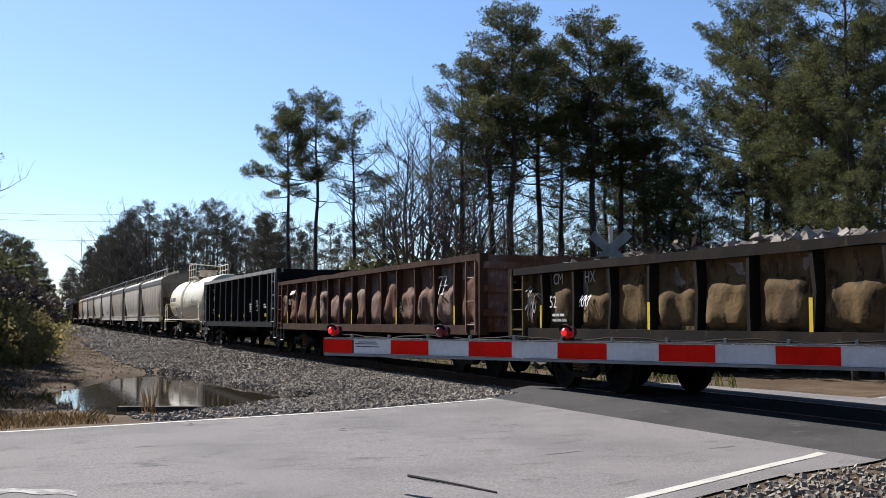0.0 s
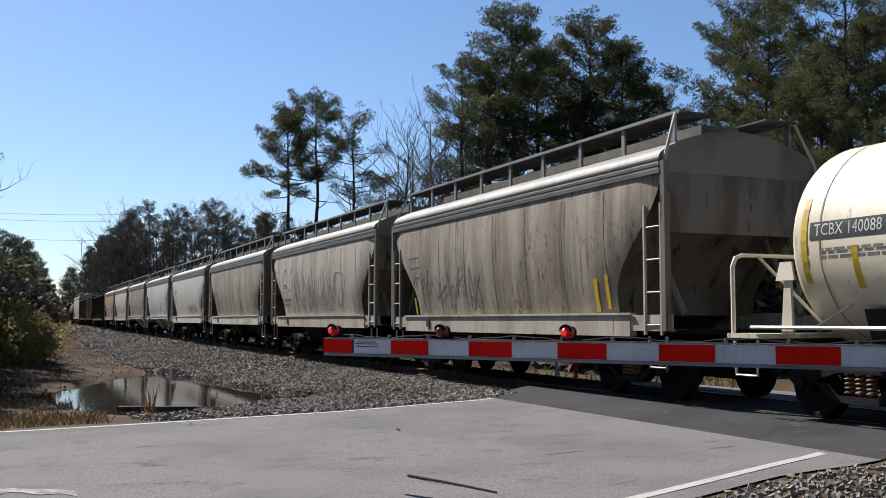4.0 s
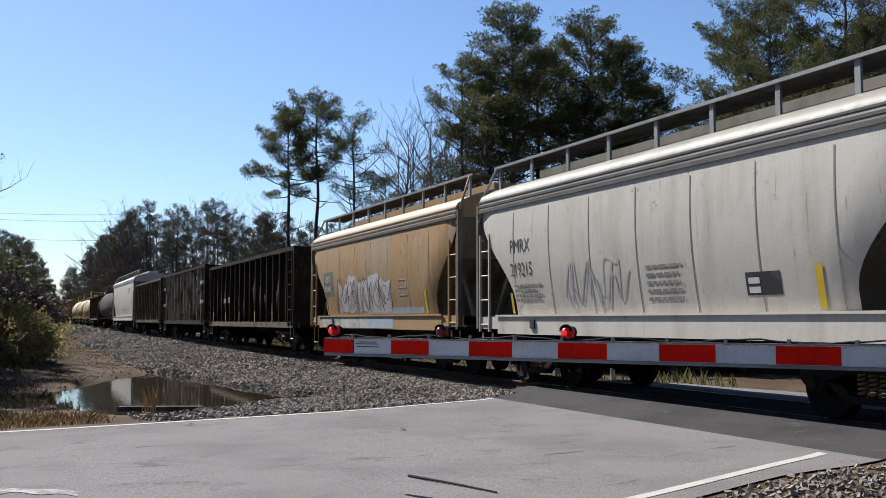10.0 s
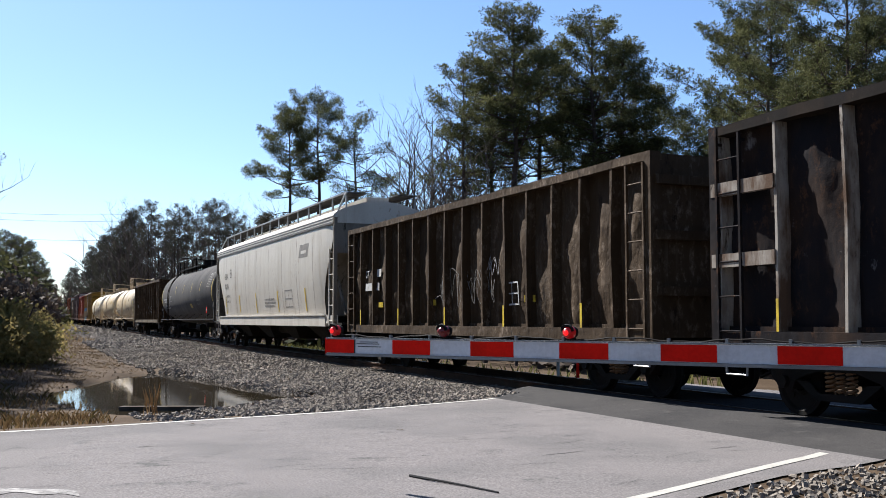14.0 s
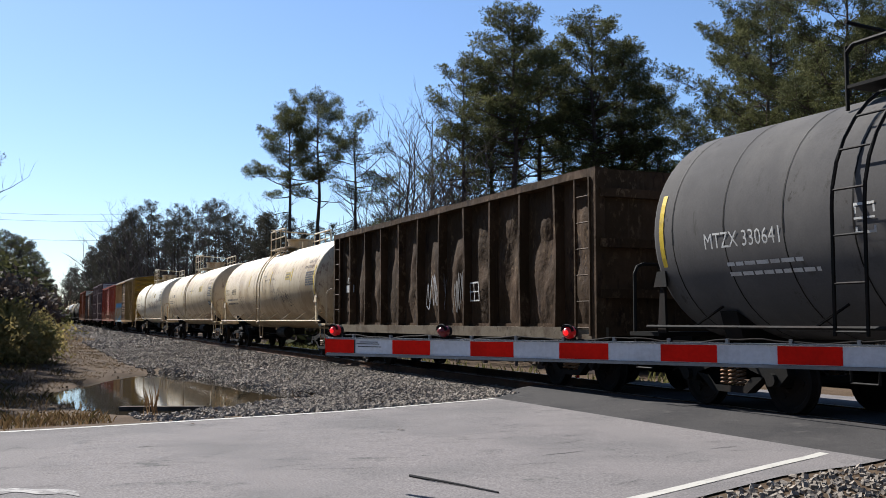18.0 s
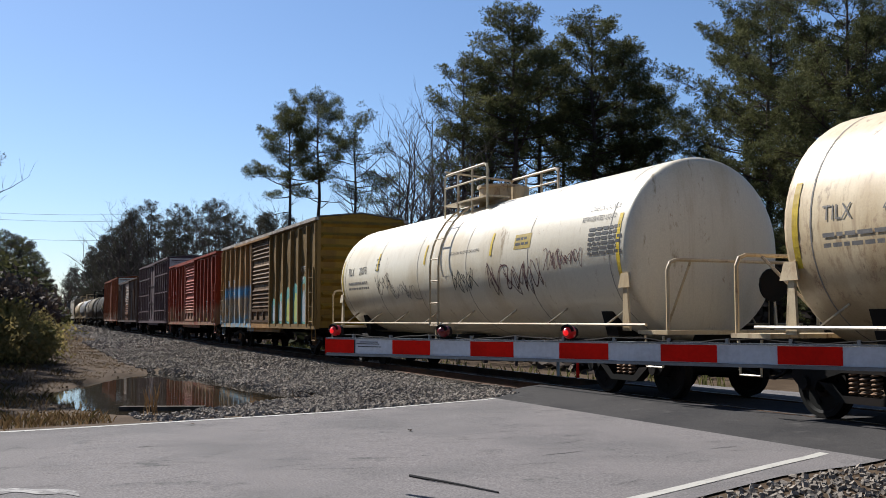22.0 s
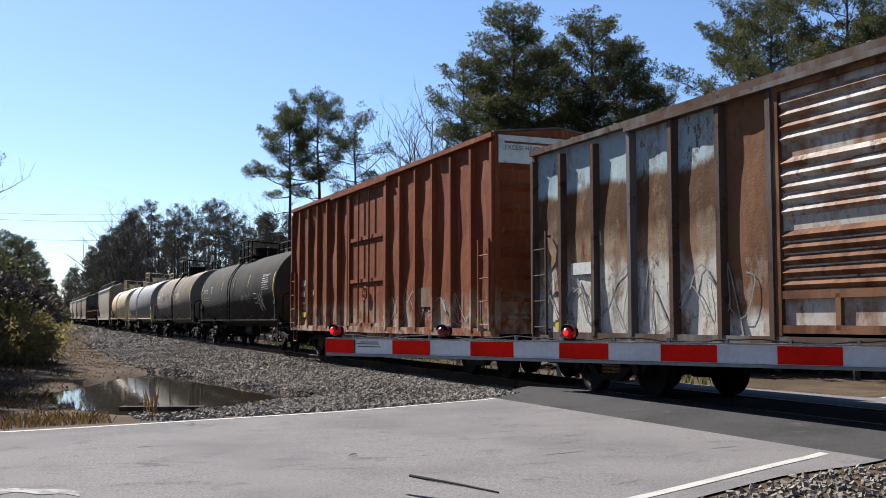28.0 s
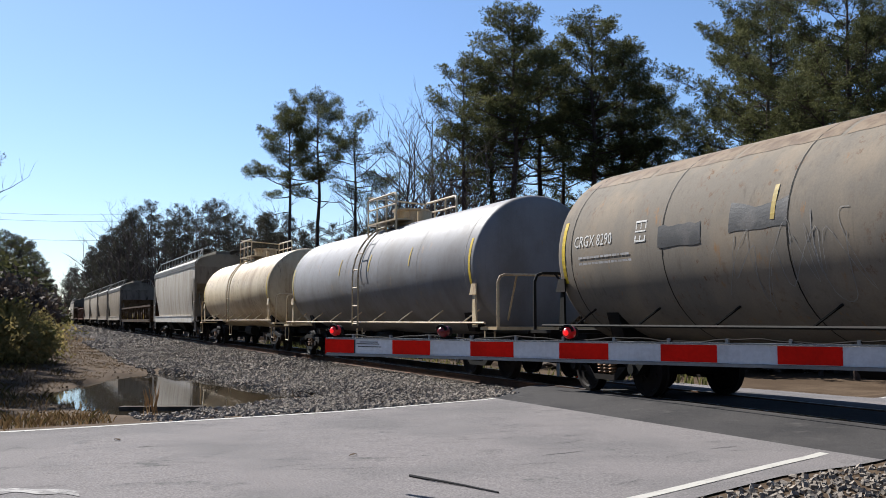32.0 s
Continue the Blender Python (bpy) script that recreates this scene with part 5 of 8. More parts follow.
def gondola(length, paint, height, bays, seed, label="", post_paint=None, bulge=0.1, low=0.95, sill_paint=None, load=None, tape=2, rails=0, post_w=0.08, dent=1.0, floor=1.15, deep=0.0, cap_paint=None, corner_paint=None):
    car = thing("gondola_car", label, "gondola car", "freight train cars")
    hl, half = length / 2, 1.46
    rng = random.Random(seed)
    post_paint = post_paint or paint
    sill_paint = sill_paint or paint

    def hw(x, z):
        return half

    step = (length - 0.2) / bays
    bumps = []
    for side in (-1, 1):
        for k in range(bays):
            x0 = -hl + 0.1 + k * step
            nx, nz = 12, 16
            z0, z1 = low + 0.12, height - 0.1
            amp = bulge * rng.uniform(0.5, 1.1)
            peak = rng.uniform(0.32, 0.5)
            if side < 0:
                bumps.append((amp, peak))
            pts, back = [], []
            for i in range(nz + 1):
                v = i / nz
                z = z0 + (z1 - z0) * v
                for j in range(nx + 1):
                    u = j / nx
                    x = x0 + step * u
                    lump = pillow(u, v, peak, bulge)
                    dents = dent * (0.075 * noise.noise(Vector((x * 2.3, z * 1.1, seed + side))) + 0.05 * abs(noise.noise(Vector((x * 4.6, z * 1.9, seed + side)))) + 0.014 * noise.noise(Vector((x * 9.0, z * 6.0, seed))))
                    edge = min(1.0, 6 * min(u, 1 - u))
                    y = half - 0.11 - deep + (amp * 1.2 + deep * 0.5) * lump * (0.85 + 0.6 * noise.noise(Vector((x * 2.1, z * 1.5, seed + 30)))) + dents * edge
                    pts.append((x, side * y, z))
                    back.append((x, side * (y - 0.02), z))
            w = nx + 1
            quads = [(i * w + j, i * w + j + 1, (i + 1) * w + j + 1, (i + 1) * w + j) for i in range(nz) for j in range(nx)]
            sh = Shape()
            sh.smooth = True
            sh.add(pts, quads if side < 0 else [q[::-1] for q in quads])
            sh.add(back, quads if side > 0 else [q[::-1] for q in quads])
            part("side_panel", sh, paint, car)
        for k in range(bays + 1):
            x = -hl + 0.1 + k * step
            y0, y1 = side * (half - 0.12 - deep), side * (half + 0.06)
            bend = rng.uniform(-0.07, 0.07) * dent
            sh = Shape()
            w = post_w / 2
            sh.loft([[(x - w + b, y0, z), (x - w * 0.8 + b, y1, z), (x + w * 0.8 + b, y1, z), (x + w + b, y0, z)] for z, b in ((low + 0.05, 0), (low + (height - low) * 0.5, bend), (height - 0.06, 0))])
            part("post", sh, post_paint, car, "upright steel rib")
            if tape and k % tape == 1:
                part("tape_mark", Shape().box(x - w * 0.8, x + w * 0.8, min(y1, y1 + side * 0.004), max(y1, y1 + side * 0.004), low + 0.12, low + 0.55), "yellow_paint", car, "yellow reflective strip")
        y0, y1 = side * (half - 0.14 - deep), side * (half + 0.07)
        sh = Shape()
        n = 18
        sh.loft([[(-hl + length * k / n, y0, height - 0.13 + 0.012 * dent * rng.uniform(-1, 1)), (-hl + length * k / n, y1, height - 0.13 + 0.012 * dent * rng.uniform(-1, 1)), (-hl + length * k / n, y1, height + 0.015 * dent * rng.uniform(-1, 1)), (-hl + length * k / n, y0, height)] for k in range(n + 1)])
        part("top_rail", sh, cap_paint or post_paint, car, "bent steel top rail")
        part("side_sill", Shape().box(-hl, hl, min(y0, y1), max(y0, y1), low - 0.06, low + 0.14), sill_paint, car, "steel side sill")
        for s in (-1, 1):
            ladder(car, s * (hl - 0.36), side * (half + 0.0), low, height - 0.15, 0.46, "galv" if paint == "gon_black" else paint)
            stirrup(car, s * (hl - 0.36), side * half, "galv")
            if rails:
                for z in (low + (height - low) * 0.37, low + (height - low) * 0.7):
                    x = s * (hl - 0.1 - step)
                    part("cross_rail", Shape().box(min(s * hl, x), max(s * hl, x), min(side * (half + 0.01), side * (half + .09)), max(side * (half + .01), side * (half + .09)), z - 0.09, z + 0.09), post_paint, car)
    for s in (-1, 1):
        x = s * (hl - 0.04)
        part("end_wall", Shape().box(x - 0.03, x + 0.03, -half + 0.05, half - 0.05, low, height - 0.02), paint, car)
        for k in range(3):
            z = low + (height - low) * (0.25 + 0.3 * k)
            part("end_rib", Shape().box(min(x, x + s * 0.12), max(x, x + s * 0.12), -half, half, z - 0.07, z + 0.07), paint, car)
        for side in (-1, 1):
            part("corner_post", Shape().box(x - 0.08, x + 0.08, min(side * (half - 0.1), side * (half + 0.08)), max(side * (half - 0.1), side * (half + 0.08)), low - 0.05, height), corner_paint or post_paint, car)
    part("floor", Shape().box(-hl + 0.05, hl - 0.05, -half + 0.08, half - 0.08, floor - 0.08, floor), paint, car)
    if load:
        pts, size = [], []
        r = np.random.RandomState(seed)
        m = 1500
        for x, y in zip(r.uniform(-hl + 0.4, hl - 0.4, m), r.uniform(-1.25, 1.25, m)):
            top = height - 0.12 + load * (1 - (abs(y) / 1.35) ** 2) * (0.55 + 0.45 * math.sin(x * 0.9 + seed))
            pts.append((x, y, top * r.uniform(0.93, 1.0)))
            size.append(r.uniform(0.05, 0.13))
        part("scrap_load", pebbles(pts, size, seed), "scrap", car, "heap of rusty broken scrap")["kind"] = "stuff"
        part("load_bed", Shape().box(-hl + 0.2, hl - 0.2, -half + 0.12, half - 0.12, floor, height - 0.2), "scrap", car)
    brake_gear(car, length)
    trucks(car, length - 3.4, length)

    def skin(x, z):
        k = min(bays - 1, max(0, int((x + hl - 0.1) / step)))
        u, v = (x + hl - 0.1) / step - k, min(1, max(0, (z - low - 0.12) / (height - low - 0.22)))
        amp, peak = bumps[k]
        lump = pillow(min(1, max(0, u)), v, peak, bulge)
        return half - 0.06 - deep * 0.7 + (amp * 1.25 + deep * 0.6) * lump

    return car, skin


M["scrap"] = surface("broken_concrete_and_scrap", (0.19, 0.17, 0.15), (0.09, 0.072, 0.058), 0.5, (3, 3, 3), 0.9)


def boxcar(length, paint, height, seed, label="", end_paint=None, post_paint=None, door="corrugated", door_x=0.0, door_w=3.05, door_paint=None, posts=6, rails=0, low=0.92, cap=None, roof="roof_metal", ladder_h=1.9, depth=0.11, frame_paint=None, rusted=0, eave_paint=None):
    car = thing("boxcar", label, "boxcar", "freight train cars")
    hl, half = length / 2, 1.44
    rng = random.Random(seed)
    frame_paint = frame_paint or door_paint or paint
    end_paint, post_paint, door_paint = end_paint or paint, post_paint or paint, door_paint or paint
    hw = lambda x, z: half + 0.017
    for side in (-1, 1):
        spans = []
        for x0, x1, n in ((-hl, door_x - door_w / 2, posts), (door_x + door_w / 2, hl, posts)):
            w = (x1 - x0) / n
            spans += [(x0 + k * w, x0 + (k + 1) * w) for k in range(n)]
            for k in range(n + 1):
                x = x0 + k * w + (0.06 if k == 0 else -0.06 if k == n else 0)
                y0, y1 = side * (half - 0.01), side * (half + depth)
                sh = Shape().loft([[(x - 0.075, y0, z), (x - 0.045, y1, z), (x + 0.045, y1, z), (x + 0.075, y0, z)] for z in (low + 0.06, height - 0.2)])
                part("post", sh, post_paint, car, "upright steel post")
        for x0, x1 in spans:
            y = side * half
            sh = Shape()
            nx, nz = 4, 8
            amp, lean = rng.uniform(0.03, 0.075), rng.uniform(0.6, 1.3)
            pts = []
            for i in range(nz + 1):
                for j in range(nx + 1):
                    x, z = x0 + (x1 - x0) * j / nx, low + 0.1 + (height - low - 0.1) * i / nz
                    pts.append((x, y + side * (amp * noise.noise(Vector((x * 1.7, z * lean, seed))) if 0 < j < nx else 0), z))
            q = [(i * 5 + j, i * 5 + j + 1, (i + 1) * 5 + j + 1, (i + 1) * 5 + j) for i in range(nz) for j in range(nx)]
            sh.smooth = True
            sh.add(pts, q if side < 0 else [t[::-1] for t in q])
            part("side_panel", sh, paint, car)
            if rails:
                for z in (low + 0.75, low + 1.9, low + 3.05):
                    part("cross_rail", Shape().box(x0, x1, min(y, y + side * 0.09), max(y, y + side * 0.09), z - 0.04, z + 0.04), post_paint, car)
        # door
        x0, x1 = door_x - door_w / 2, door_x + door_w / 2
        y = side * (half + 0.03)
        d = Shape()
        if door == "corrugated":
            d.box(x0, x1, min(y, y - side * 0.05), max(y, y - side * 0.05), low + 0.15, height - 0.12)
            dr = part("door", d, door_paint, car, "ribbed sliding door")
            n = 16
            for k in range(n):
                if k in (n // 3, 2 * n // 3 + 1):
                    continue
                z = low + 0.75 + (height - low - 1.15) * k / (n - 1)
                rib = Shape().loft([[(x0 + 0.12, y, z - 0.07), (x0 + 0.12, y + side * 0.055, z - 0.01), (x0 + 0.12, y, z + 0.06)], [(x1 - 0.12, y, z - 0.07), (x1 - 0.12, y + side * 0.055, z - 0.01), (x1 - 0.12, y, z + 0.06)]])
                part("door_rib", rib, frame_paint if k < rusted else door_paint, dr)
            fr = Shape()
            for xx in (x0 + 0.05, x1 - 0.05):
                fr.box(xx - 0.05, xx + 0.05, min(y, y + side * 0.06), max(y, y + side * 0.06), low + 0.12, height - 0.12)
            for z in (low + 0.2, low + 0.62, height - 0.2):
                fr.box(x0, x1, min(y, y + side * 0.055), max(y, y + side * 0.055), z - 0.05, z + 0.05)
            for k in (1, 2):
                xx = x0 + door_w * k / 3
                fr.box(xx - 0.04, xx + 0.04, min(y, y + side * 0.055), max(y, y + side * 0.055), low + 0.2, low + 0.62)
            part("door_frame", fr, frame_paint, dr)
        else:
            d.box(x0, x1, min(y, y - side * 0.05), max(y, y - side * 0.05), low + 0.15, height - 0.12)
            dr = part("door", d, door_paint, car, "flat plug door with locking bars")
            fr = Shape()
            for xx in (x0 + 0.06, x1 - 0.06):
                fr.box(xx - 0.05, xx + 0.05, min(y, y + side * 0.07), max(y, y + side * 0.07), low + 0.12, height - 0.1)
            for z in (low + 0.15, low + 1.35, low + 2.5, height - 0.2):
                fr.box(x0, x1, min(y, y + side * 0.045), max(y, y + side * 0.045), z - 0.05, z + 0.05)
            part("door_frame", fr, post_paint, dr)
            bars = Shape()
            for k in (0.33, 0.62):
                xx = x0 + door_w * k
                bars.tube([(xx, y + side * 0.09, low + 0.2), (xx, y + side * 0.09, height - 0.25)], 0.025, 6)
            part("locking_bar", bars, post_paint, dr)
            c = Vector((x0 + door_w * 0.5, y + side * 0.08, low + 1.0))
            part("lock_wheel", Shape().tube([(c.x + 0.17 * math.cos(t), c.y, c.z + 0.17 * math.sin(t)) for t in np.linspace(0, 6.28, 17)], 0.02, 5).box(c.x - .17, c.x + .17, c.y - .015, c.y + .015, c.z - .02, c.z + .02).box(c.x - .02, c.x + .02, c.y - .015, c.y + .015, c.z - .17, c.z + .17), post_paint, dr)
        yb0, yb1 = side * (half - 0.05), side * (half + depth + 0.01)
        part("side_sill", Shape().box(-hl, hl, min(yb0, yb1 - side * 0.03), max(yb0, yb1 - side * 0.03), low - 0.05, low + 0.11).box(x0 - 1.2, x1 + 1.2, min(side * (half - .02), side * (half - .05)), max(side * (half - .02), side * (half - .05)), low - 0.2, low - 0.04), post_paint, car, "steel side sill")
        part("top_rail", Shape().box(-hl, hl, min(yb0, yb1), max(yb0, yb1), height - 0.1, height), eave_paint or post_paint, car, "steel eave rail")
        part("door_track", Shape().box(x0 - 0.2 - (door_w if door == "corrugated" else 1.4), x1 + 0.2, min(yb0, yb1 + side * .03), max(yb0, yb1 + side * .03), height - 0.18, height - 0.11), post_paint, car)
        for s in (-1, 1):
            ladder(car, s * (hl - 0.36), side * (half + 0.03), low + 0.05, low + ladder_h, 0.48, post_paint, 4)
            stirrup(car, s * (hl - 0.36), side * (half + 0.03), post_paint)
            part("tape_mark", Shape().box(s * (hl - 0.95) - 0.22, s * (hl - 0.95) + 0.22, min(side * (half + 0.006), side * (half + 0.012)), max(side * (half + 0.006), side * (half + 0.012)), low + 0.14, low + 0.32), "yellow_paint", car, "yellow reflective strip")
    for s in (-1, 1):
        x = s * (hl - 0.02)
        part("end_wall", Shape().box(x - 0.02, x + 0.02, -half, half, low, height - 0.01), end_paint, car)
        n = 9
        for k in range(n):
            z = low + 0.3 + (height - low - 0.5) * k / (n - 1)
            rib = Shape().loft([[(x, -half + 0.08, z - 0.12), (x + s * 0.11, -half + 0.16, z), (x, -half + 0.08, z + 0.12)], [(x, half - 0.08, z - 0.12), (x + s * 0.11, half - 0.16, z), (x, half - 0.08, z + 0.12)]])
            part("end_rib", rib, end_paint, car)
        for side in (-1, 1):
            part("corner_post", Shape().box(x - 0.06, x + 0.05 * s if s > 0 else x + 0.06, min(side * (half - 0.06), side * (half + 0.05)), max(side * (half - 0.06), side * (half + 0.05)), low, height - 0.1), post_paint, car)
        gable = Shape().add([(x - 0.03, -half, height - 0.01), (x - 0.03, half, height - 0.01), (x - 0.03, 0, height + 0.16), (x + 0.03, -half, height - 0.01), (x + 0.03, half, height - 0.01), (x + 0.03, 0, height + 0.16)], [(0, 1, 2), (5, 4, 3), (0, 3, 4, 1), (1, 4, 5, 2), (2, 5, 3, 0)])
        part("gable", gable, end_paint, car)
        if cap:
            part("height_panel", Shape().box(min(x + s * 0.03, x + s * 0.09), max(x + s * 0.03, x + s * 0.09), -half + 0.02, half - 0.02, height - 0.62, height - 0.06), cap, car, "white painted panel at the top of the end")
    rf = Shape()
    for side in (-1, 1):
        rf.add([(-hl, side * (half + 0.05), height + 0.002), (hl, side * (half + 0.05), height + 0.002), (hl, 0, height + 0.17), (-hl, 0, height + 0.17)], [(0, 1, 2, 3) if side < 0 else (3, 2, 1, 0)])
    part("roof", rf, roof, car, "low pitched metal roof")
    for k in range(13):
        x = -hl + 0.1 + (length - 0.2) * k / 12
        part("roof_rib", Shape().loft([[(x + q, -half - 0.03, height + 0.005), (x + q, 0, height + 0.175), (x + q, half + 0.03, height + 0.005), (x + q, half + 0.03, height + 0.045), (x + q, 0, height + 0.215), (x + q, -half - 0.03, height + 0.045)] for q in (-0.04, 0.04)]), roof, car)
    part("floor", Shape().box(-hl + 0.05, hl - 0.05, -half + 0.05, half - 0.05, low, low + 0.1), "steel_dark", car)
    brake_gear(car, length)
    trucks(car, length - 3.6, length)
    return car, hw


# ---- the train, head to tail: each car with its rear and front along the line when half the clip has gone ----
TRAIN, CARS = [], []


def put(made, rear, front):
    TRAIN.append((made[0], (rear + front) / 2))
    CARS.append((made[0], made[1], (rear - front) / 2))
    return made


def span(rear, front):
    return rear - front


c, hw = put(gondola(15.6, "gon_gold", 2.2, 14, 3, "low brown gondola car heaped with broken scrap", post_paint="gon_dark", sill_paint="gon_dark", bulge=0.12, load=0.35, tape=3), -183.84, -199.44)
c, hw = put(gondola(16.6, "gon_rust", 2.55, 14, 5, "rusty orange-brown gondola car with bulged side panels", post_paint="rust_frame", sill_paint="rust_frame", bulge=0.12, load=0.15, tape=3), -165.9, -182.5)
c, hw = put(gondola(14.6, "gon_black", 3.0, 11, 7, "clean black steel gondola car", bulge=0.02, dent=0.3, tape=0, post_w=0.15, deep=0.04, post_paint="gon_rib_lit", cap_paint="rail_sunlit"), -151.0, -165.6)
c, hw = put(tank_car(13.6, "tank_white", 1.3, 2.18, 8, "short white pressure tank car with top platform"), -136.5, -150.1)
HOP = [("grey_dirty", "grey", "dirty grey covered hopper car with sooty streaks"), ("grey", "grey", "pale grey covered hopper car with a faint spray-painted tag"), ("grey_dirty", "white_hopper", "streaked dirty grey covered hopper car"),
       ("white_hopper", "white_hopper", "pale grey covered hopper car with blue tag"), ("white_hopper", "white_hopper", "nearly clean white covered hopper car"), ("tan", "white_hopper", "tan stained covered hopper car with sprayed tag"),
       ("white_hopper", "white_hopper", "clean white-grey covered hopper car"), ("orange", "orange", "faded orange covered hopper car with silver graffiti")]
REAR = [-123.8, -111.2, -98.6, -85.9, -73.4, -60.9, -48.4, -36.1]
for k, (p, sp, lab) in enumerate(HOP):
    c, hw = put(covered_hopper(11.4, p, sp, k, cut=1.05 if k in (4, 5) else 1.3, arch=0.3 if k in (4, 5) else 0.12, label=lab, roof="orange" if k == 7 else "roof_grey", skirt=1.14 if k in (4, 5) else 0.97, lower="grey_dirty" if k in (4, 5) else "steel_dark"), REAR[k], REAR[k] - 11.4)
c, hw = put(gondola(15.6, "gon_soot", 3.65, 16, 21, "tall dusty brown gondola car with dented panels", bulge=0.075, deep=0.02, tape=3, sill_paint="sill_tan"), -18.4, -34.0)
c, hw = put(gondola(14.7, "gon_mixed", 3.85, 13, 22, "tall patched dark gondola car with pale ribs", post_paint="gon_pale", bulge=0.02, deep=0.03, tape=2, rails=1, post_w=0.055, corner_paint="gon_mixed", cap_paint="gon_dark", dent=1.3), -2.35, -17.05)
c, hw = put(gondola(14.6, "gon_tan", 3.75, 15, 23, "tall brown gondola car with bulged panels and chalk marks", bulge=0.05, deep=0.02, tape=3), 13.7, -0.9)
c, hw = put(covered_hopper(18.6, "white_hopper", "white_hopper", 31, 4.05, 1.2, 9, 4, 1.56, "long pale grey covered hopper car", roof="white_hopper"), 33.6, 15.0)
c, hw = put(tank_car(19.3, "tank_black", 1.55, 2.5, 32, "long worn black tank car", rail_paint="steel_dark", dome="steel_dark", bands=15, ladder_at=-5.0, deck=(-5.75, 1.6), inset=0.55, rail_h=0.55), 53.3, 34.0)
c, hw = put(gondola(14.4, "gon_brown", 3.72, 11, 33, "tall dark brown gondola car with a pale dented sill", bulge=0.05, deep=0.03, tape=0, sill_paint="sill_tan"), 68.6, 54.2)
for k, (r, f) in enumerate(((86.6, 69.7), (104.5, 87.7), (122.7, 105.9))):
    c, hw = put(tank_car(r - f, "tank_cream" if k < 2 else "tank_white", 1.5, 2.36, 40 + k, "cream insulated tank car streaked with rust" if k < 2 else "white insulated tank car with black tags", bands=5, rail_paint="tank_cream", dome="tank_cream"), r, f)
c, hw = put(boxcar(15.4, "box_yellow", 4.4, 51, "dirty yellow-tan boxcar with teal graffiti", end_paint="box_yellow_end_shaded", door_paint="door_tan", frame_paint="box_brown", rusted=5, eave_paint="eave_pale"), 139.6, 124.2)
c, hw = put(boxcar(15.6, "box_red", 4.34, 52, "oxide red boxcar with ribbed doors"), 156.6, 141.0)
c, hw = put(boxcar(15.6, "box_purple", 4.95, 53, "tall faded purple-brown boxcar with cross rails", door="plug", rails=1, cap="white_paint", posts=6), 173.05, 157.45)
c, hw = put(boxcar(15.8, "box_weathered", 4.33, 54, "peeling blue-grey rusted boxcar with a white door", post_paint="box_weathered_post", door_paint="door_white", frame_paint="rust_bright", rusted=6), 190.3, 174.5)
c, hw = put(boxcar(15.6, "box_rust", 4.95, 55, "tall rust-brown boxcar with plug doors", door="plug", cap="white_paint"), 207.5, 191.9)
TK = [("tank_olive", "dusty dark grey tank car with chalk tags"), ("tank_olive", "dusty grey tank car with rust-stained top"), ("tank_grey", "pale-topped dusty grey tank car"), ("tank_cream", "short cream tank car stained with rust")]
for k, (r, f) in enumerate(((226.6, 209.0), (244.0, 228.0), (262.2, 245.4), (279.4, 263.6))):
    p, lab = TK[k]
    c, hw = put(tank_car(r - f, ("tank_olive", "tank_dusk", "tank_grey", "tank_cream")[k], 1.5, 2.36, 60 + k, lab, rail_paint="tank_cream" if k > 1 else "steel_dark", dome="steel_dark" if k < 2 else "tank_cream", bands=5, ladder_at=1.2 if k == 1 else 0.0, deck=(0.2, 2.6) if k == 1 else (-1.15, 1.15)), r, f)
c, hw = put(covered_hopper(16.9, "grey", "white_hopper", 70, 3.9, 1.4, 8, 3, 1.54, "pale grey covered hopper car"), 297.8, 280.9)
c, hw = put(gondola(20.8, "gon_brown", 2.1, 16, 71, "long low gondola car", tape=3), 320.6, 299.8)
for k in range(4):
    r = 336.4 + k * 15.1
    c, hw = put(covered_hopper(13.9, "tan" if k < 2 else "grey", "grey", 72 + k, 3.7, 1.5, 7, 2, 1.54, "cream covered hopper car far up the line"), r, r - 13.9)
tail = 384.0
for k in range(13):
    kind = k % 4
    n = 15.2
    if kind in (0, 1):
        made = gondola(n, "gon_rust" if k == 0 else "gon_brown", 2.6 + 0.3 * (k % 3), 11, 80 + k, "brown gondola car far up the line", tape=0)
    elif kind == 2:
        made = covered_hopper(n, "grey", "grey", 80 + k, 3.7, 1.5, 6, 2, 1.54, "grey covered hopper car far up the line")
    else:
        made = tank_car(n, "tank_cream", 1.45, 2.3, 80 + k, "pale tank car far up the line", bands=4)
    put(made, tail + n, tail)
    tail += n + 1.3


# ---- lettering, reflective strips and paint on the cars' near sides ----
def words(i, text, x, z, size, material, squeeze=0.85):
    car, surf, hl = CARS[i]
    return lettering(text, size, material, car, -hl + x, z, surf, squeeze=squeeze)


def bars(i, x, z, w, rows, material, h=0.045, gap=0.09):
    """Small print too fine to read, as plain bars."""
    car, surf, hl = CARS[i]
    sh, rng = Shape(), random.Random(int(100 * x) + i)
    for k in range(rows):
        at, end, za = 0.0, w * rng.uniform(0.8, 1.0), z - k * gap
        while at < end - 0.02:
            ln = min(end - at, max(0.05, h * rng.uniform(1.5, 4.5)))
            xa, xb = -hl + x + at, -hl + x + at + ln
            sh.add([(xa, -surf(xa, za) - 0.006, za), (xb, -surf(xb, za) - 0.006, za), (xb, -surf(xb, za + h) - 0.006, za + h), (xa, -surf(xa, za + h) - 0.006, za + h)], [(0, 1, 2, 3)])
            at += ln + h * 0.6
    return part("small_print", sh, material, car, "small stencilled lines")


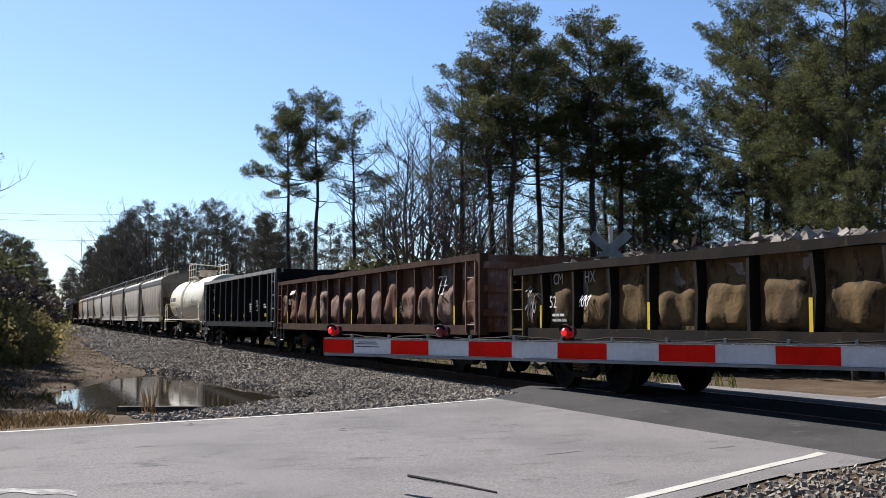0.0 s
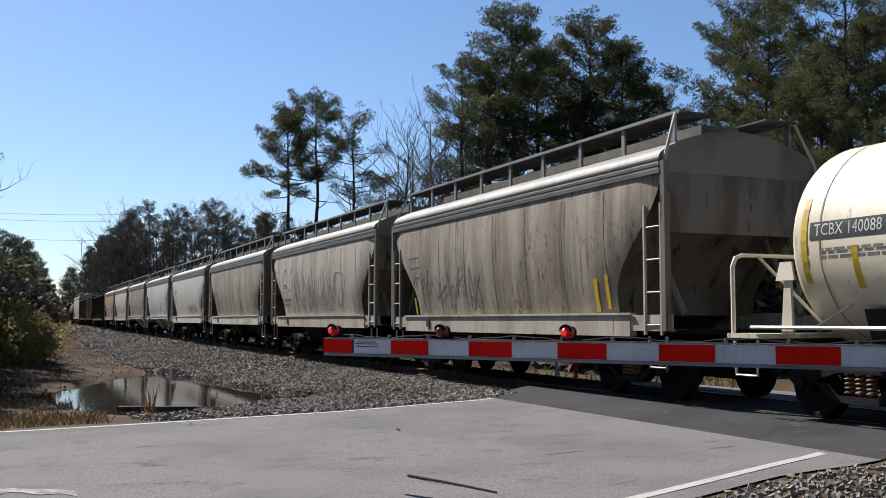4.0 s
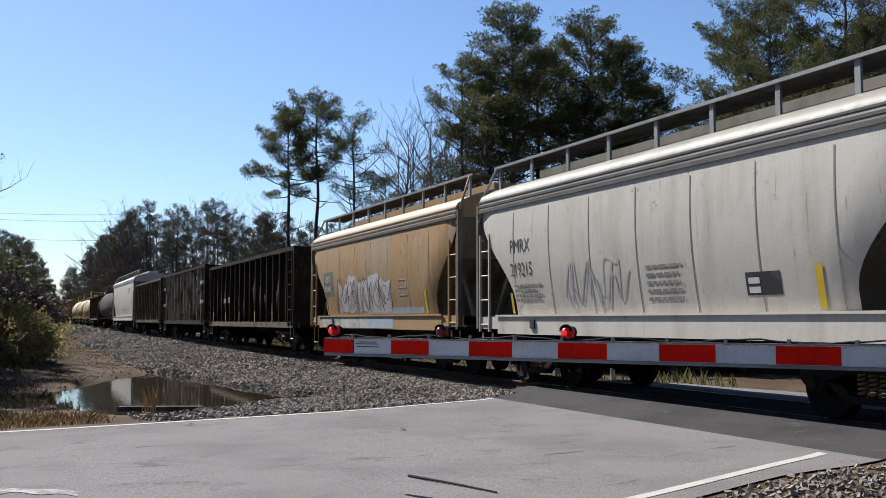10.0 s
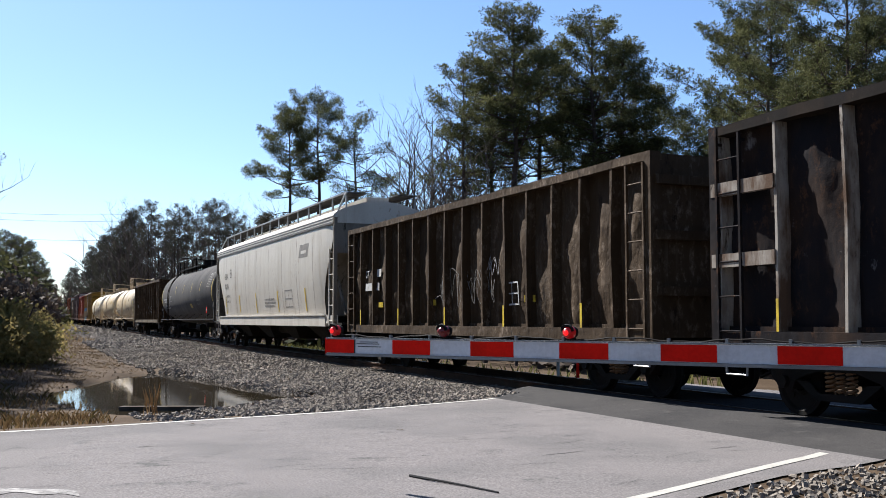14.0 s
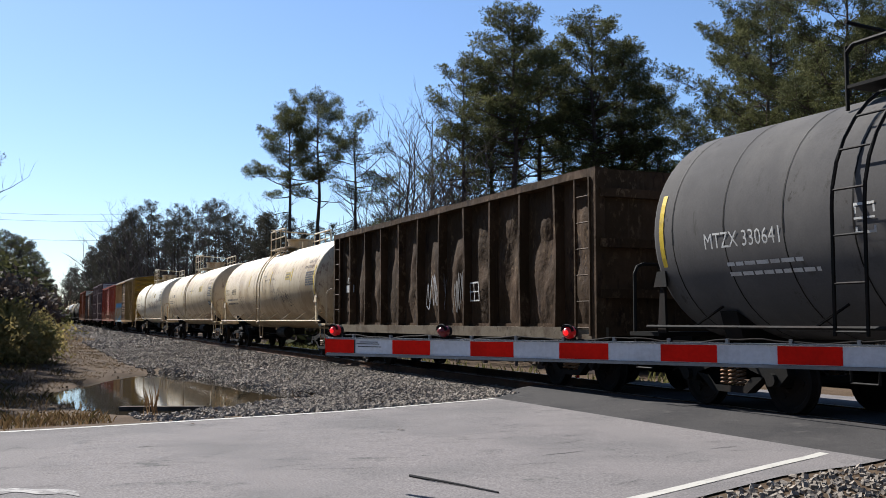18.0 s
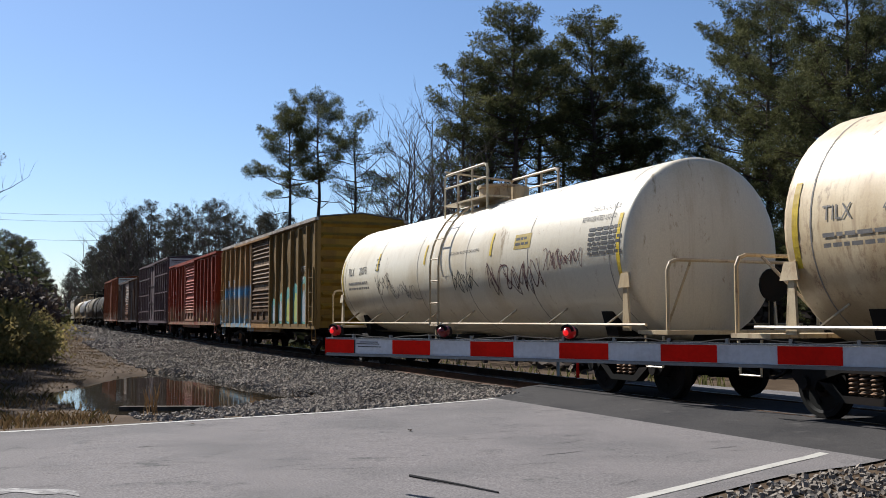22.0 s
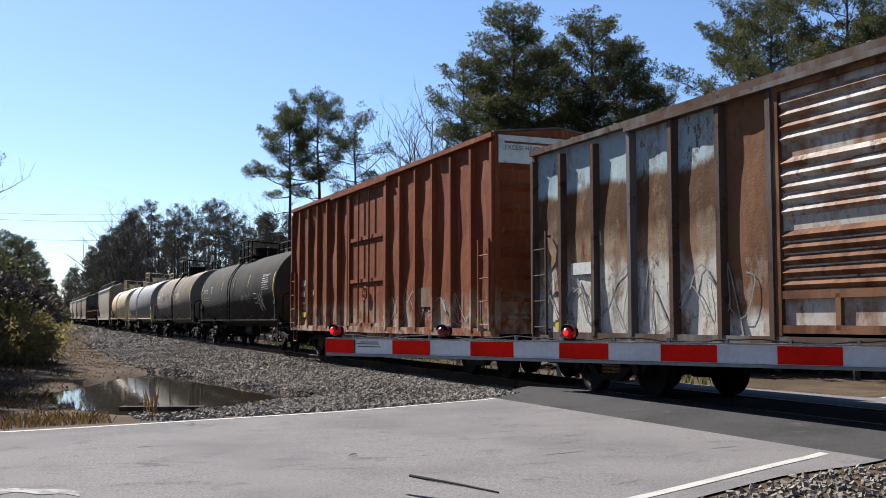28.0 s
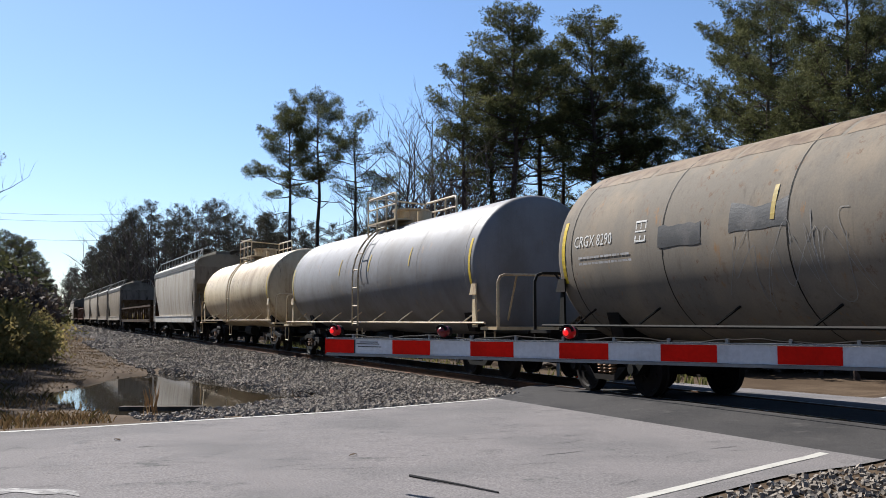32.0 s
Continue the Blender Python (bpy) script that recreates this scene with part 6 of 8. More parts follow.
def patch(i, x0, x1, z0, z1, material, ragged=0.0, seed=0, name="paint_patch", lift=0.004, lean=0.0, label="", drip=0.0, dome=0.0):
    """A painted patch with an uneven top edge."""
    car, surf, hl = CARS[i]
    sh = Shape()
    n, m = max(2, int((x1 - x0) / 0.12)), 6
    rows = []
    for k in range(n + 1):
        x = -hl + x0 + (x1 - x0) * k / n
        top = z1 + ragged * noise.noise(Vector((x * 1.4, seed, 0))) + 0.5 * ragged * noise.noise(Vector((x * 5, seed, 9))) + dome * (math.sin(math.pi * k / n) ** 0.7 - 0.7)
        bot = z0 + (0.3 * ragged + drip) * noise.noise(Vector((x * 3, seed, 4))) + drip * noise.noise(Vector((x * 7, seed, 4)))
        for j in range(m + 1):
            z = bot + (top - bot) * j / m
            rows.append((x + lean * (z - z0), -surf(x, z) - lift, z))
    w = m + 1
    sh.add(rows, [(k * w + j, (k + 1) * w + j, (k + 1) * w + j + 1, k * w + j + 1) for k in range(n) for j in range(m)])
    return part(name, sh, material, car, label)


def tag(i, material, x0, x1, z0, z1, seed, letters=6, width=0.05):
    car, surf, hl = CARS[i]
    return scrawl(car, material, -hl + x0, -hl + x1, z0, z1, surf, seed, letters, width)


def strip(i, x, z0, z1, w=0.1):
    return patch(i, x, x + w, z0, z1, "yellow_paint", name="tape_mark", label="yellow reflective strip", lift=0.008)


def ruled_mark(i, x, z, w, h, material):
    """A small ruled data panel."""
    car, surf, hl = CARS[i]
    sh = Shape()
    for a, b, c, d in ((0, w, 0, 0.03), (0, w, h - 0.03, h), (0, 0.03, 0, h), (w - 0.03, w, 0, h), (w / 2 - 0.012, w / 2 + 0.012, 0, h), (0, w, h / 2 - 0.012, h / 2 + 0.012)):
        xa, xb = -hl + x + a, -hl + x + b
        sh.add([(xa, -surf(xa, z + c) - 0.006, z + c), (xb, -surf(xb, z + c) - 0.006, z + c), (xb, -surf(xb, z + d) - 0.006, z + d), (xa, -surf(xa, z + d) - 0.006, z + d)], [(0, 1, 2, 3)])
    return part("data_panel", sh, material, car, "small ruled panel")


W, K = "white_paint", "black_paint"


def placard(i, x, z):
    """A red diamond placard with its number."""
    car, surf, hl = CARS[i]
    xa, h = -hl + x, 0.17
    y = -1.5
    sh = Shape().add([(xa - h, y, z), (xa, y, z - h), (xa + h, y, z), (xa, y, z + h), (xa - h, y + 0.006, z), (xa, y + 0.006, z - h), (xa + h, y + 0.006, z), (xa, y + 0.006, z + h)],
                     [(0, 1, 2, 3), (7, 6, 5, 4), (0, 4, 5, 1), (1, 5, 6, 2), (2, 6, 7, 3), (3, 7, 4, 0)])
    board = part("placard", sh, "red_paint", car, "red diamond warning placard")
    part("number_field", Shape().box(xa - 0.115, xa + 0.115, y - 0.004, y - 0.001, z - 0.05, z + 0.05), "white_paint", board)
    part("placard_bracket", Shape().box(xa - 0.02, xa + 0.02, y + 0.008, y + 0.03, 1.1, z + 0.1), "steel_dark", car)
    return lettering("1075", 0.1, "black_paint", car, xa - 0.1, z - 0.035, lambda a, b: -y + 0.003)
# scrap and black gondolas
words(0, "CM", 1.45, 1.86, 0.28, W), words(0, "HX", 2.5, 1.86, 0.28, W), words(0, "52", 1.5, 1.45, 0.3, W), words(0, "200", 2.45, 1.45, 0.3, W), bars(0, 1.6, 1.3, 0.5, 2, W)
words(1, "52031", 1.35, 1.72, 0.26, W, 0.8), bars(1, 1.45, 2.05, 0.8, 1, W, 0.14), ruled_mark(1, 14.2, 1.75, 0.5, 0.42, W)
tag(0, "pale_paint", 0.4, 1.2, 1.2, 1.8, 5, 2, 0.03), tag(1, "smoke_paint", 12.0, 13.5, 1.2, 1.7, 6, 3, 0.012)
words(2, "MGPX", 1.55, 2.42, 0.3, W), words(2, "579", 1.7, 2.05, 0.33, W), words(2, "LD LMT 227700", 1.56, 1.6, 0.1, W), words(2, "LT WT  58300", 1.6, 1.46, 0.1, W)
for x in (3.1, 5.9, 8.5, 12.2):
    patch(2, x, x + 0.36, 1.28, 1.40, "yellow_paint", name="tape_mark", label="yellow reflective strip")
ruled_mark(2, 10.8, 1.5, 0.42, 0.4, W), bars(2, 9.7, 1.75, 0.4, 4, W), bars(2, 12.0, 1.7, 0.6, 2, W, 0.06)
# white tank
patch(3, 1.35, 3.4, 2.2, 2.42, K, name="number_board"), words(3, "TCBX 140088", 1.42, 2.25, 0.21, W)
bars(3, 1.5, 2.05, 1.7, 2, "smoke_paint"), bars(3, 4.1, 1.95, 0.9, 4, "smoke_paint", 0.025, 0.06), bars(3, 8.2, 2.1, 2.8, 5, "smoke_paint", 0.025, 0.07)
tag(3, K, 3.0, 3.9, 1.5, 1.95, 9, 3, 0.035), tag(3, K, 9.1, 9.8, 1.9, 2.3, 10, 2, 0.03), tag(3, "smoke_paint", 5.9, 7.3, 1.9, 2.3, 12, 3, 0.03)
for x in (3.35, 8.1, 2.0):
    strip(3, x, 1.6, 2.1)
# grey hoppers
tag(4, "smoke_paint", 1.9, 5.3, 1.4, 2.3, 21, 5, 0.05), ruled_mark(4, 1.2, 2.2, 0.6, 0.5, "smoke_paint"), strip(4, 9.7, 1.4, 1.95)
patch(5, 1.6, 2.75, 2.72, 2.98, "white_hopper", name="number_board"), words(5, "CEFX", 1.8, 2.76, 0.27, K), patch(5, 1.6, 2.9, 2.2, 2.46, "white_hopper", name="number_board"), words(5, "303576", 1.72, 2.25, 0.26, K, 0.8)
bars(5, 1.65, 1.85, 1.0, 2, "smoke_paint", 0.07, 0.16), tag(5, "smoke_paint", 3.1, 8.8, 1.45, 2.75, 23, 6, 0.04), tag(5, "smoke_paint", 3.2, 8.6, 1.4, 2.1, 24, 5, 0.025)
words(6, "ARUX", 1.45, 2.2, 0.27, K), bars(6, 1.5, 1.9, 1.1, 1, "smoke_paint", 0.17), bars(6, 1.5, 1.7, 1.1, 2, "smoke_paint")
words(7, "PMRX", 1.55, 2.55, 0.4, "smoke_paint"), words(7, "219120", 1.55, 2.12, 0.4, "smoke_paint", 0.8), tag(7, "smoke_paint", 0.75, 1.35, 2.55, 3.15, 27, 2, 0.03), tag(7, "rust_patch", 6.3, 8.9, 1.4, 1.95, 29, 5, 0.035), tag(7, "smoke_paint", 6.3, 8.6, 1.42, 2.0, 28, 5, 0.025)
words(8, "2555", 1.35, 2.0, 0.25, "smoke_paint"), bars(8, 1.3, 2.45, 0.8, 1, "smoke_paint", 0.14), bars(8, 7.6, 2.1, 0.9, 3, "smoke_paint"), patch(8, 7.5, 7.85, 1.62, 1.85, "smoke_dark", name="data_panel"), patch(8, 8.9, 9.4, 1.45, 1.66, "yellow_dim", name="tape_mark", label="yellow reflective strip"), tag(8, "pale_paint", 2.4, 6.5, 1.4, 1.8, 30, 6, 0.03)
patch(9, 1.15, 2.0, 2.25, 2.5, "grey", name="number_board"), words(9, "ARUX", 1.2, 2.28, 0.24, "smoke_paint"), tag(9, "smoke_paint", 2.9, 6.9, 1.4, 2.2, 31, 8, 0.03), tag(9, "blue_faint", 2.9, 6.8, 1.42, 2.0, 32, 7, 0.02)
words(10, "PMRX", 1.5, 2.5, 0.36, K), words(10, "219215", 1.5, 2.06, 0.36, K, 0.8), bars(10, 1.6, 1.85, 1.1, 4, "smoke_paint"), tag(10, "pale_paint", 3.4, 5.4, 1.4, 2.2, 33, 4, 0.05), patch(10, 8.1, 8.75, 1.55, 1.85, K), bars(10, 8.15, 1.7, 0.25, 2, W, 0.08, 0.12), bars(10, 5.9, 2.0, 0.9, 5, "smoke_paint", 0.05, 0.12)
patch(11, 1.42, 2.38, 1.9, 2.62, "smoke_dust", name="number_board", lift=0.002), words(11, "CEFX", 1.56, 2.33, 0.25, W), words(11, "300445", 1.47, 2.04, 0.25, W, 0.85)
for k in range(5):
    patch(11, 2.75 + 0.88 * k, 3.58 + 0.88 * k, 1.42, 2.25 + 0.12 * (k % 2), "silver_paint", 0.3, 40 + k, "graffiti", label="silver sprayed bubble shape", lean=0.1)
patch(11, 5.2, 9.2, 1.36, 1.52, "blue_faint", 0.06, 47, "graffiti", 0.003), tag(11, "tag_maroon", 2.75, 7.1, 1.45, 2.3, 45, 6, 0.025), tag(11, K, 2.75, 7.1, 1.42, 2.35, 44, 5, 0.03), ruled_mark(11, 7.7, 1.8, 0.55, 0.4, "pale_paint")
for k in range(4, 12):
    if k in (4, 9, 10, 11):
        strip(k, 9.35, 1.36, 1.9, 0.12), strip(k, 1.3 + 0.1 * (k % 3), 1.36, 1.75, 0.09)
    car, surf, hl = CARS[k]
    if k == 9:
        for x in (4.3, 6.6):
            strip(k, x, 1.36, 1.8, 0.11)
    part("routing_box", Shape().box(-hl + 2.3, -hl + 2.46, -1.53, -1.502, 1.08, 1.24), K, car)
car, surf, hl = CARS[11]
for x0, x1, m, lab in ((1.2, 5.2, "pale_paint", "white spray paint along the sill"), (5.2, 7.4, "blue_faint", "pale blue spray paint along the sill")):
    part("sill_mark", Shape().box(-hl + x0, -hl + x1, -1.506, -1.502, 0.99, 1.29), m, car, lab)
car, surf, hl = CARS[6]
for x0, x1, z0, z1, m, lab in ((8.75, 9.2, 1.04, 1.24, "yellow_paint", "yellow reflector plate"), (5.3, 5.5, 1.12, 1.2, "yellow_paint", "yellow reflector plate"), (6.6, 6.8, 1.1, 1.2, "yellow_paint", "yellow reflector plate"), (7.95, 8.7, 1.02, 1.26, "blue_faint", "faint blue sprayed patch")):
    part("sill_mark", Shape().box(-hl + x0, -hl + x1, -1.507, -1.502, z0, z1), m, car, lab)
# tall gondolas
car, surf, hl = CARS[12]
scrawl(car, "pale_tan", -hl + 4.6, -hl + 9.2, 0.93, 1.07, lambda x, z: 1.535, 57, 14, 0.012)
for i, marks in ((14, (2.2, 5.7, 10.4)),):
    for x in marks:
        patch(i, x, x + 0.42, 1.55, 1.68, "yellow_paint", name="tape_mark", label="yellow reflective strip")
bars(12, 3.1, 1.9, 0.6, 1, "pale_paint", 0.2), bars(12, 4.1, 1.9, 0.6, 1, "rust_patch", 0.25), tag(12, "smoke_paint", 11.0, 11.9, 1.7, 2.2, 50, 3, 0.012)
words(13, "100536", 11.4, 2.55, 0.3, W, 0.66), bars(13, 11.3, 3.2, 0.8, 1, W, 0.2), tag(13, "teal_paint", 8.4, 9.3, 1.3, 2.2, 51, 2, 0.04)
words(14, "IST", 1.2, 2.35, 0.28, W), bars(14, 2.1, 2.35, 0.5, 1, W, 0.2), bars(14, 1.25, 2.0, 1.4, 1, W, 0.2), tag(14, "smoke_paint", 6.3, 9.2, 1.5, 2.3, 52, 5, 0.02), ruled_mark(14, 9.6, 1.5, 0.6, 0.45, W), tag(14, "pale_paint", 8.6, 9.3, 2.1, 2.5, 53, 2, 0.02)
bars(17, 0.9, 2.0, 0.8, 1, W, 0.2), tag(17, "pale_paint", 7.0, 8.0, 1.4, 2.2, 54, 3, 0.04), ruled_mark(17, 9.3, 1.6, 0.5, 0.4, W), tag(17, "smoke_paint", 8.4, 9.1, 1.3, 2.3, 55, 2, 0.04), words(17, "828", 1.0, 2.25, 0.26, W)
# long hopper and black tank
words(15, "GPLX", 2.0, 2.95, 0.36, K), words(15, "76194", 2.05, 2.5, 0.36, K), words(15, "LD LMT 220700 LBS", 2.1, 2.15, 0.14, K), words(15, "LT WT   65300 LBS", 2.12, 1.93, 0.14, K), ruled_mark(15, 3.2, 3.0, 0.3, 0.35, K)
patch(15, 14.6, 15.7, 3.2, 3.62, "smoke_paint", 0.05, 3, "emblem", label="dark slanted company emblem", lean=0.35), patch(15, 14.9, 15.5, 3.32, 3.42, "white_hopper", 0, 0, "emblem", 0.009, 0.35)
bars(15, 9.5, 1.9, 1.8, 3, "smoke_paint", 0.06, 0.12), ruled_mark(15, 12.6, 1.6, 1.0, 0.6, "smoke_paint")
for x in (2.05, 4.9, 8.0, 11.5, 15.2):
    strip(15, x, 1.45, 2.2, 0.12)
words(16, "MTZX 330641", 1.9, 2.2, 0.3, W), bars(16, 2.3, 1.95, 1.7, 2, W, 0.05, 0.13), ruled_mark(16, 4.6, 2.2, 0.3, 0.35, W), bars(16, 16.9, 3.3, 1.05, 7, "smoke_paint", 0.035, 0.085), ruled_mark(16, 16.85, 2.72, 1.15, 0.68, "smoke_paint"), patch(16, 11.45, 12.05, 1.75, 1.98, "yellow_dim"), words(16, "LIQUEFIED PETROLEUM GAS", 13.7, 2.1, 0.13, "smoke_paint"), words(16, "NON ODORIZED", 13.75, 1.9, 0.13, "smoke_paint"), placard(16, 16.8, 1.6)
for x in (6.5, 9.43, 12.2, 14.95):
    patch(16, x, x + 0.1, 2.6, 3.05, "yellow_dim", name="tape_mark", label="dusty yellow strip", lift=0.008)
# cream and white tanks
words(18, "TILX", 1.6, 2.25, 0.34, K), words(18, "400698", 2.75, 2.25, 0.34, K), bars(18, 1.75, 2.0, 2.3, 2, "smoke_paint", 0.07, 0.16)
words(19, "TILX", 1.7, 2.4, 0.26, "smoke_paint"), words(19, "400", 2.6, 2.4, 0.26, "smoke_paint"), bars(19, 1.7, 2.2, 1.6, 2, "smoke_paint", 0.05, 0.12), bars(19, 3.2, 2.42, 0.6, 1, "smoke_paint", 0.17)
words(20, "TILX", 1.75, 2.45, 0.3, K), words(20, "20076", 2.7, 2.45, 0.3, K), bars(20, 1.8, 2.2, 2.0, 2, "smoke_paint", 0.06, 0.15), ruled_mark(20, 4.05, 2.5, 0.28, 0.32, K)
for i in (18, 19, 20):
    words(i, "CARBON DIOXIDE", 14.5, 3.02, 0.13, K), words(i, "REFRIGERATED LIQUID", 14.35, 2.85, 0.12, K), words(i, "REGULATING VALVES VENTING NORMAL", 8.9, 2.62, 0.095, K)
    patch(i, 11.95, 12.6, 2.55, 2.83, "yellow_dim", name="notice", label="yellow printed notice"), bars(i, 12.0, 2.72, 0.52, 2, "smoke_dark", 0.05, 0.1)
    bars(i, 14.65, 2.68, 1.05, 6, "smoke_dark", 0.05, 0.08)
    for x in (6.1, 9.7, 12.75) if i < 20 else (4.15, 7.4, 10.9):
        strip(i, x, 2.5, 2.95, 0.09)
tag(18, K, 11.3, 12.6, 1.7, 2.2, 61, 3, 0.035), tag(18, "smoke_paint", 9.9, 11.2, 1.85, 2.35, 62, 4, 0.03), tag(18, "smoke_paint", 4.4, 5.3, 1.8, 2.1, 63, 2, 0.03)
tag(19, "smoke_paint", 3.3, 4.3, 1.5, 2.3, 64, 2, 0.03), patch(19, 14.6, 15.1, 1.85, 2.05, "smoke_dark", name="data_panel"), bars(19, 14.65, 1.95, 0.4, 2, W, 0.03, 0.06)
tag(20, K, 4.1, 5.3, 1.9, 2.35, 65, 3, 0.03), tag(20, "smoke_paint", 5.0, 6.9, 1.7, 2.2, 66, 4, 0.03), tag(20, K, 9.0, 10.2, 1.85, 2.25, 67, 4, 0.035), tag(20, "tag_maroon", 10.6, 13.0, 1.7, 2.3, 68, 5, 0.035), tag(20, "tag_maroon", 13.2, 14.4, 2.1, 2.45, 69, 5, 0.025)
# boxcars
BAY = (15.4 - 3.05) / 12
words(21, "BK", 1.18, 2.6, 0.42, W), words(21, "TY", 2.22, 2.6, 0.42, W), words(21, "151", 1.16, 2.1, 0.42, W, 0.75), words(21, "399", 2.2, 2.1, 0.42, W, 0.75), words(21, "LD LMT", 1.2, 1.82, 0.13, K), words(21, "158100", 2.25, 1.82, 0.13, K), words(21, "LT WT", 1.2, 1.62, 0.13, K), words(21, "61900", 2.3, 1.62, 0.13, K)
for k in range(6):
    x0 = 15.4 / 2 + 3.05 / 2 + k * BAY
    if k < 5:
        patch(21, x0 + 0.1, x0 + BAY - 0.09, 1.04, 1.85 + 0.16 * k, "teal_paint", 0.12, 80 + k, "graffiti", 0.003, label="teal sprayed graffiti block", dome=0.3)
        patch(21, x0 + 0.25, x0 + BAY - 0.3, 1.12, 1.6 + 0.12 * k, "lime_paint" if k in (2, 3) else "blue_faint", 0.15, 90 + k, "graffiti", 0.006, dome=0.5)
tag(21, K, 0.3, 6.1, 1.1, 2.3, 120, 6, 0.04), words(21, "HYTE", 13.45, 2.75, 0.26, W), words(21, "DEVIL", 13.3, 2.42, 0.26, W), patch(21, 13.75, 14.35, 1.55, 1.95, K, name="data_panel", label="black stencilled data panel"), bars(21, 13.8, 1.82, 0.5, 3, W, 0.04, 0.1)
words(22, "LR", 1.15, 2.55, 0.36, W), words(22, "WN", 2.25, 2.55, 0.36, W), words(22, "21", 1.2, 2.1, 0.36, W), words(22, "64", 2.3, 2.1, 0.36, W)
for k in range(6):
    b = (15.6 - 3.05) / 12
    x0 = 15.6 / 2 + 3.05 / 2 + k * b
    if k % 2:
        patch(22, x0 + 0.15, x0 + b - 0.3, 1.07, 1.2, "yellow_dim", 0.02, 150, lift=0.009)
ruled_mark(22, 12.6, 1.55, 0.5, 0.5, W)
bars(23, 11.9, 2.6, 0.4, 6, W, 0.09, 0.17), bars(23, 1.2, 2.2, 0.5, 2, W, 0.2, 0.4), bars(23, 8.9, 3.4, 0.5, 4, W, 0.06, 0.1)
words(24, "LR", 2.2, 2.45, 0.34, W), bars(24, 1.3, 2.0, 1.4, 1, W, 0.2)
tag(24, K, 9.6, 15.3, 1.15, 2.3, 180, 9, 0.025), tag(24, "pale_chip", 9.6, 15.3, 1.2, 2.4, 181, 8, 0.02), tag(24, "smoke_paint", 0.5, 6.0, 1.1, 2.1, 182, 6, 0.04)
words(25, "CNA", 1.1, 2.3, 0.3, W), words(25, "406", 1.12, 1.95, 0.3, W), words(25, "174", 2.16, 1.95, 0.3, W), words(25, "LD LMT", 1.2, 1.72, 0.1, W), words(25, "LT WT", 1.2, 1.56, 0.1, W), patch(25, 1.15, 1.6, 1.3, 1.46, "yellow_paint", name="tape_mark")
tag(25, "pale_paint", 9.5, 14.6, 1.1, 1.9, 195, 6, 0.03), patch(25, 11.5, 12.4, 1.5, 1.95, "grey_green", 0.0, 1, "door_panel", 0.02), strip(25, 15.3, 1.2, 2.3, 0.12), strip(25, 0.1, 1.0, 1.9, 0.12)
# dark tanks
words(26, "CRGX 7293", 1.7, 2.42, 0.29, "pale_paint"), bars(26, 1.9, 2.2, 1.6, 2, "smoke_paint", 0.04, 0.11), ruled_mark(26, 3.75, 2.42, 0.27, 0.3, "pale_paint"), tag(26, "smoke_paint", 3.4, 6.0, 1.6, 2.0, 200, 7, 0.015), tag(26, "smoke_paint", 10.5, 12.4, 1.85, 2.25, 201, 6, 0.018), ruled_mark(26, 14.4, 2.3, 1.2, 0.58, "smoke_paint"), bars(26, 14.45, 2.8, 1.1, 6, "pale_paint", 0.03, 0.085), ruled_mark(26, 13.0, 1.8, 0.5, 0.4, W), tag(26, W, 13.6, 14.5, 1.5, 2.2, 202, 3, 0.04)
words(27, "CRGX 8290", 1.6, 2.45, 0.27, W), bars(27, 1.75, 2.25, 1.6, 2, "pale_paint", 0.035, 0.1), ruled_mark(27, 3.4, 2.42, 0.28, 0.33, W), patch(27, 4.0, 5.0, 2.3, 2.6, "smoke_dark", 0.1, 5), patch(27, 5.6, 6.7, 2.4, 2.75, "smoke_dark", 0.1, 6), tag(27, "smoke_paint", 5.6, 8.0, 1.4, 2.5, 205, 4, 0.02), tag(27, W, 9.2, 10.8, 2.2, 2.7, 206, 4, 0.04)
for i in (26, 27, 28):
    for x in (6.4, 9.0, 12.0):
        patch(i, x, x + 0.08, 2.5, 2.95, "yellow_dim", name="tape_mark", label="dusty yellow strip", lift=0.008)
for k in range(7):
    patch(27, 1.2 + 2.0 * k, 3.1 + 2.0 * k, 3.5, 3.76, "stain", 0.1, 210 + k, "stain", 0.003, label="orange rust along the top")
# words on white end panels
for i in (23, 25):
    car, surf, hl = CARS[i]
    cu = bpy.data.curves.new("words", "FONT")
    cu.body, cu.size = "EXCESS HEIGHT CAR", 0.13
    tmp = bpy.data.objects.new("words", cu)
    me = bpy.data.meshes.new_from_object(tmp)
    bpy.data.objects.remove(tmp)
    for vert in me.vertices:
        vert.co = (hl + 0.075, -1.3 + vert.co.x, 4.6 + vert.co.y)
    me.materials.clear()
    me.materials.append(M[K])
    new("lettering", me).parent = car


# ---- trees and undergrowth ----
def limb(sh, p, d, length, r, rng, depth, tips, droop=0.0, n=5):
    pts = [p]
    q, dirn = Vector(p), Vector(d).normalized()
    for k in range(4):
        dirn = (dirn + Vector((rng.uniform(-.22, .22), rng.uniform(-.22, .22), rng.uniform(-.15, .22) - droop))).normalized()
        q = q + dirn * (length / 4)
        pts.append(q)
        tips.append((q, dirn, depth))
    sh.tube(pts, r, n, r * 0.35, caps=False)
    if depth > 0:
        for k in range(rng.choice((2, 3, 3))):
            i = rng.choice((2, 3, 4))
            side = Vector((rng.uniform(-1, 1), rng.uniform(-1, 1), rng.uniform(0.0, 0.9)))
            limb(sh, pts[i], (dirn * 0.8 + side).normalized(), length * rng.uniform(0.5, 0.75), r * 0.5, rng, depth - 1, tips, droop, 4 if depth > 1 else 3)


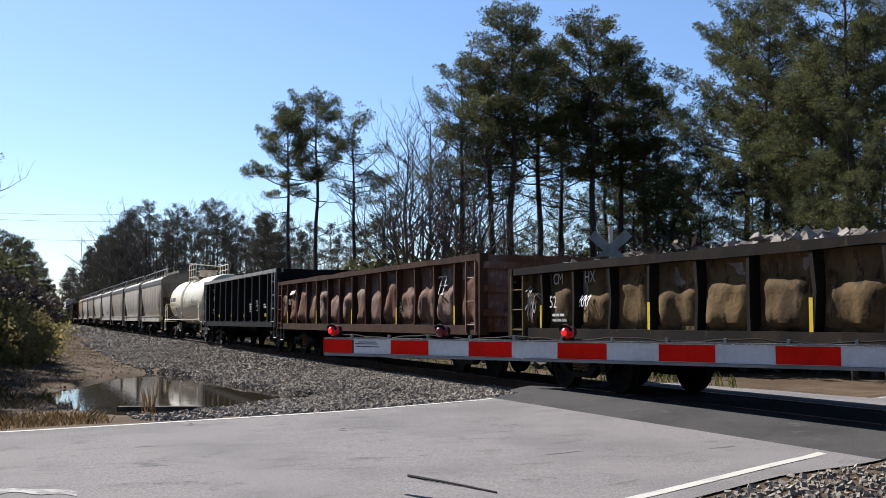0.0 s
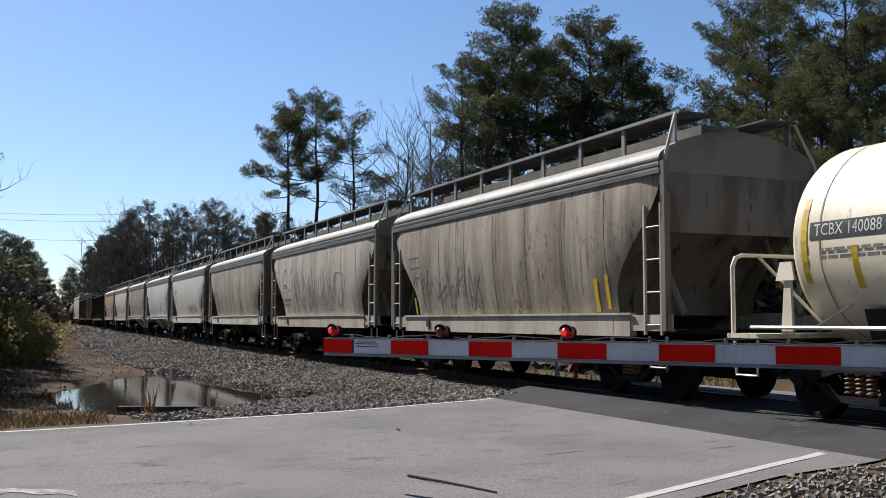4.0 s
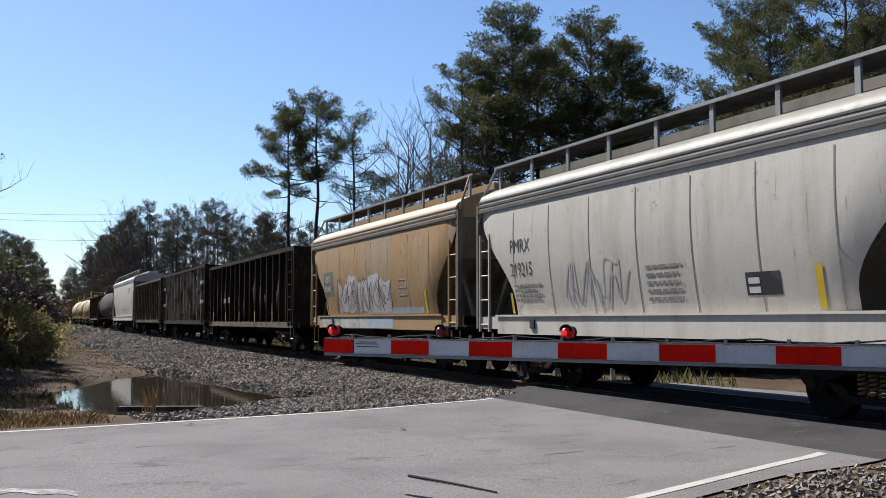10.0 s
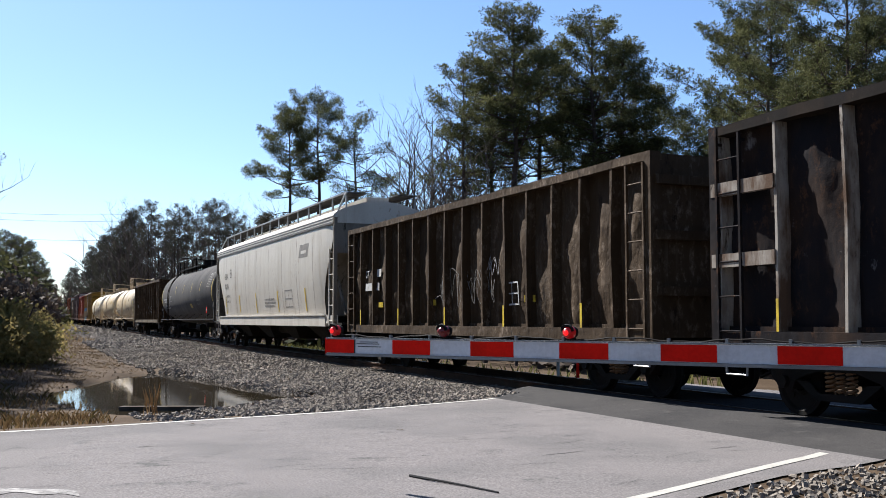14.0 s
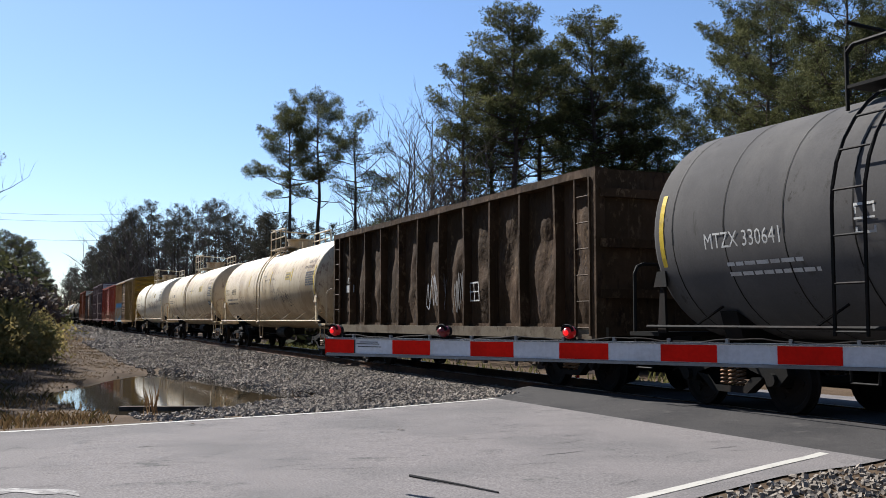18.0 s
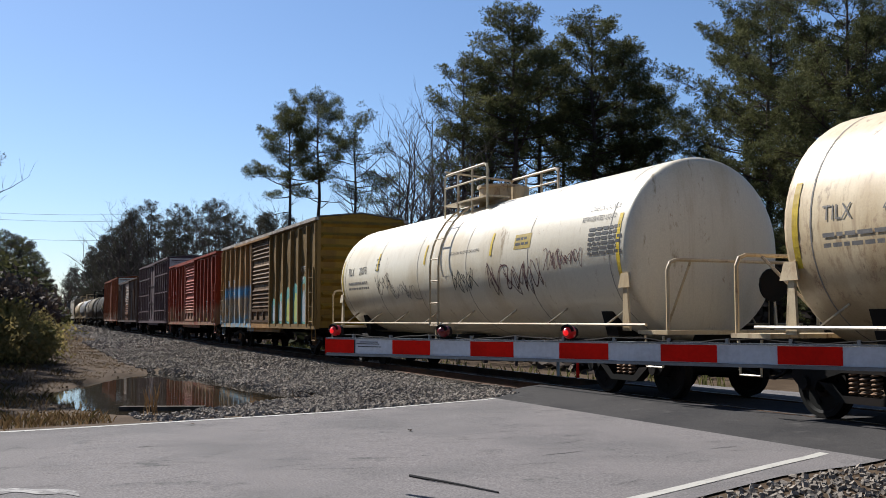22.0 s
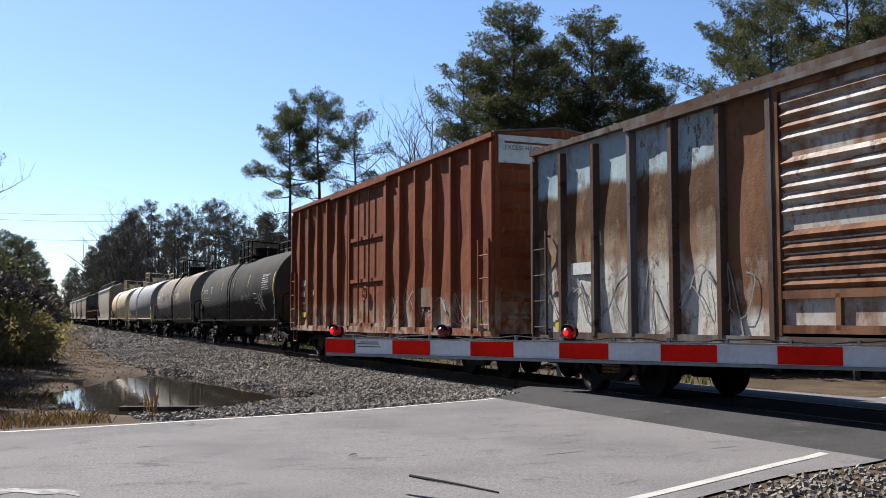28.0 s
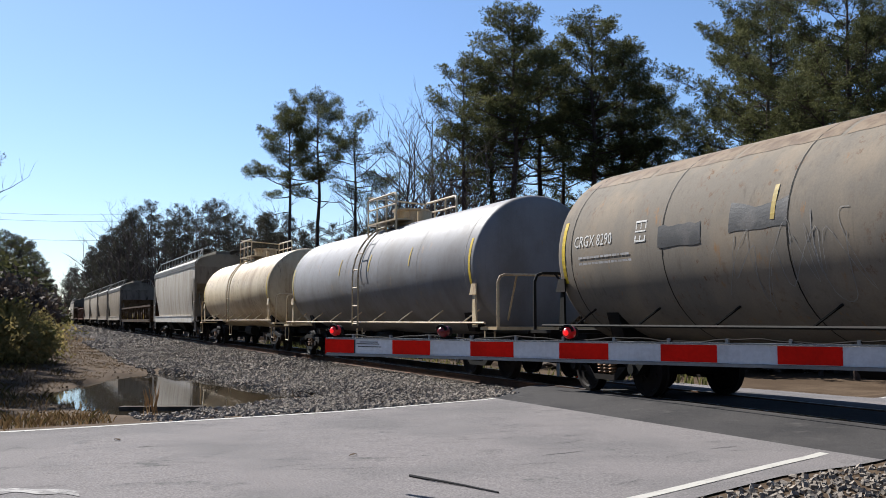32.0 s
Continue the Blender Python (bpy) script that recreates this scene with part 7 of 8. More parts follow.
def needle_puffs(centres, seed, blades, size):
    """Small brush-like tufts: needles that stand out all round from the end of each twig."""
    r = np.random.RandomState(seed)
    c = np.array([p for p, q in centres])
    rad = np.array([q for p, q in centres])
    n = len(c) * blades
    c, rad = np.repeat(c, blades, 0), np.repeat(rad, blades)
    u = r.normal(size=(n, 3)) + (0, 0, 0.35)
    u /= np.linalg.norm(u, axis=1)[:, None]
    sd = np.cross(u, r.normal(size=(n, 3)))
    sd /= np.linalg.norm(sd, axis=1)[:, None] + 1e-9
    o = c + u * (rad * r.uniform(0.1, 0.62, n))[:, None] * (1, 1, 0.75)
    ln = (rad * r.uniform(0.35, 0.62, n))[:, None]
    w = sd * (size * r.uniform(0.7, 1.3, n))[:, None]
    v = np.stack([o, o + u * ln * 0.6 + w, o + u * ln, o + u * ln * 0.6 - w], 1)
    sh = Shape()
    sh.v, sh.f = v.reshape(-1, 3).tolist(), np.arange(4 * n).reshape(-1, 4).tolist()
    return sh


def pine(seed, height, bare=0.5, reach=0.2, boughs=40, fill=1.0, top=0.55, needles="needles", dead=8, label="tall loblolly pine with a bare trunk and dark crown", puff=0.4, blades=26):
    """A straight trunk, boughs that turn up at their ends and tufts of needles along their outer twigs."""
    rng = random.Random(seed)
    tree = thing("pine_tree", label, "tree", "pines behind the track")
    trunk = Shape()
    trunk.smooth = True
    high = height * 0.97
    pts = [Vector((0.018 * height * (noise.noise(Vector((k * 0.4, seed, 0)))), 0.018 * height * noise.noise(Vector((k * 0.4, seed, 5))), -0.3 + (high + 0.3) * k / 10)) for k in range(11)]
    trunk.tube(pts, 0.0125 * height, 9, 0.03)
    part("trunk", trunk, "bark", tree, "straight scaly trunk")

    def at(t):
        i = min(9, int(t * 10))
        return pts[i].lerp(pts[i + 1], min(1.0, t * 10 - i))

    limbs, centres = Shape(), []
    for k in range(dead):
        t = bare * rng.uniform(0.45, 0.98)
        g, tips = rng.uniform(0, 6.28), []
        limb(limbs, at(t), (math.cos(g), math.sin(g), rng.uniform(-0.1, 0.5)), height * reach * rng.uniform(0.3, 0.75), 0.0022 * height, rng, 1, tips, 0.0, 4)
    for k in range(boughs):
        u = (k + rng.random()) / boughs
        t = bare + (1.0 - bare) * u
        p = at(t * 0.985)
        g = k * 2.4 + rng.uniform(-0.7, 0.7)
        env = (0.6 + 0.4 * min(1.0, u / 0.3)) * (1 - u) ** top + 0.05
        ln = height * reach * env * rng.uniform(0.55, 1.2)
        d = Vector((math.cos(g), math.sin(g), 0.02 + 0.75 * u * u + rng.gauss(0, 0.12))).normalized()
        line, q = [p], p.copy()
        for i in range(5):
            d = (d + Vector((rng.gauss(0, 0.12), rng.gauss(0, 0.12), 0.07 + rng.gauss(0, 0.07)))).normalized()
            q = q + d * (ln / 5)
            line.append(q.copy())
        limbs.tube(line, 0.02 + 0.0024 * height * (1 - u), 5, 0.012, caps=False)
        leafy_bough = rng.random() < fill + 0.15
        twigs = 4 + int(ln * 2.4)
        for j in range(twigs):
            w = 0.3 + 0.7 * (j + rng.random()) / twigs
            i = min(4, int(w * 5))
            b0 = line[i].lerp(line[i + 1], min(1.0, w * 5 - i))
            side = d.cross(Vector((0, 0, 1))).normalized() * (1 if j % 2 else -1)
            tw = (side * rng.uniform(0.5, 1.1) + d * 0.8 + Vector((0, 0, rng.gauss(0.22, 0.25)))).normalized()
            tl = (0.35 + 0.22 * ln) * rng.uniform(0.5, 1.15)
            e = b0 + tw * tl + Vector((0, 0, 0.1 * tl))
            limbs.tube([b0, b0 + tw * tl * 0.5, e], 0.014, 3, 0.007, caps=False)
            if leafy_bough and rng.random() < fill + 0.1:
                m = max(1, int(tl / 0.36 * fill + rng.random()))
                for y in range(m):
                    c = b0.lerp(e, 1 - 0.55 * y / max(1, m))
                    centres.append((tuple(c + Vector((rng.gauss(0, 0.09), rng.gauss(0, 0.09), 0.08 + rng.gauss(0, 0.08)))), puff * rng.uniform(0.65, 1.2)))
        centres.append((tuple(q), puff))
    for k in range(7):
        centres.append((tuple(pts[-1] + Vector((rng.gauss(0, 0.25), rng.gauss(0, 0.25), 0.3 - 0.22 * k))), puff))
    part("branchwork", limbs, "bark", tree, "crooked dark boughs and twigs")["kind"] = "stuff"
    part("crown", needle_puffs(centres, seed, blades, 0.021 if puff < 0.5 else 0.034), needles, tree, "uneven dark green needle clumps")["kind"] = "stuff"
    return tree


def bare_tree(seed, height, label="bare winter hardwood with fine grey twigs"):
    rng = random.Random(seed)
    tree = thing("bare_tree", label, "tree", "bare trees behind the track")
    sh = Shape()
    tips = []
    pts = [Vector((0.03 * height * noise.noise(Vector((k * 0.5, seed, 0))), 0.03 * height * noise.noise(Vector((k * 0.5, seed, 5))), -0.3 + height * 0.9 * k / 8)) for k in range(9)]
    sh.tube(pts, 0.011 * height, 7, 0.02)
    part("trunk", sh, "bare_bark", tree, "thin grey trunk")
    lb = Shape()
    for k in range(17):
        t = 0.25 + 0.75 * (k + rng.random()) / 17
        i = min(7, int(t * 8))
        p = pts[i].lerp(pts[i + 1], min(1, t * 8 - i))
        a = rng.uniform(0, 6.28)
        limb(lb, p, (math.cos(a), math.sin(a), 1.1), height * 0.28 * (1.25 - t) * rng.uniform(0.7, 1.2) + 0.8, 0.006 * height * (1.2 - t), rng, 2, tips)
    part("branchwork", lb, "bare_bark", tree, "fine spreading bare branches")
    return tree


def thicket(seed, width, height, material="needles_dark", label="dense dark evergreen thicket", name="thicket", count=900, size=0.5, depth=0.35):
    """A heap of leaf clumps on a few stems, with an uneven top."""
    rng = random.Random(seed)
    t = thing(name, label, "bush", "undergrowth by the track")
    stems = Shape()
    for k in range(7):
        x = rng.uniform(-0.4, 0.4) * width
        stems.tube([(x, rng.uniform(-.2, .2), -0.3), (x + rng.uniform(-.5, .5), 0, height * 0.45), (x + rng.uniform(-1, 1), rng.uniform(-.5, .5), height * 0.85)], 0.06, 5, 0.015)
    part("stem", stems, "bare_bark", t)
    v, f = [], []
    for k in range(count):
        x = rng.uniform(-0.5, 0.5)
        top = height * (0.72 + 0.5 * noise.noise(Vector((x * 5, seed, 0)))) * (1 - (2 * abs(x)) ** 3 * 0.5)
        z = top * (1 - rng.random() ** 1.6)
        c = Vector((x * width, rng.gauss(0, depth) * width * 0.35, z))
        for j in range(7):
            d = Vector((rng.gauss(0, 1), rng.gauss(0, 1), rng.gauss(0, 1))).normalized()
            o = c + Vector((rng.gauss(0, 1), rng.gauss(0, 1), rng.gauss(0, 1))) * size * 0.6
            s = d.orthogonal().normalized() * size * 0.22
            b = len(v)
            v += [tuple(o - s), tuple(o + d * size * 0.5 - s * 0.3 + Vector((0, 0, 0.02))), tuple(o + s), tuple(o - d * size * 0.4)]
            f.append((b, b + 1, b + 2, b + 3))
    sh = Shape()
    sh.v, sh.f = v, f
    part("leaves", sh, material, t)["kind"] = "stuff"
    return t


def stand(proto, x, y, height, base, turn, h0, wide=1.0):
    ob = copy_thing(proto, pose(x, y, base, 0, 0, turn))
    k = height / h0
    ob.scale = (k * wide, k * wide, k)
    return ob


H0 = 20.0
THIN = "thin pine with an open flat-topped crown on a bare trunk"
BUSHY = "full pine with dark needles far down its trunk"
PINES = [pine(101, H0, 0.66, 0.165, 32, 1.0, 0.3, dead=7, label=THIN, puff=0.48, blades=46), pine(111, H0, 0.66, 0.145, 30, 0.8, 0.25, dead=10, label=THIN, puff=0.48, blades=46), pine(103, H0, 0.62, 0.18, 28, 0.66, 0.35, dead=12, label=THIN, puff=0.48, blades=46),
         pine(104, H0, 0.52, 0.19, 34, 0.62, 0.45, dead=16, label="pine with an open rounded crown and bare lower limbs", blades=46), pine(105, H0, 0.56, 0.165, 50, 0.9, 0.36, blades=46), pine(106, H0, 0.54, 0.165, 48, 0.9, 0.34, blades=46), pine(107, H0, 0.44, 0.27, 48, 0.9, 0.42, label="broad pine with long level boughs", blades=46),
         pine(108, H0, 0.14, 0.2, 58, 0.85, 0.5, dead=4, label=BUSHY, blades=40), pine(109, H0, 0.2, 0.22, 54, 0.8, 0.45, dead=5, label=BUSHY, blades=40),
         pine(110, H0, 0.68, 0.12, 18, 0.8, 0.3, "needles_dull", 10, "slender far-off pine with a small round crown", 0.55, 24), pine(112, H0, 0.2, 0.2, 44, 0.9, 0.5, "needles_dull", 5, "dull brown-green pine of the far wood", 0.7, 20)]
BARES = [bare_tree(201, H0), bare_tree(202, H0), bare_tree(203, H0)]
rng = random.Random(9)


def grow(proto, px, y, top, base=-1.15, h0=H0, turn=None, wide=1.0):
    """A tree y metres ahead, px and top its bearing and height as slopes from the eye."""
    return stand(proto, px * y, y, (top * y + EYE - base), base, rng.uniform(0, 360) if turn is None else turn, h0, wide)


# three thin pines, the tall clump, the dark stand near the crossing
for k, px, y, top in ((0, -0.155, 86, 0.214), (1, -0.127, 88, 0.230), (2, -0.089, 84, 0.207), (2, -0.058, 92, 0.144),
                      (3, 0.019, 66, 0.270), (4, 0.069, 64, 0.319), (5, 0.048, 68, 0.264), (4, 0.096, 70, 0.283), (5, 0.149, 66, 0.305), (4, 0.178, 68, 0.283), (5, 0.202, 70, 0.240), (3, 0.118, 72, 0.264), (3, 0.163, 75, 0.22),
                      (7, 0.214, 66, 0.188), (8, 0.231, 70, 0.151), (7, 0.191, 72, 0.168),
                      (6, 0.326, 56, 0.333), (6, 0.305, 62, 0.305), (7, 0.256, 58, 0.156), (8, 0.290, 56, 0.151), (8, 0.238, 64, 0.126), (8, 0.381, 50, 0.284), (6, 0.406, 48, 0.366), (7, 0.427, 46, 0.307), (8, 0.454, 50, 0.342), (7, 0.362, 52, 0.232), (8, 0.407, 44, 0.214), (7, 0.341, 54, 0.180), (8, 0.441, 42, 0.203), (8, 0.322, 66, 0.191), (7, 0.369, 68, 0.261), (8, 0.409, 70, 0.284), (7, 0.309, 52, 0.140), (8, 0.372, 47, 0.157)):
    grow(PINES[k], px, y, top, wide=1.15 if k in (4, 5) else 1.0)
for px, y, top in ((0.09, 82, 0.10), (0.12, 78, 0.125), (0.15, 84, 0.135), (0.175, 76, 0.15), (0.2, 80, 0.16), (0.222, 74, 0.155), (0.245, 70, 0.13), (0.06, 86, 0.085), (-0.105, 98, 0.082), (-0.14, 104, 0.09), (-0.17, 110, 0.088)):
    grow(PINES[8 if px > 0 else 10], px, y, top)
for k, px, y, top in ((0, -0.03, 70, 0.215), (1, -0.012, 74, 0.235), (2, 0.0, 68, 0.2), (0, -0.045, 78, 0.19), (1, 0.03, 76, 0.2), (2, -0.02, 90, 0.17), (0, 0.012, 62, 0.17), (1, 0.06, 80, 0.18), (2, -0.06, 96, 0.14), (1, -0.036, 64, 0.22), (2, 0.006, 80, 0.225), (0, 0.022, 90, 0.21), (2, 0.04, 60, 0.2), (0, 0.24, 70, 0.2), (2, 0.215, 74, 0.19)):
    grow(BARES[k], px, y, top)
# low bare understorey behind the track
for k in range(34):
    px = -0.02 + 0.47 * k / 33 + rng.uniform(-.006, .006)
    grow(rng.choice(BARES), px, rng.uniform(56, 80), rng.uniform(0.075, 0.13))
# mixed wood up the line: pines with clear stems and bare hardwoods, then a duller mass that sinks towards the end of the view
for k in range(17):
    px = -0.30 + 0.122 * k / 16 + rng.uniform(-.004, .004)
    grow(PINES[9], px, rng.uniform(118, 142), rng.uniform(0.090, 0.122) - 0.006 * (k > 12))
for k in range(16):
    px = -0.325 + 0.15 * k / 15 + rng.uniform(-.004, .004)
    grow(rng.choice(BARES), px, rng.uniform(116, 150), 0.113 + rng.uniform(-.008, .012))
for k in range(12):
    px = -0.31 + 0.13 * k / 11 + rng.uniform(-.004, .004)
    grow(PINES[10], px, rng.uniform(140, 165), rng.uniform(0.06, 0.085))
for k in range(22):
    px = -0.185 + 0.155 * k / 21
    grow(rng.choice((BARES[0], BARES[1], PINES[9], PINES[9], PINES[10])), px, rng.uniform(100, 140), rng.uniform(0.082, 0.108))
for k in range(26):
    px = -0.395 + 0.085 * k / 25
    grow(rng.choice((PINES[10], PINES[10], BARES[2])), px, 250 - k * 3.6, 0.018 + 0.092 * (k / 25) ** 0.8 + rng.uniform(-.004, .003))
# brown and dark trees on the near side of the line
for k in range(20):
    px = -0.47 + 0.078 * k / 19
    grow(rng.choice((PINES[10], PINES[10], PINES[7], BARES[1])), px, rng.uniform(112, 140) + k * 2, 0.09 - 0.042 * max(0.0, (k - 9) / 10) ** 2 + rng.uniform(-.01, .002))
THICK = thicket(301, 9.0, 5.0, count=700, size=0.55)
BRUSH = thicket(302, 9.0, 4.0, "brush", "tangle of leafless brown brush", "brush", 500, 0.5)
for k in range(40):
    px = -0.09 + 0.57 * k / 39
    y = rng.uniform(52, 64) if px > 0.2 else rng.uniform(70, 95)
    stand(rng.choice((BRUSH, BRUSH, THICK)), px * y, y, rng.uniform(1.1, 1.9), -1.2, rng.uniform(-30, 30), 1.0)
for k in range(26):
    px = -0.385 + 0.26 * k / 25
    y = 165 + 90 * (1 - k / 25)
    stand(rng.choice((THICK, BRUSH)), px * y, y, rng.uniform(1.6, 2.3), -1.1, rng.uniform(-30, 30), 1.0)
for k in range(14):
    px = -0.475 + 0.07 * k / 13
    y = 100 + k * 7
    stand(rng.choice((BRUSH, THICK, THICK)), px * y, y, rng.uniform(1.3, 1.9) - 0.03 * k, 0, rng.uniform(-30, 30), 1.0)
for x, y, s in ((-24.0, 29, 1.0), (-28.5, 38, 0.9), (-34, 52, 0.8), (-41, 66, 0.9), (-46, 80, 1.0)):
    stand(THICK, x, y, s, 0.1, rng.uniform(0, 180), 1.0)
for x, y, s in ((-25.5, 46, 0.42), (-31, 58, 0.5), (-36.5, 70, 0.6)):
    stand(BRUSH, x, y, s, 0.1, rng.uniform(0, 180), 1.0)

grow(BARES[1], -0.487, 40, 0.205)
# growth beside the line that shades the bank by the water
for x, y, h in ((-15.8, 28.5, 13), (-14.2, 24.0, 10), (-15.4, 22.5, 11), (-18.6, 34.0, 12), (-17.6, 31.5, 10), (-17.0, 29.0, 10), (-19.4, 36.8, 14), (-18.0, 30.5, 14), (-17.0, 27.5, 13), (-16.2, 24.8, 12), (-20.6, 40.0, 14)):
    stand(PINES[7], x, y, h, -0.2, rng.uniform(0, 360), H0)
SHADE = thicket(304, 4.0, 4.3, count=700, size=0.4)
SHADE.location = (-13.8, 24.6, -0.15)
stand(SHADE, -11.9, 20.6, 0.9, -0.15, 40, 1.0)
stand(SHADE, -16.0, 28.8, 0.9, -0.15, 80, 1.0)
stand(SHADE, -12.6, 23.0, 0.6, -0.15, 120, 1.0)
stand(SHADE, -18.2, 33.5, 0.9, -0.15, 20, 1.0)
SCRUB = thicket(303, 3.0, 2.3, "scrub", "tall yellow-green scrub at the wood's edge", "scrub", 1100, 0.2, 0.8)
SCRUB.location = (-14.0, 31.5, -0.15)
for x, y, sc in ((-14.4, 29.2, 0.8), (-15.9, 36.0, 0.95), (-17.9, 41.5, 0.9), (-20.4, 48.0, 0.9)):
    stand(SCRUB, x, y, sc, -0.15, rng.uniform(0, 180), 1.0)

# unseen woods added to hold back skylight: behind the eye, along both sides of the line and of the road
for k in range(150):
    a, d = rng.uniform(-75, 75), rng.uniform(-60, 60)
    p = plan(a, d)
    if abs(d - MID) < 11 or (2 < a < 19) or p.length < 16 or (p.y > 0 and abs(p.x / p.y) < 0.62) or (p.y > 8 and p.x < 0 and abs(p.x / p.y) < 0.8):
        continue
    if k % 2 and p.x < -5 and p.y > 2 and p.length < 42:
        continue
    if k % 2:
        stand(rng.choice((PINES[4], PINES[8], PINES[5])), p.x, p.y, rng.uniform(14, 21), -0.4, rng.uniform(0, 360), H0)
    else:
        stand(THICK, p.x, p.y, rng.uniform(1.2, 2.2), -0.4, rng.uniform(0, 360), 1.0)
for proto in PINES + BARES + [THICK, BRUSH]:
    proto.location = (-70 - 9 * (PINES + BARES + [THICK, BRUSH]).index(proto), -45, -0.3)


# ---- ground cover ----
def blades(points, height, seed, lean=0.5, width=0.012):
    """Grass blades standing at points."""
    r = random.Random(seed)
    sh = Shape()
    for p in points:
        h = height * r.uniform(0.5, 1.2)
        a = r.uniform(0, 6.28)
        o = Vector((math.cos(a), math.sin(a), 0))
        sd = Vector((-o.y, o.x, 0)) * width * r.uniform(0.6, 1.4)
        q = Vector(p)
        m, e = q + o * h * 0.2 * lean + Vector((0, 0, h * 0.6)), q + o * h * 0.6 * lean + Vector((0, 0, h))
        b = len(sh.v)
        sh.v += [tuple(q - sd), tuple(q + sd), tuple(m + sd * 0.7), tuple(e), tuple(m - sd * 0.7)]
        sh.f.append((b, b + 1, b + 2, b + 3, b + 4))
    return sh


def scatter(n, a0, a1, d0, d1, seed, keep=None):
    r = random.Random(seed)
    out = []
    for k in range(n):
        a, d = r.uniform(a0, a1), r.uniform(d0, d1)
        z = ground_z(a, d)
        if z < WATER + 0.01 or a < road_far(d) + 0.15 and a > road_near(d) - 0.5 or (keep and not keep(a, d)):
            continue
        out.append(plan(a, d, z - 0.01))
    return out


clumpy = lambda a, d: noise.noise(Vector((a * 0.5, d * 0.5, 2))) > -0.05
tagged(solid("dry_grass", blades(scatter(5000, 14, 21, -7, 1.6, 1, clumpy), 0.15, 1, 0.9), "dry_grass", "dry tan grass along the asphalt edge", kind="stuff"))
tagged(solid("dry_grass", blades(scatter(24000, 20, 75, -5, 4.2, 41, lambda a, d: pond_reach(a, d) < -0.2 and d < toe(a) - 0.1 and noise.noise(Vector((a * 0.6, d * 0.8, 14))) > -0.12), 0.075, 41, 1.8, 0.006), "bank_grass", "short brown dead grass on the bank", kind="stuff"))
tagged(solid("dry_grass", blades(scatter(6000, 70, 190, -4, 5.5, 43), 0.25, 43, 1.2, 0.04), "bank_grass", "dead brown grass far up the line", kind="stuff"))
tagged(solid("dry_grass", blades(scatter(1500, 34, 70, -3, 1.2, 42, lambda a, d: noise.noise(Vector((a * 0.25, d * 0.5, 24))) > 0.0), 0.75, 42, 0.8, 0.02), "russet_grass", "tall russet dead grass below the scrub", kind="stuff"))
tagged(solid("weeds", blades(scatter(6000, 16, 40, -12, 1.5, 2, clumpy), 0.17, 2, 1.6, 0.012), "weed", "low olive and russet weeds on the bank", kind="stuff"))
tagged(solid("weeds", blades(scatter(1300, 22, 60, -7, -1.0, 12, lambda a, d: d < -0.8 - (a - 22) * 0.02 and noise.noise(Vector((a * 0.3, d * 0.3, 6))) > 0), 0.9, 12, 0.7, 0.03), "weed", "tall russet weeds by the bushes", kind="stuff"))
tagged(solid("green_grass", blades(scatter(16000, -4, 60, 13.2, 24, 3), 0.36, 3, 0.6, 0.02), "green_grass", "yellowing green grass beyond the track", kind="stuff"))
spot, tuft_rng = plan(18.0, 2.33), random.Random(31)
tuft = blades([spot + Vector((tuft_rng.gauss(0, 0.06), tuft_rng.gauss(0, 0.05), ground_z(18.0, 2.33) - 0.02)) for k in range(20)], 0.58, 7, 0.35, 0.003)
solid("grass_tuft", tuft, "straw", "tall tuft of dry tan grass at the water's edge", "grass")
# leaf litter and small stones on the earth
r = np.random.RandomState(21)
pts, size = [], []
for p in scatter(9000, 18, 75, -9, 5.5, 22, lambda a, d: d < toe(a) + 0.6):
    pts.append((p.x, p.y, p.z + 0.01))
    size.append(r.uniform(0.012, 0.032))
solid("leaf_litter", pebbles(pts, size, 23), "litter", "fallen leaves and grit on brown earth", kind="stuff")
plank = Shape().box(-0.78, 0.78, -0.11, 0.11, 0.0, 0.09)
p = plan(19.5, 2.72, -0.46)
solid("timber", plank, "tie", "old dark timber lying at the water's edge", "timber", at=pose(p.x, p.y, p.z, 0, 0, 2.0))

# beyond the crossing: marker posts and the back of a crossing sign
for x, y, h, mat, lab in ((2.69, 24.0, 1.0, "white_paint", "thin white marker post in the grass"), (3.18, 24.2, 0.8, "red_paint", "thin red marker stake in the grass")):
    solid("marker_post", Shape().box(-0.035, 0.035, -0.03, 0.03, -0.2, h).box(-0.025, 0.025, -0.02, 0.02, h, h + 0.02), mat, lab, "post", at=pose(x, y, -0.35))
sign = thing("crossing_sign", "back of a grey crossbuck sign on a white post", "sign", at=pose(4.02, 24.0, -0.3, 0, 0, -23))
part("post", Shape().tube([(0, 0, -0.2), (0, 0, 3.75)], 0.05, 10), "white_paint", sign, "white post")
for s in (-1, 1):
    c, sn = math.cos(s * 0.72), math.sin(s * 0.72)
    q = [(-0.6, -0.115), (0.6, -0.115), (0.6, 0.115), (-0.6, 0.115)]
    y = -0.06 - 0.014 * (s + 1)
    sh = Shape().add([(u * c - w * sn, y, 3.2 + u * sn + w * c) for u, w in q] + [(u * c - w * sn, y - 0.008, 3.2 + u * sn + w * c) for u, w in q], [(0, 1, 2, 3), (7, 6, 5, 4), (0, 4, 5, 1), (1, 5, 6, 2), (2, 6, 7, 3), (3, 7, 4, 0)])
    part("blade", sh, "galv", sign, "bare metal back of a sign blade")

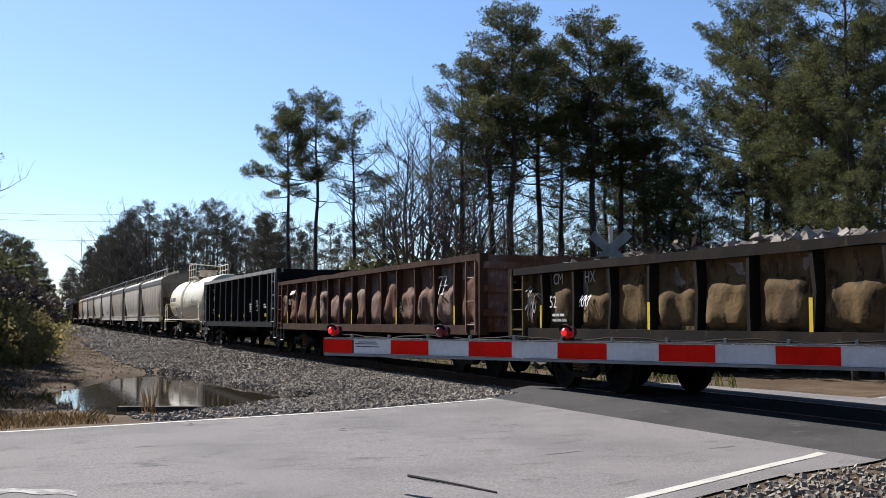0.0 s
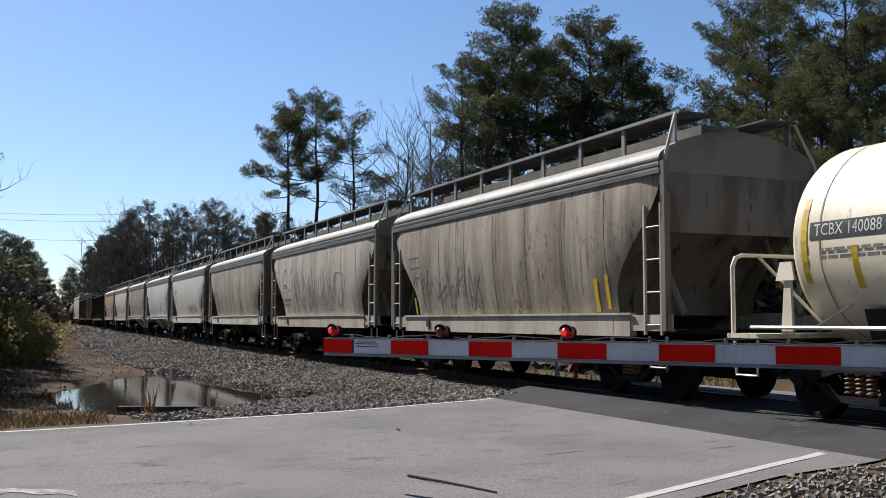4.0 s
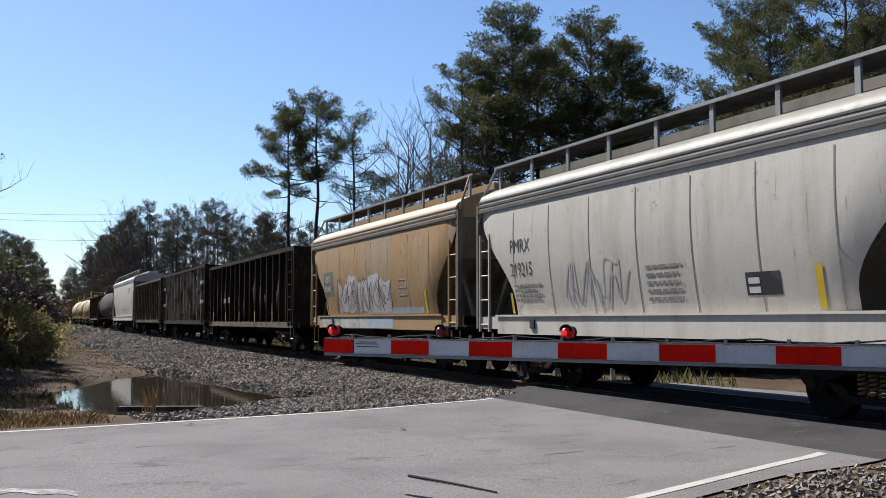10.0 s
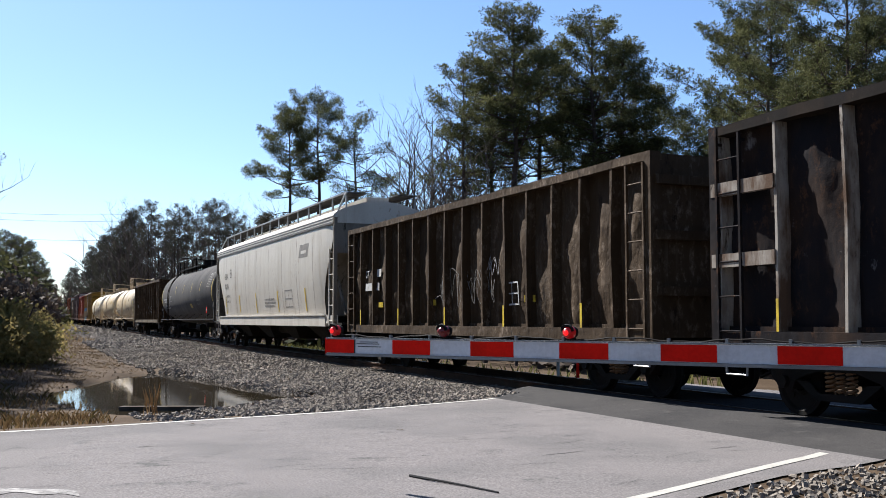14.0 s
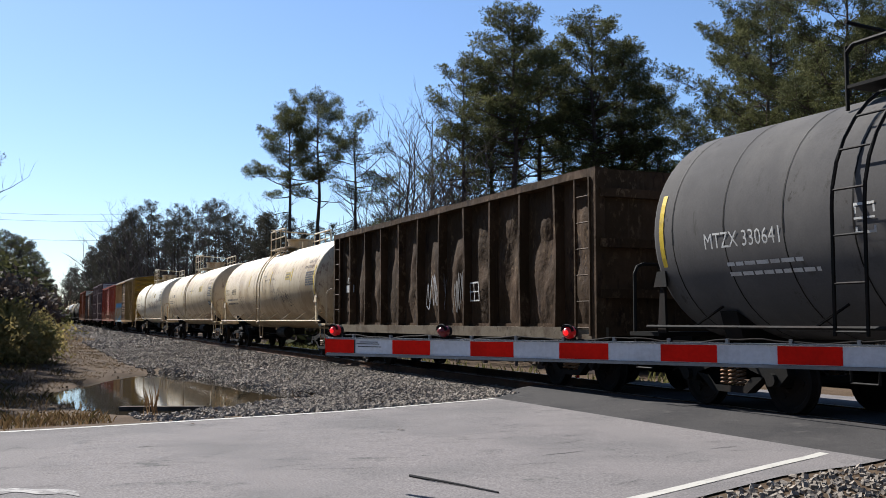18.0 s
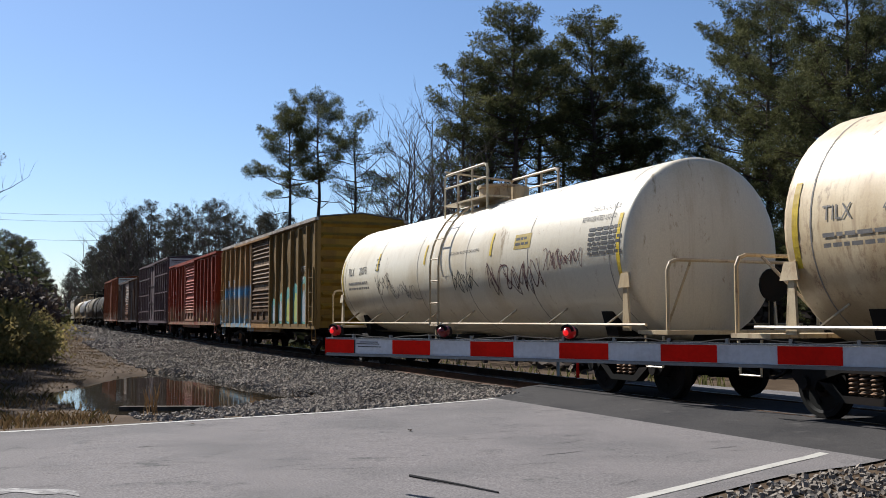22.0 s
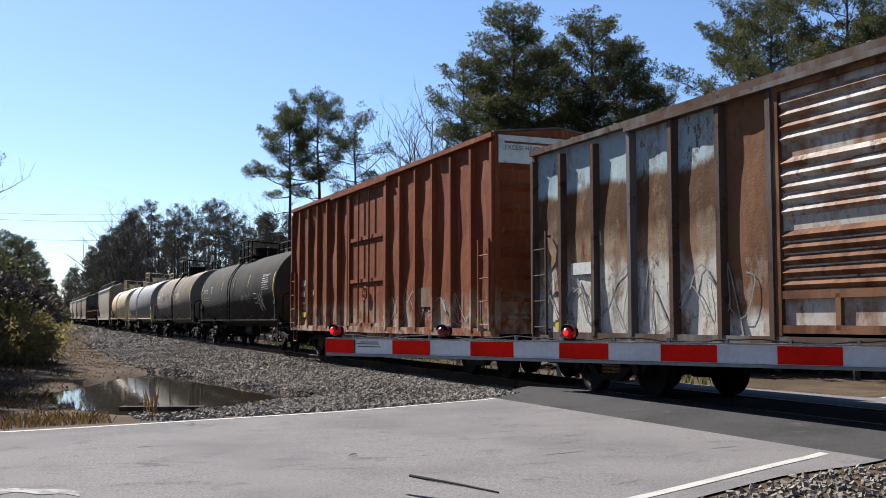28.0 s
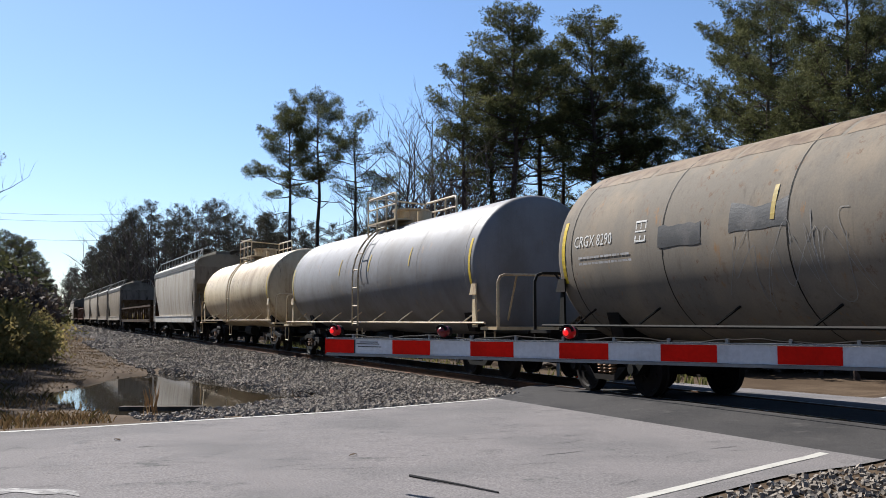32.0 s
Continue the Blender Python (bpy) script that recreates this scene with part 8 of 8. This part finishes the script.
# wires over the wood up the line
line = thing("power_line", "three thin wires on wooden poles above the far wood", "power line")
for x in (-78.0, -44.0):
    part("pole", Shape().tube([(x, 150, -0.5), (x, 150, 17.8)], 0.16, 8, 0.1).box(x - 0.06, x + 0.06, 148.8, 151.2, 16.9, 17.1), "bark", line, "wooden pole")
for z, y in ((18.0, 149.2), (17.1, 150.0), (14.3, 150.8)):
    part("wire", Shape().tube([(x, y, z - 0.9 * (x + 78) / 34 - 0.5 * (1 - ((x + 61) / 17) ** 2)) for x in np.linspace(-78, -44, 13)], 0.018, 4), "steel_dark", line, "thin dark wire")

# a dry leaf that the wind shifts about the asphalt
LEAVES = []
LEAF_WAY = ([(0, 12.23, 3.93, 0), (2, 11.83, 4.20, 60), (3.5, 11.90, 4.52, 110), (7.5, 11.91, 4.64, 150), (14.5, 11.88, 4.56, 190), (20.5, 11.92, 4.62, 210), (21, 12.13, 4.82, 250), (23, 11.12, 4.19, 300), (24.5, 10.45, 3.26, 350), (25, 10.30, 3.14, 370), (27.5, 9.90, 3.28, 400), (32, 9.90, 3.28, 400)],
            [(0, 13.69, 2.28, 0), (29.5, 13.69, 2.28, 10), (30.2, 13.13, 1.69, 60), (31, 12.75, 1.16, 110), (32, 12.35, 1.22, 150)])
for k in range(2):
    sh = Shape().add([(-0.05, 0, 0.004), (-0.01, -0.028, 0.016), (0.03, -0.018, 0.02), (0.055, 0, 0.006), (0.025, 0.022, 0.022), (-0.015, 0.026, 0.014)], [(0, 1, 5), (1, 2, 4, 5), (2, 3, 4)])
    sh.add([(x, y, z - 0.003) for x, y, z in sh.v], [(5, 1, 0), (5, 4, 2, 1), (4, 3, 2)])
    LEAVES.append(solid("dry_leaf", sh, "leaf", "curled dark dry leaf on the asphalt", "leaf", group="blown leaves"))


# ---- motion of the train ----
def motions():
    turn = math.degrees(math.atan2(-CT, ST))
    for car, s0 in TRAIN:
        rows = []
        for k in range(17):
            t = 2.0 * k
            s = s0 - SPEED * (t - 15)
            p = on_track(s)
            rows.append((t, pose(p.x, p.y, p.z, 0, 0, turn - math.degrees(along(s)[2]))))
        walk(car, rows)
    for leaf, rows in zip(LEAVES, LEAF_WAY):
        walk(leaf, [(t, pose(*plan(a, d, road_z(d) + 0.004), 0, 0, turn_)) for t, a, d, turn_ in rows])
    # one turning axle of each sort is keyed, and the others share its keys
    done = {}
    spin = SPEED / WHEEL_R
    for ws, k in WHEELS:
        if k not in done:
            x = (-AXLE, AXLE)[k]
            walk(ws, [(i / FPS, pose(x, 0, WHEEL_R, 0, math.degrees(spin * i / FPS), 0)) for i in range(32 * FPS + 1)])
            done[k] = ws.animation_data
        else:
            ws.rotation_mode = "QUATERNION"
            keys = ws.animation_data_create()
            keys.action = done[k].action
            keys.action_slot = done[k].action_slot


motions()
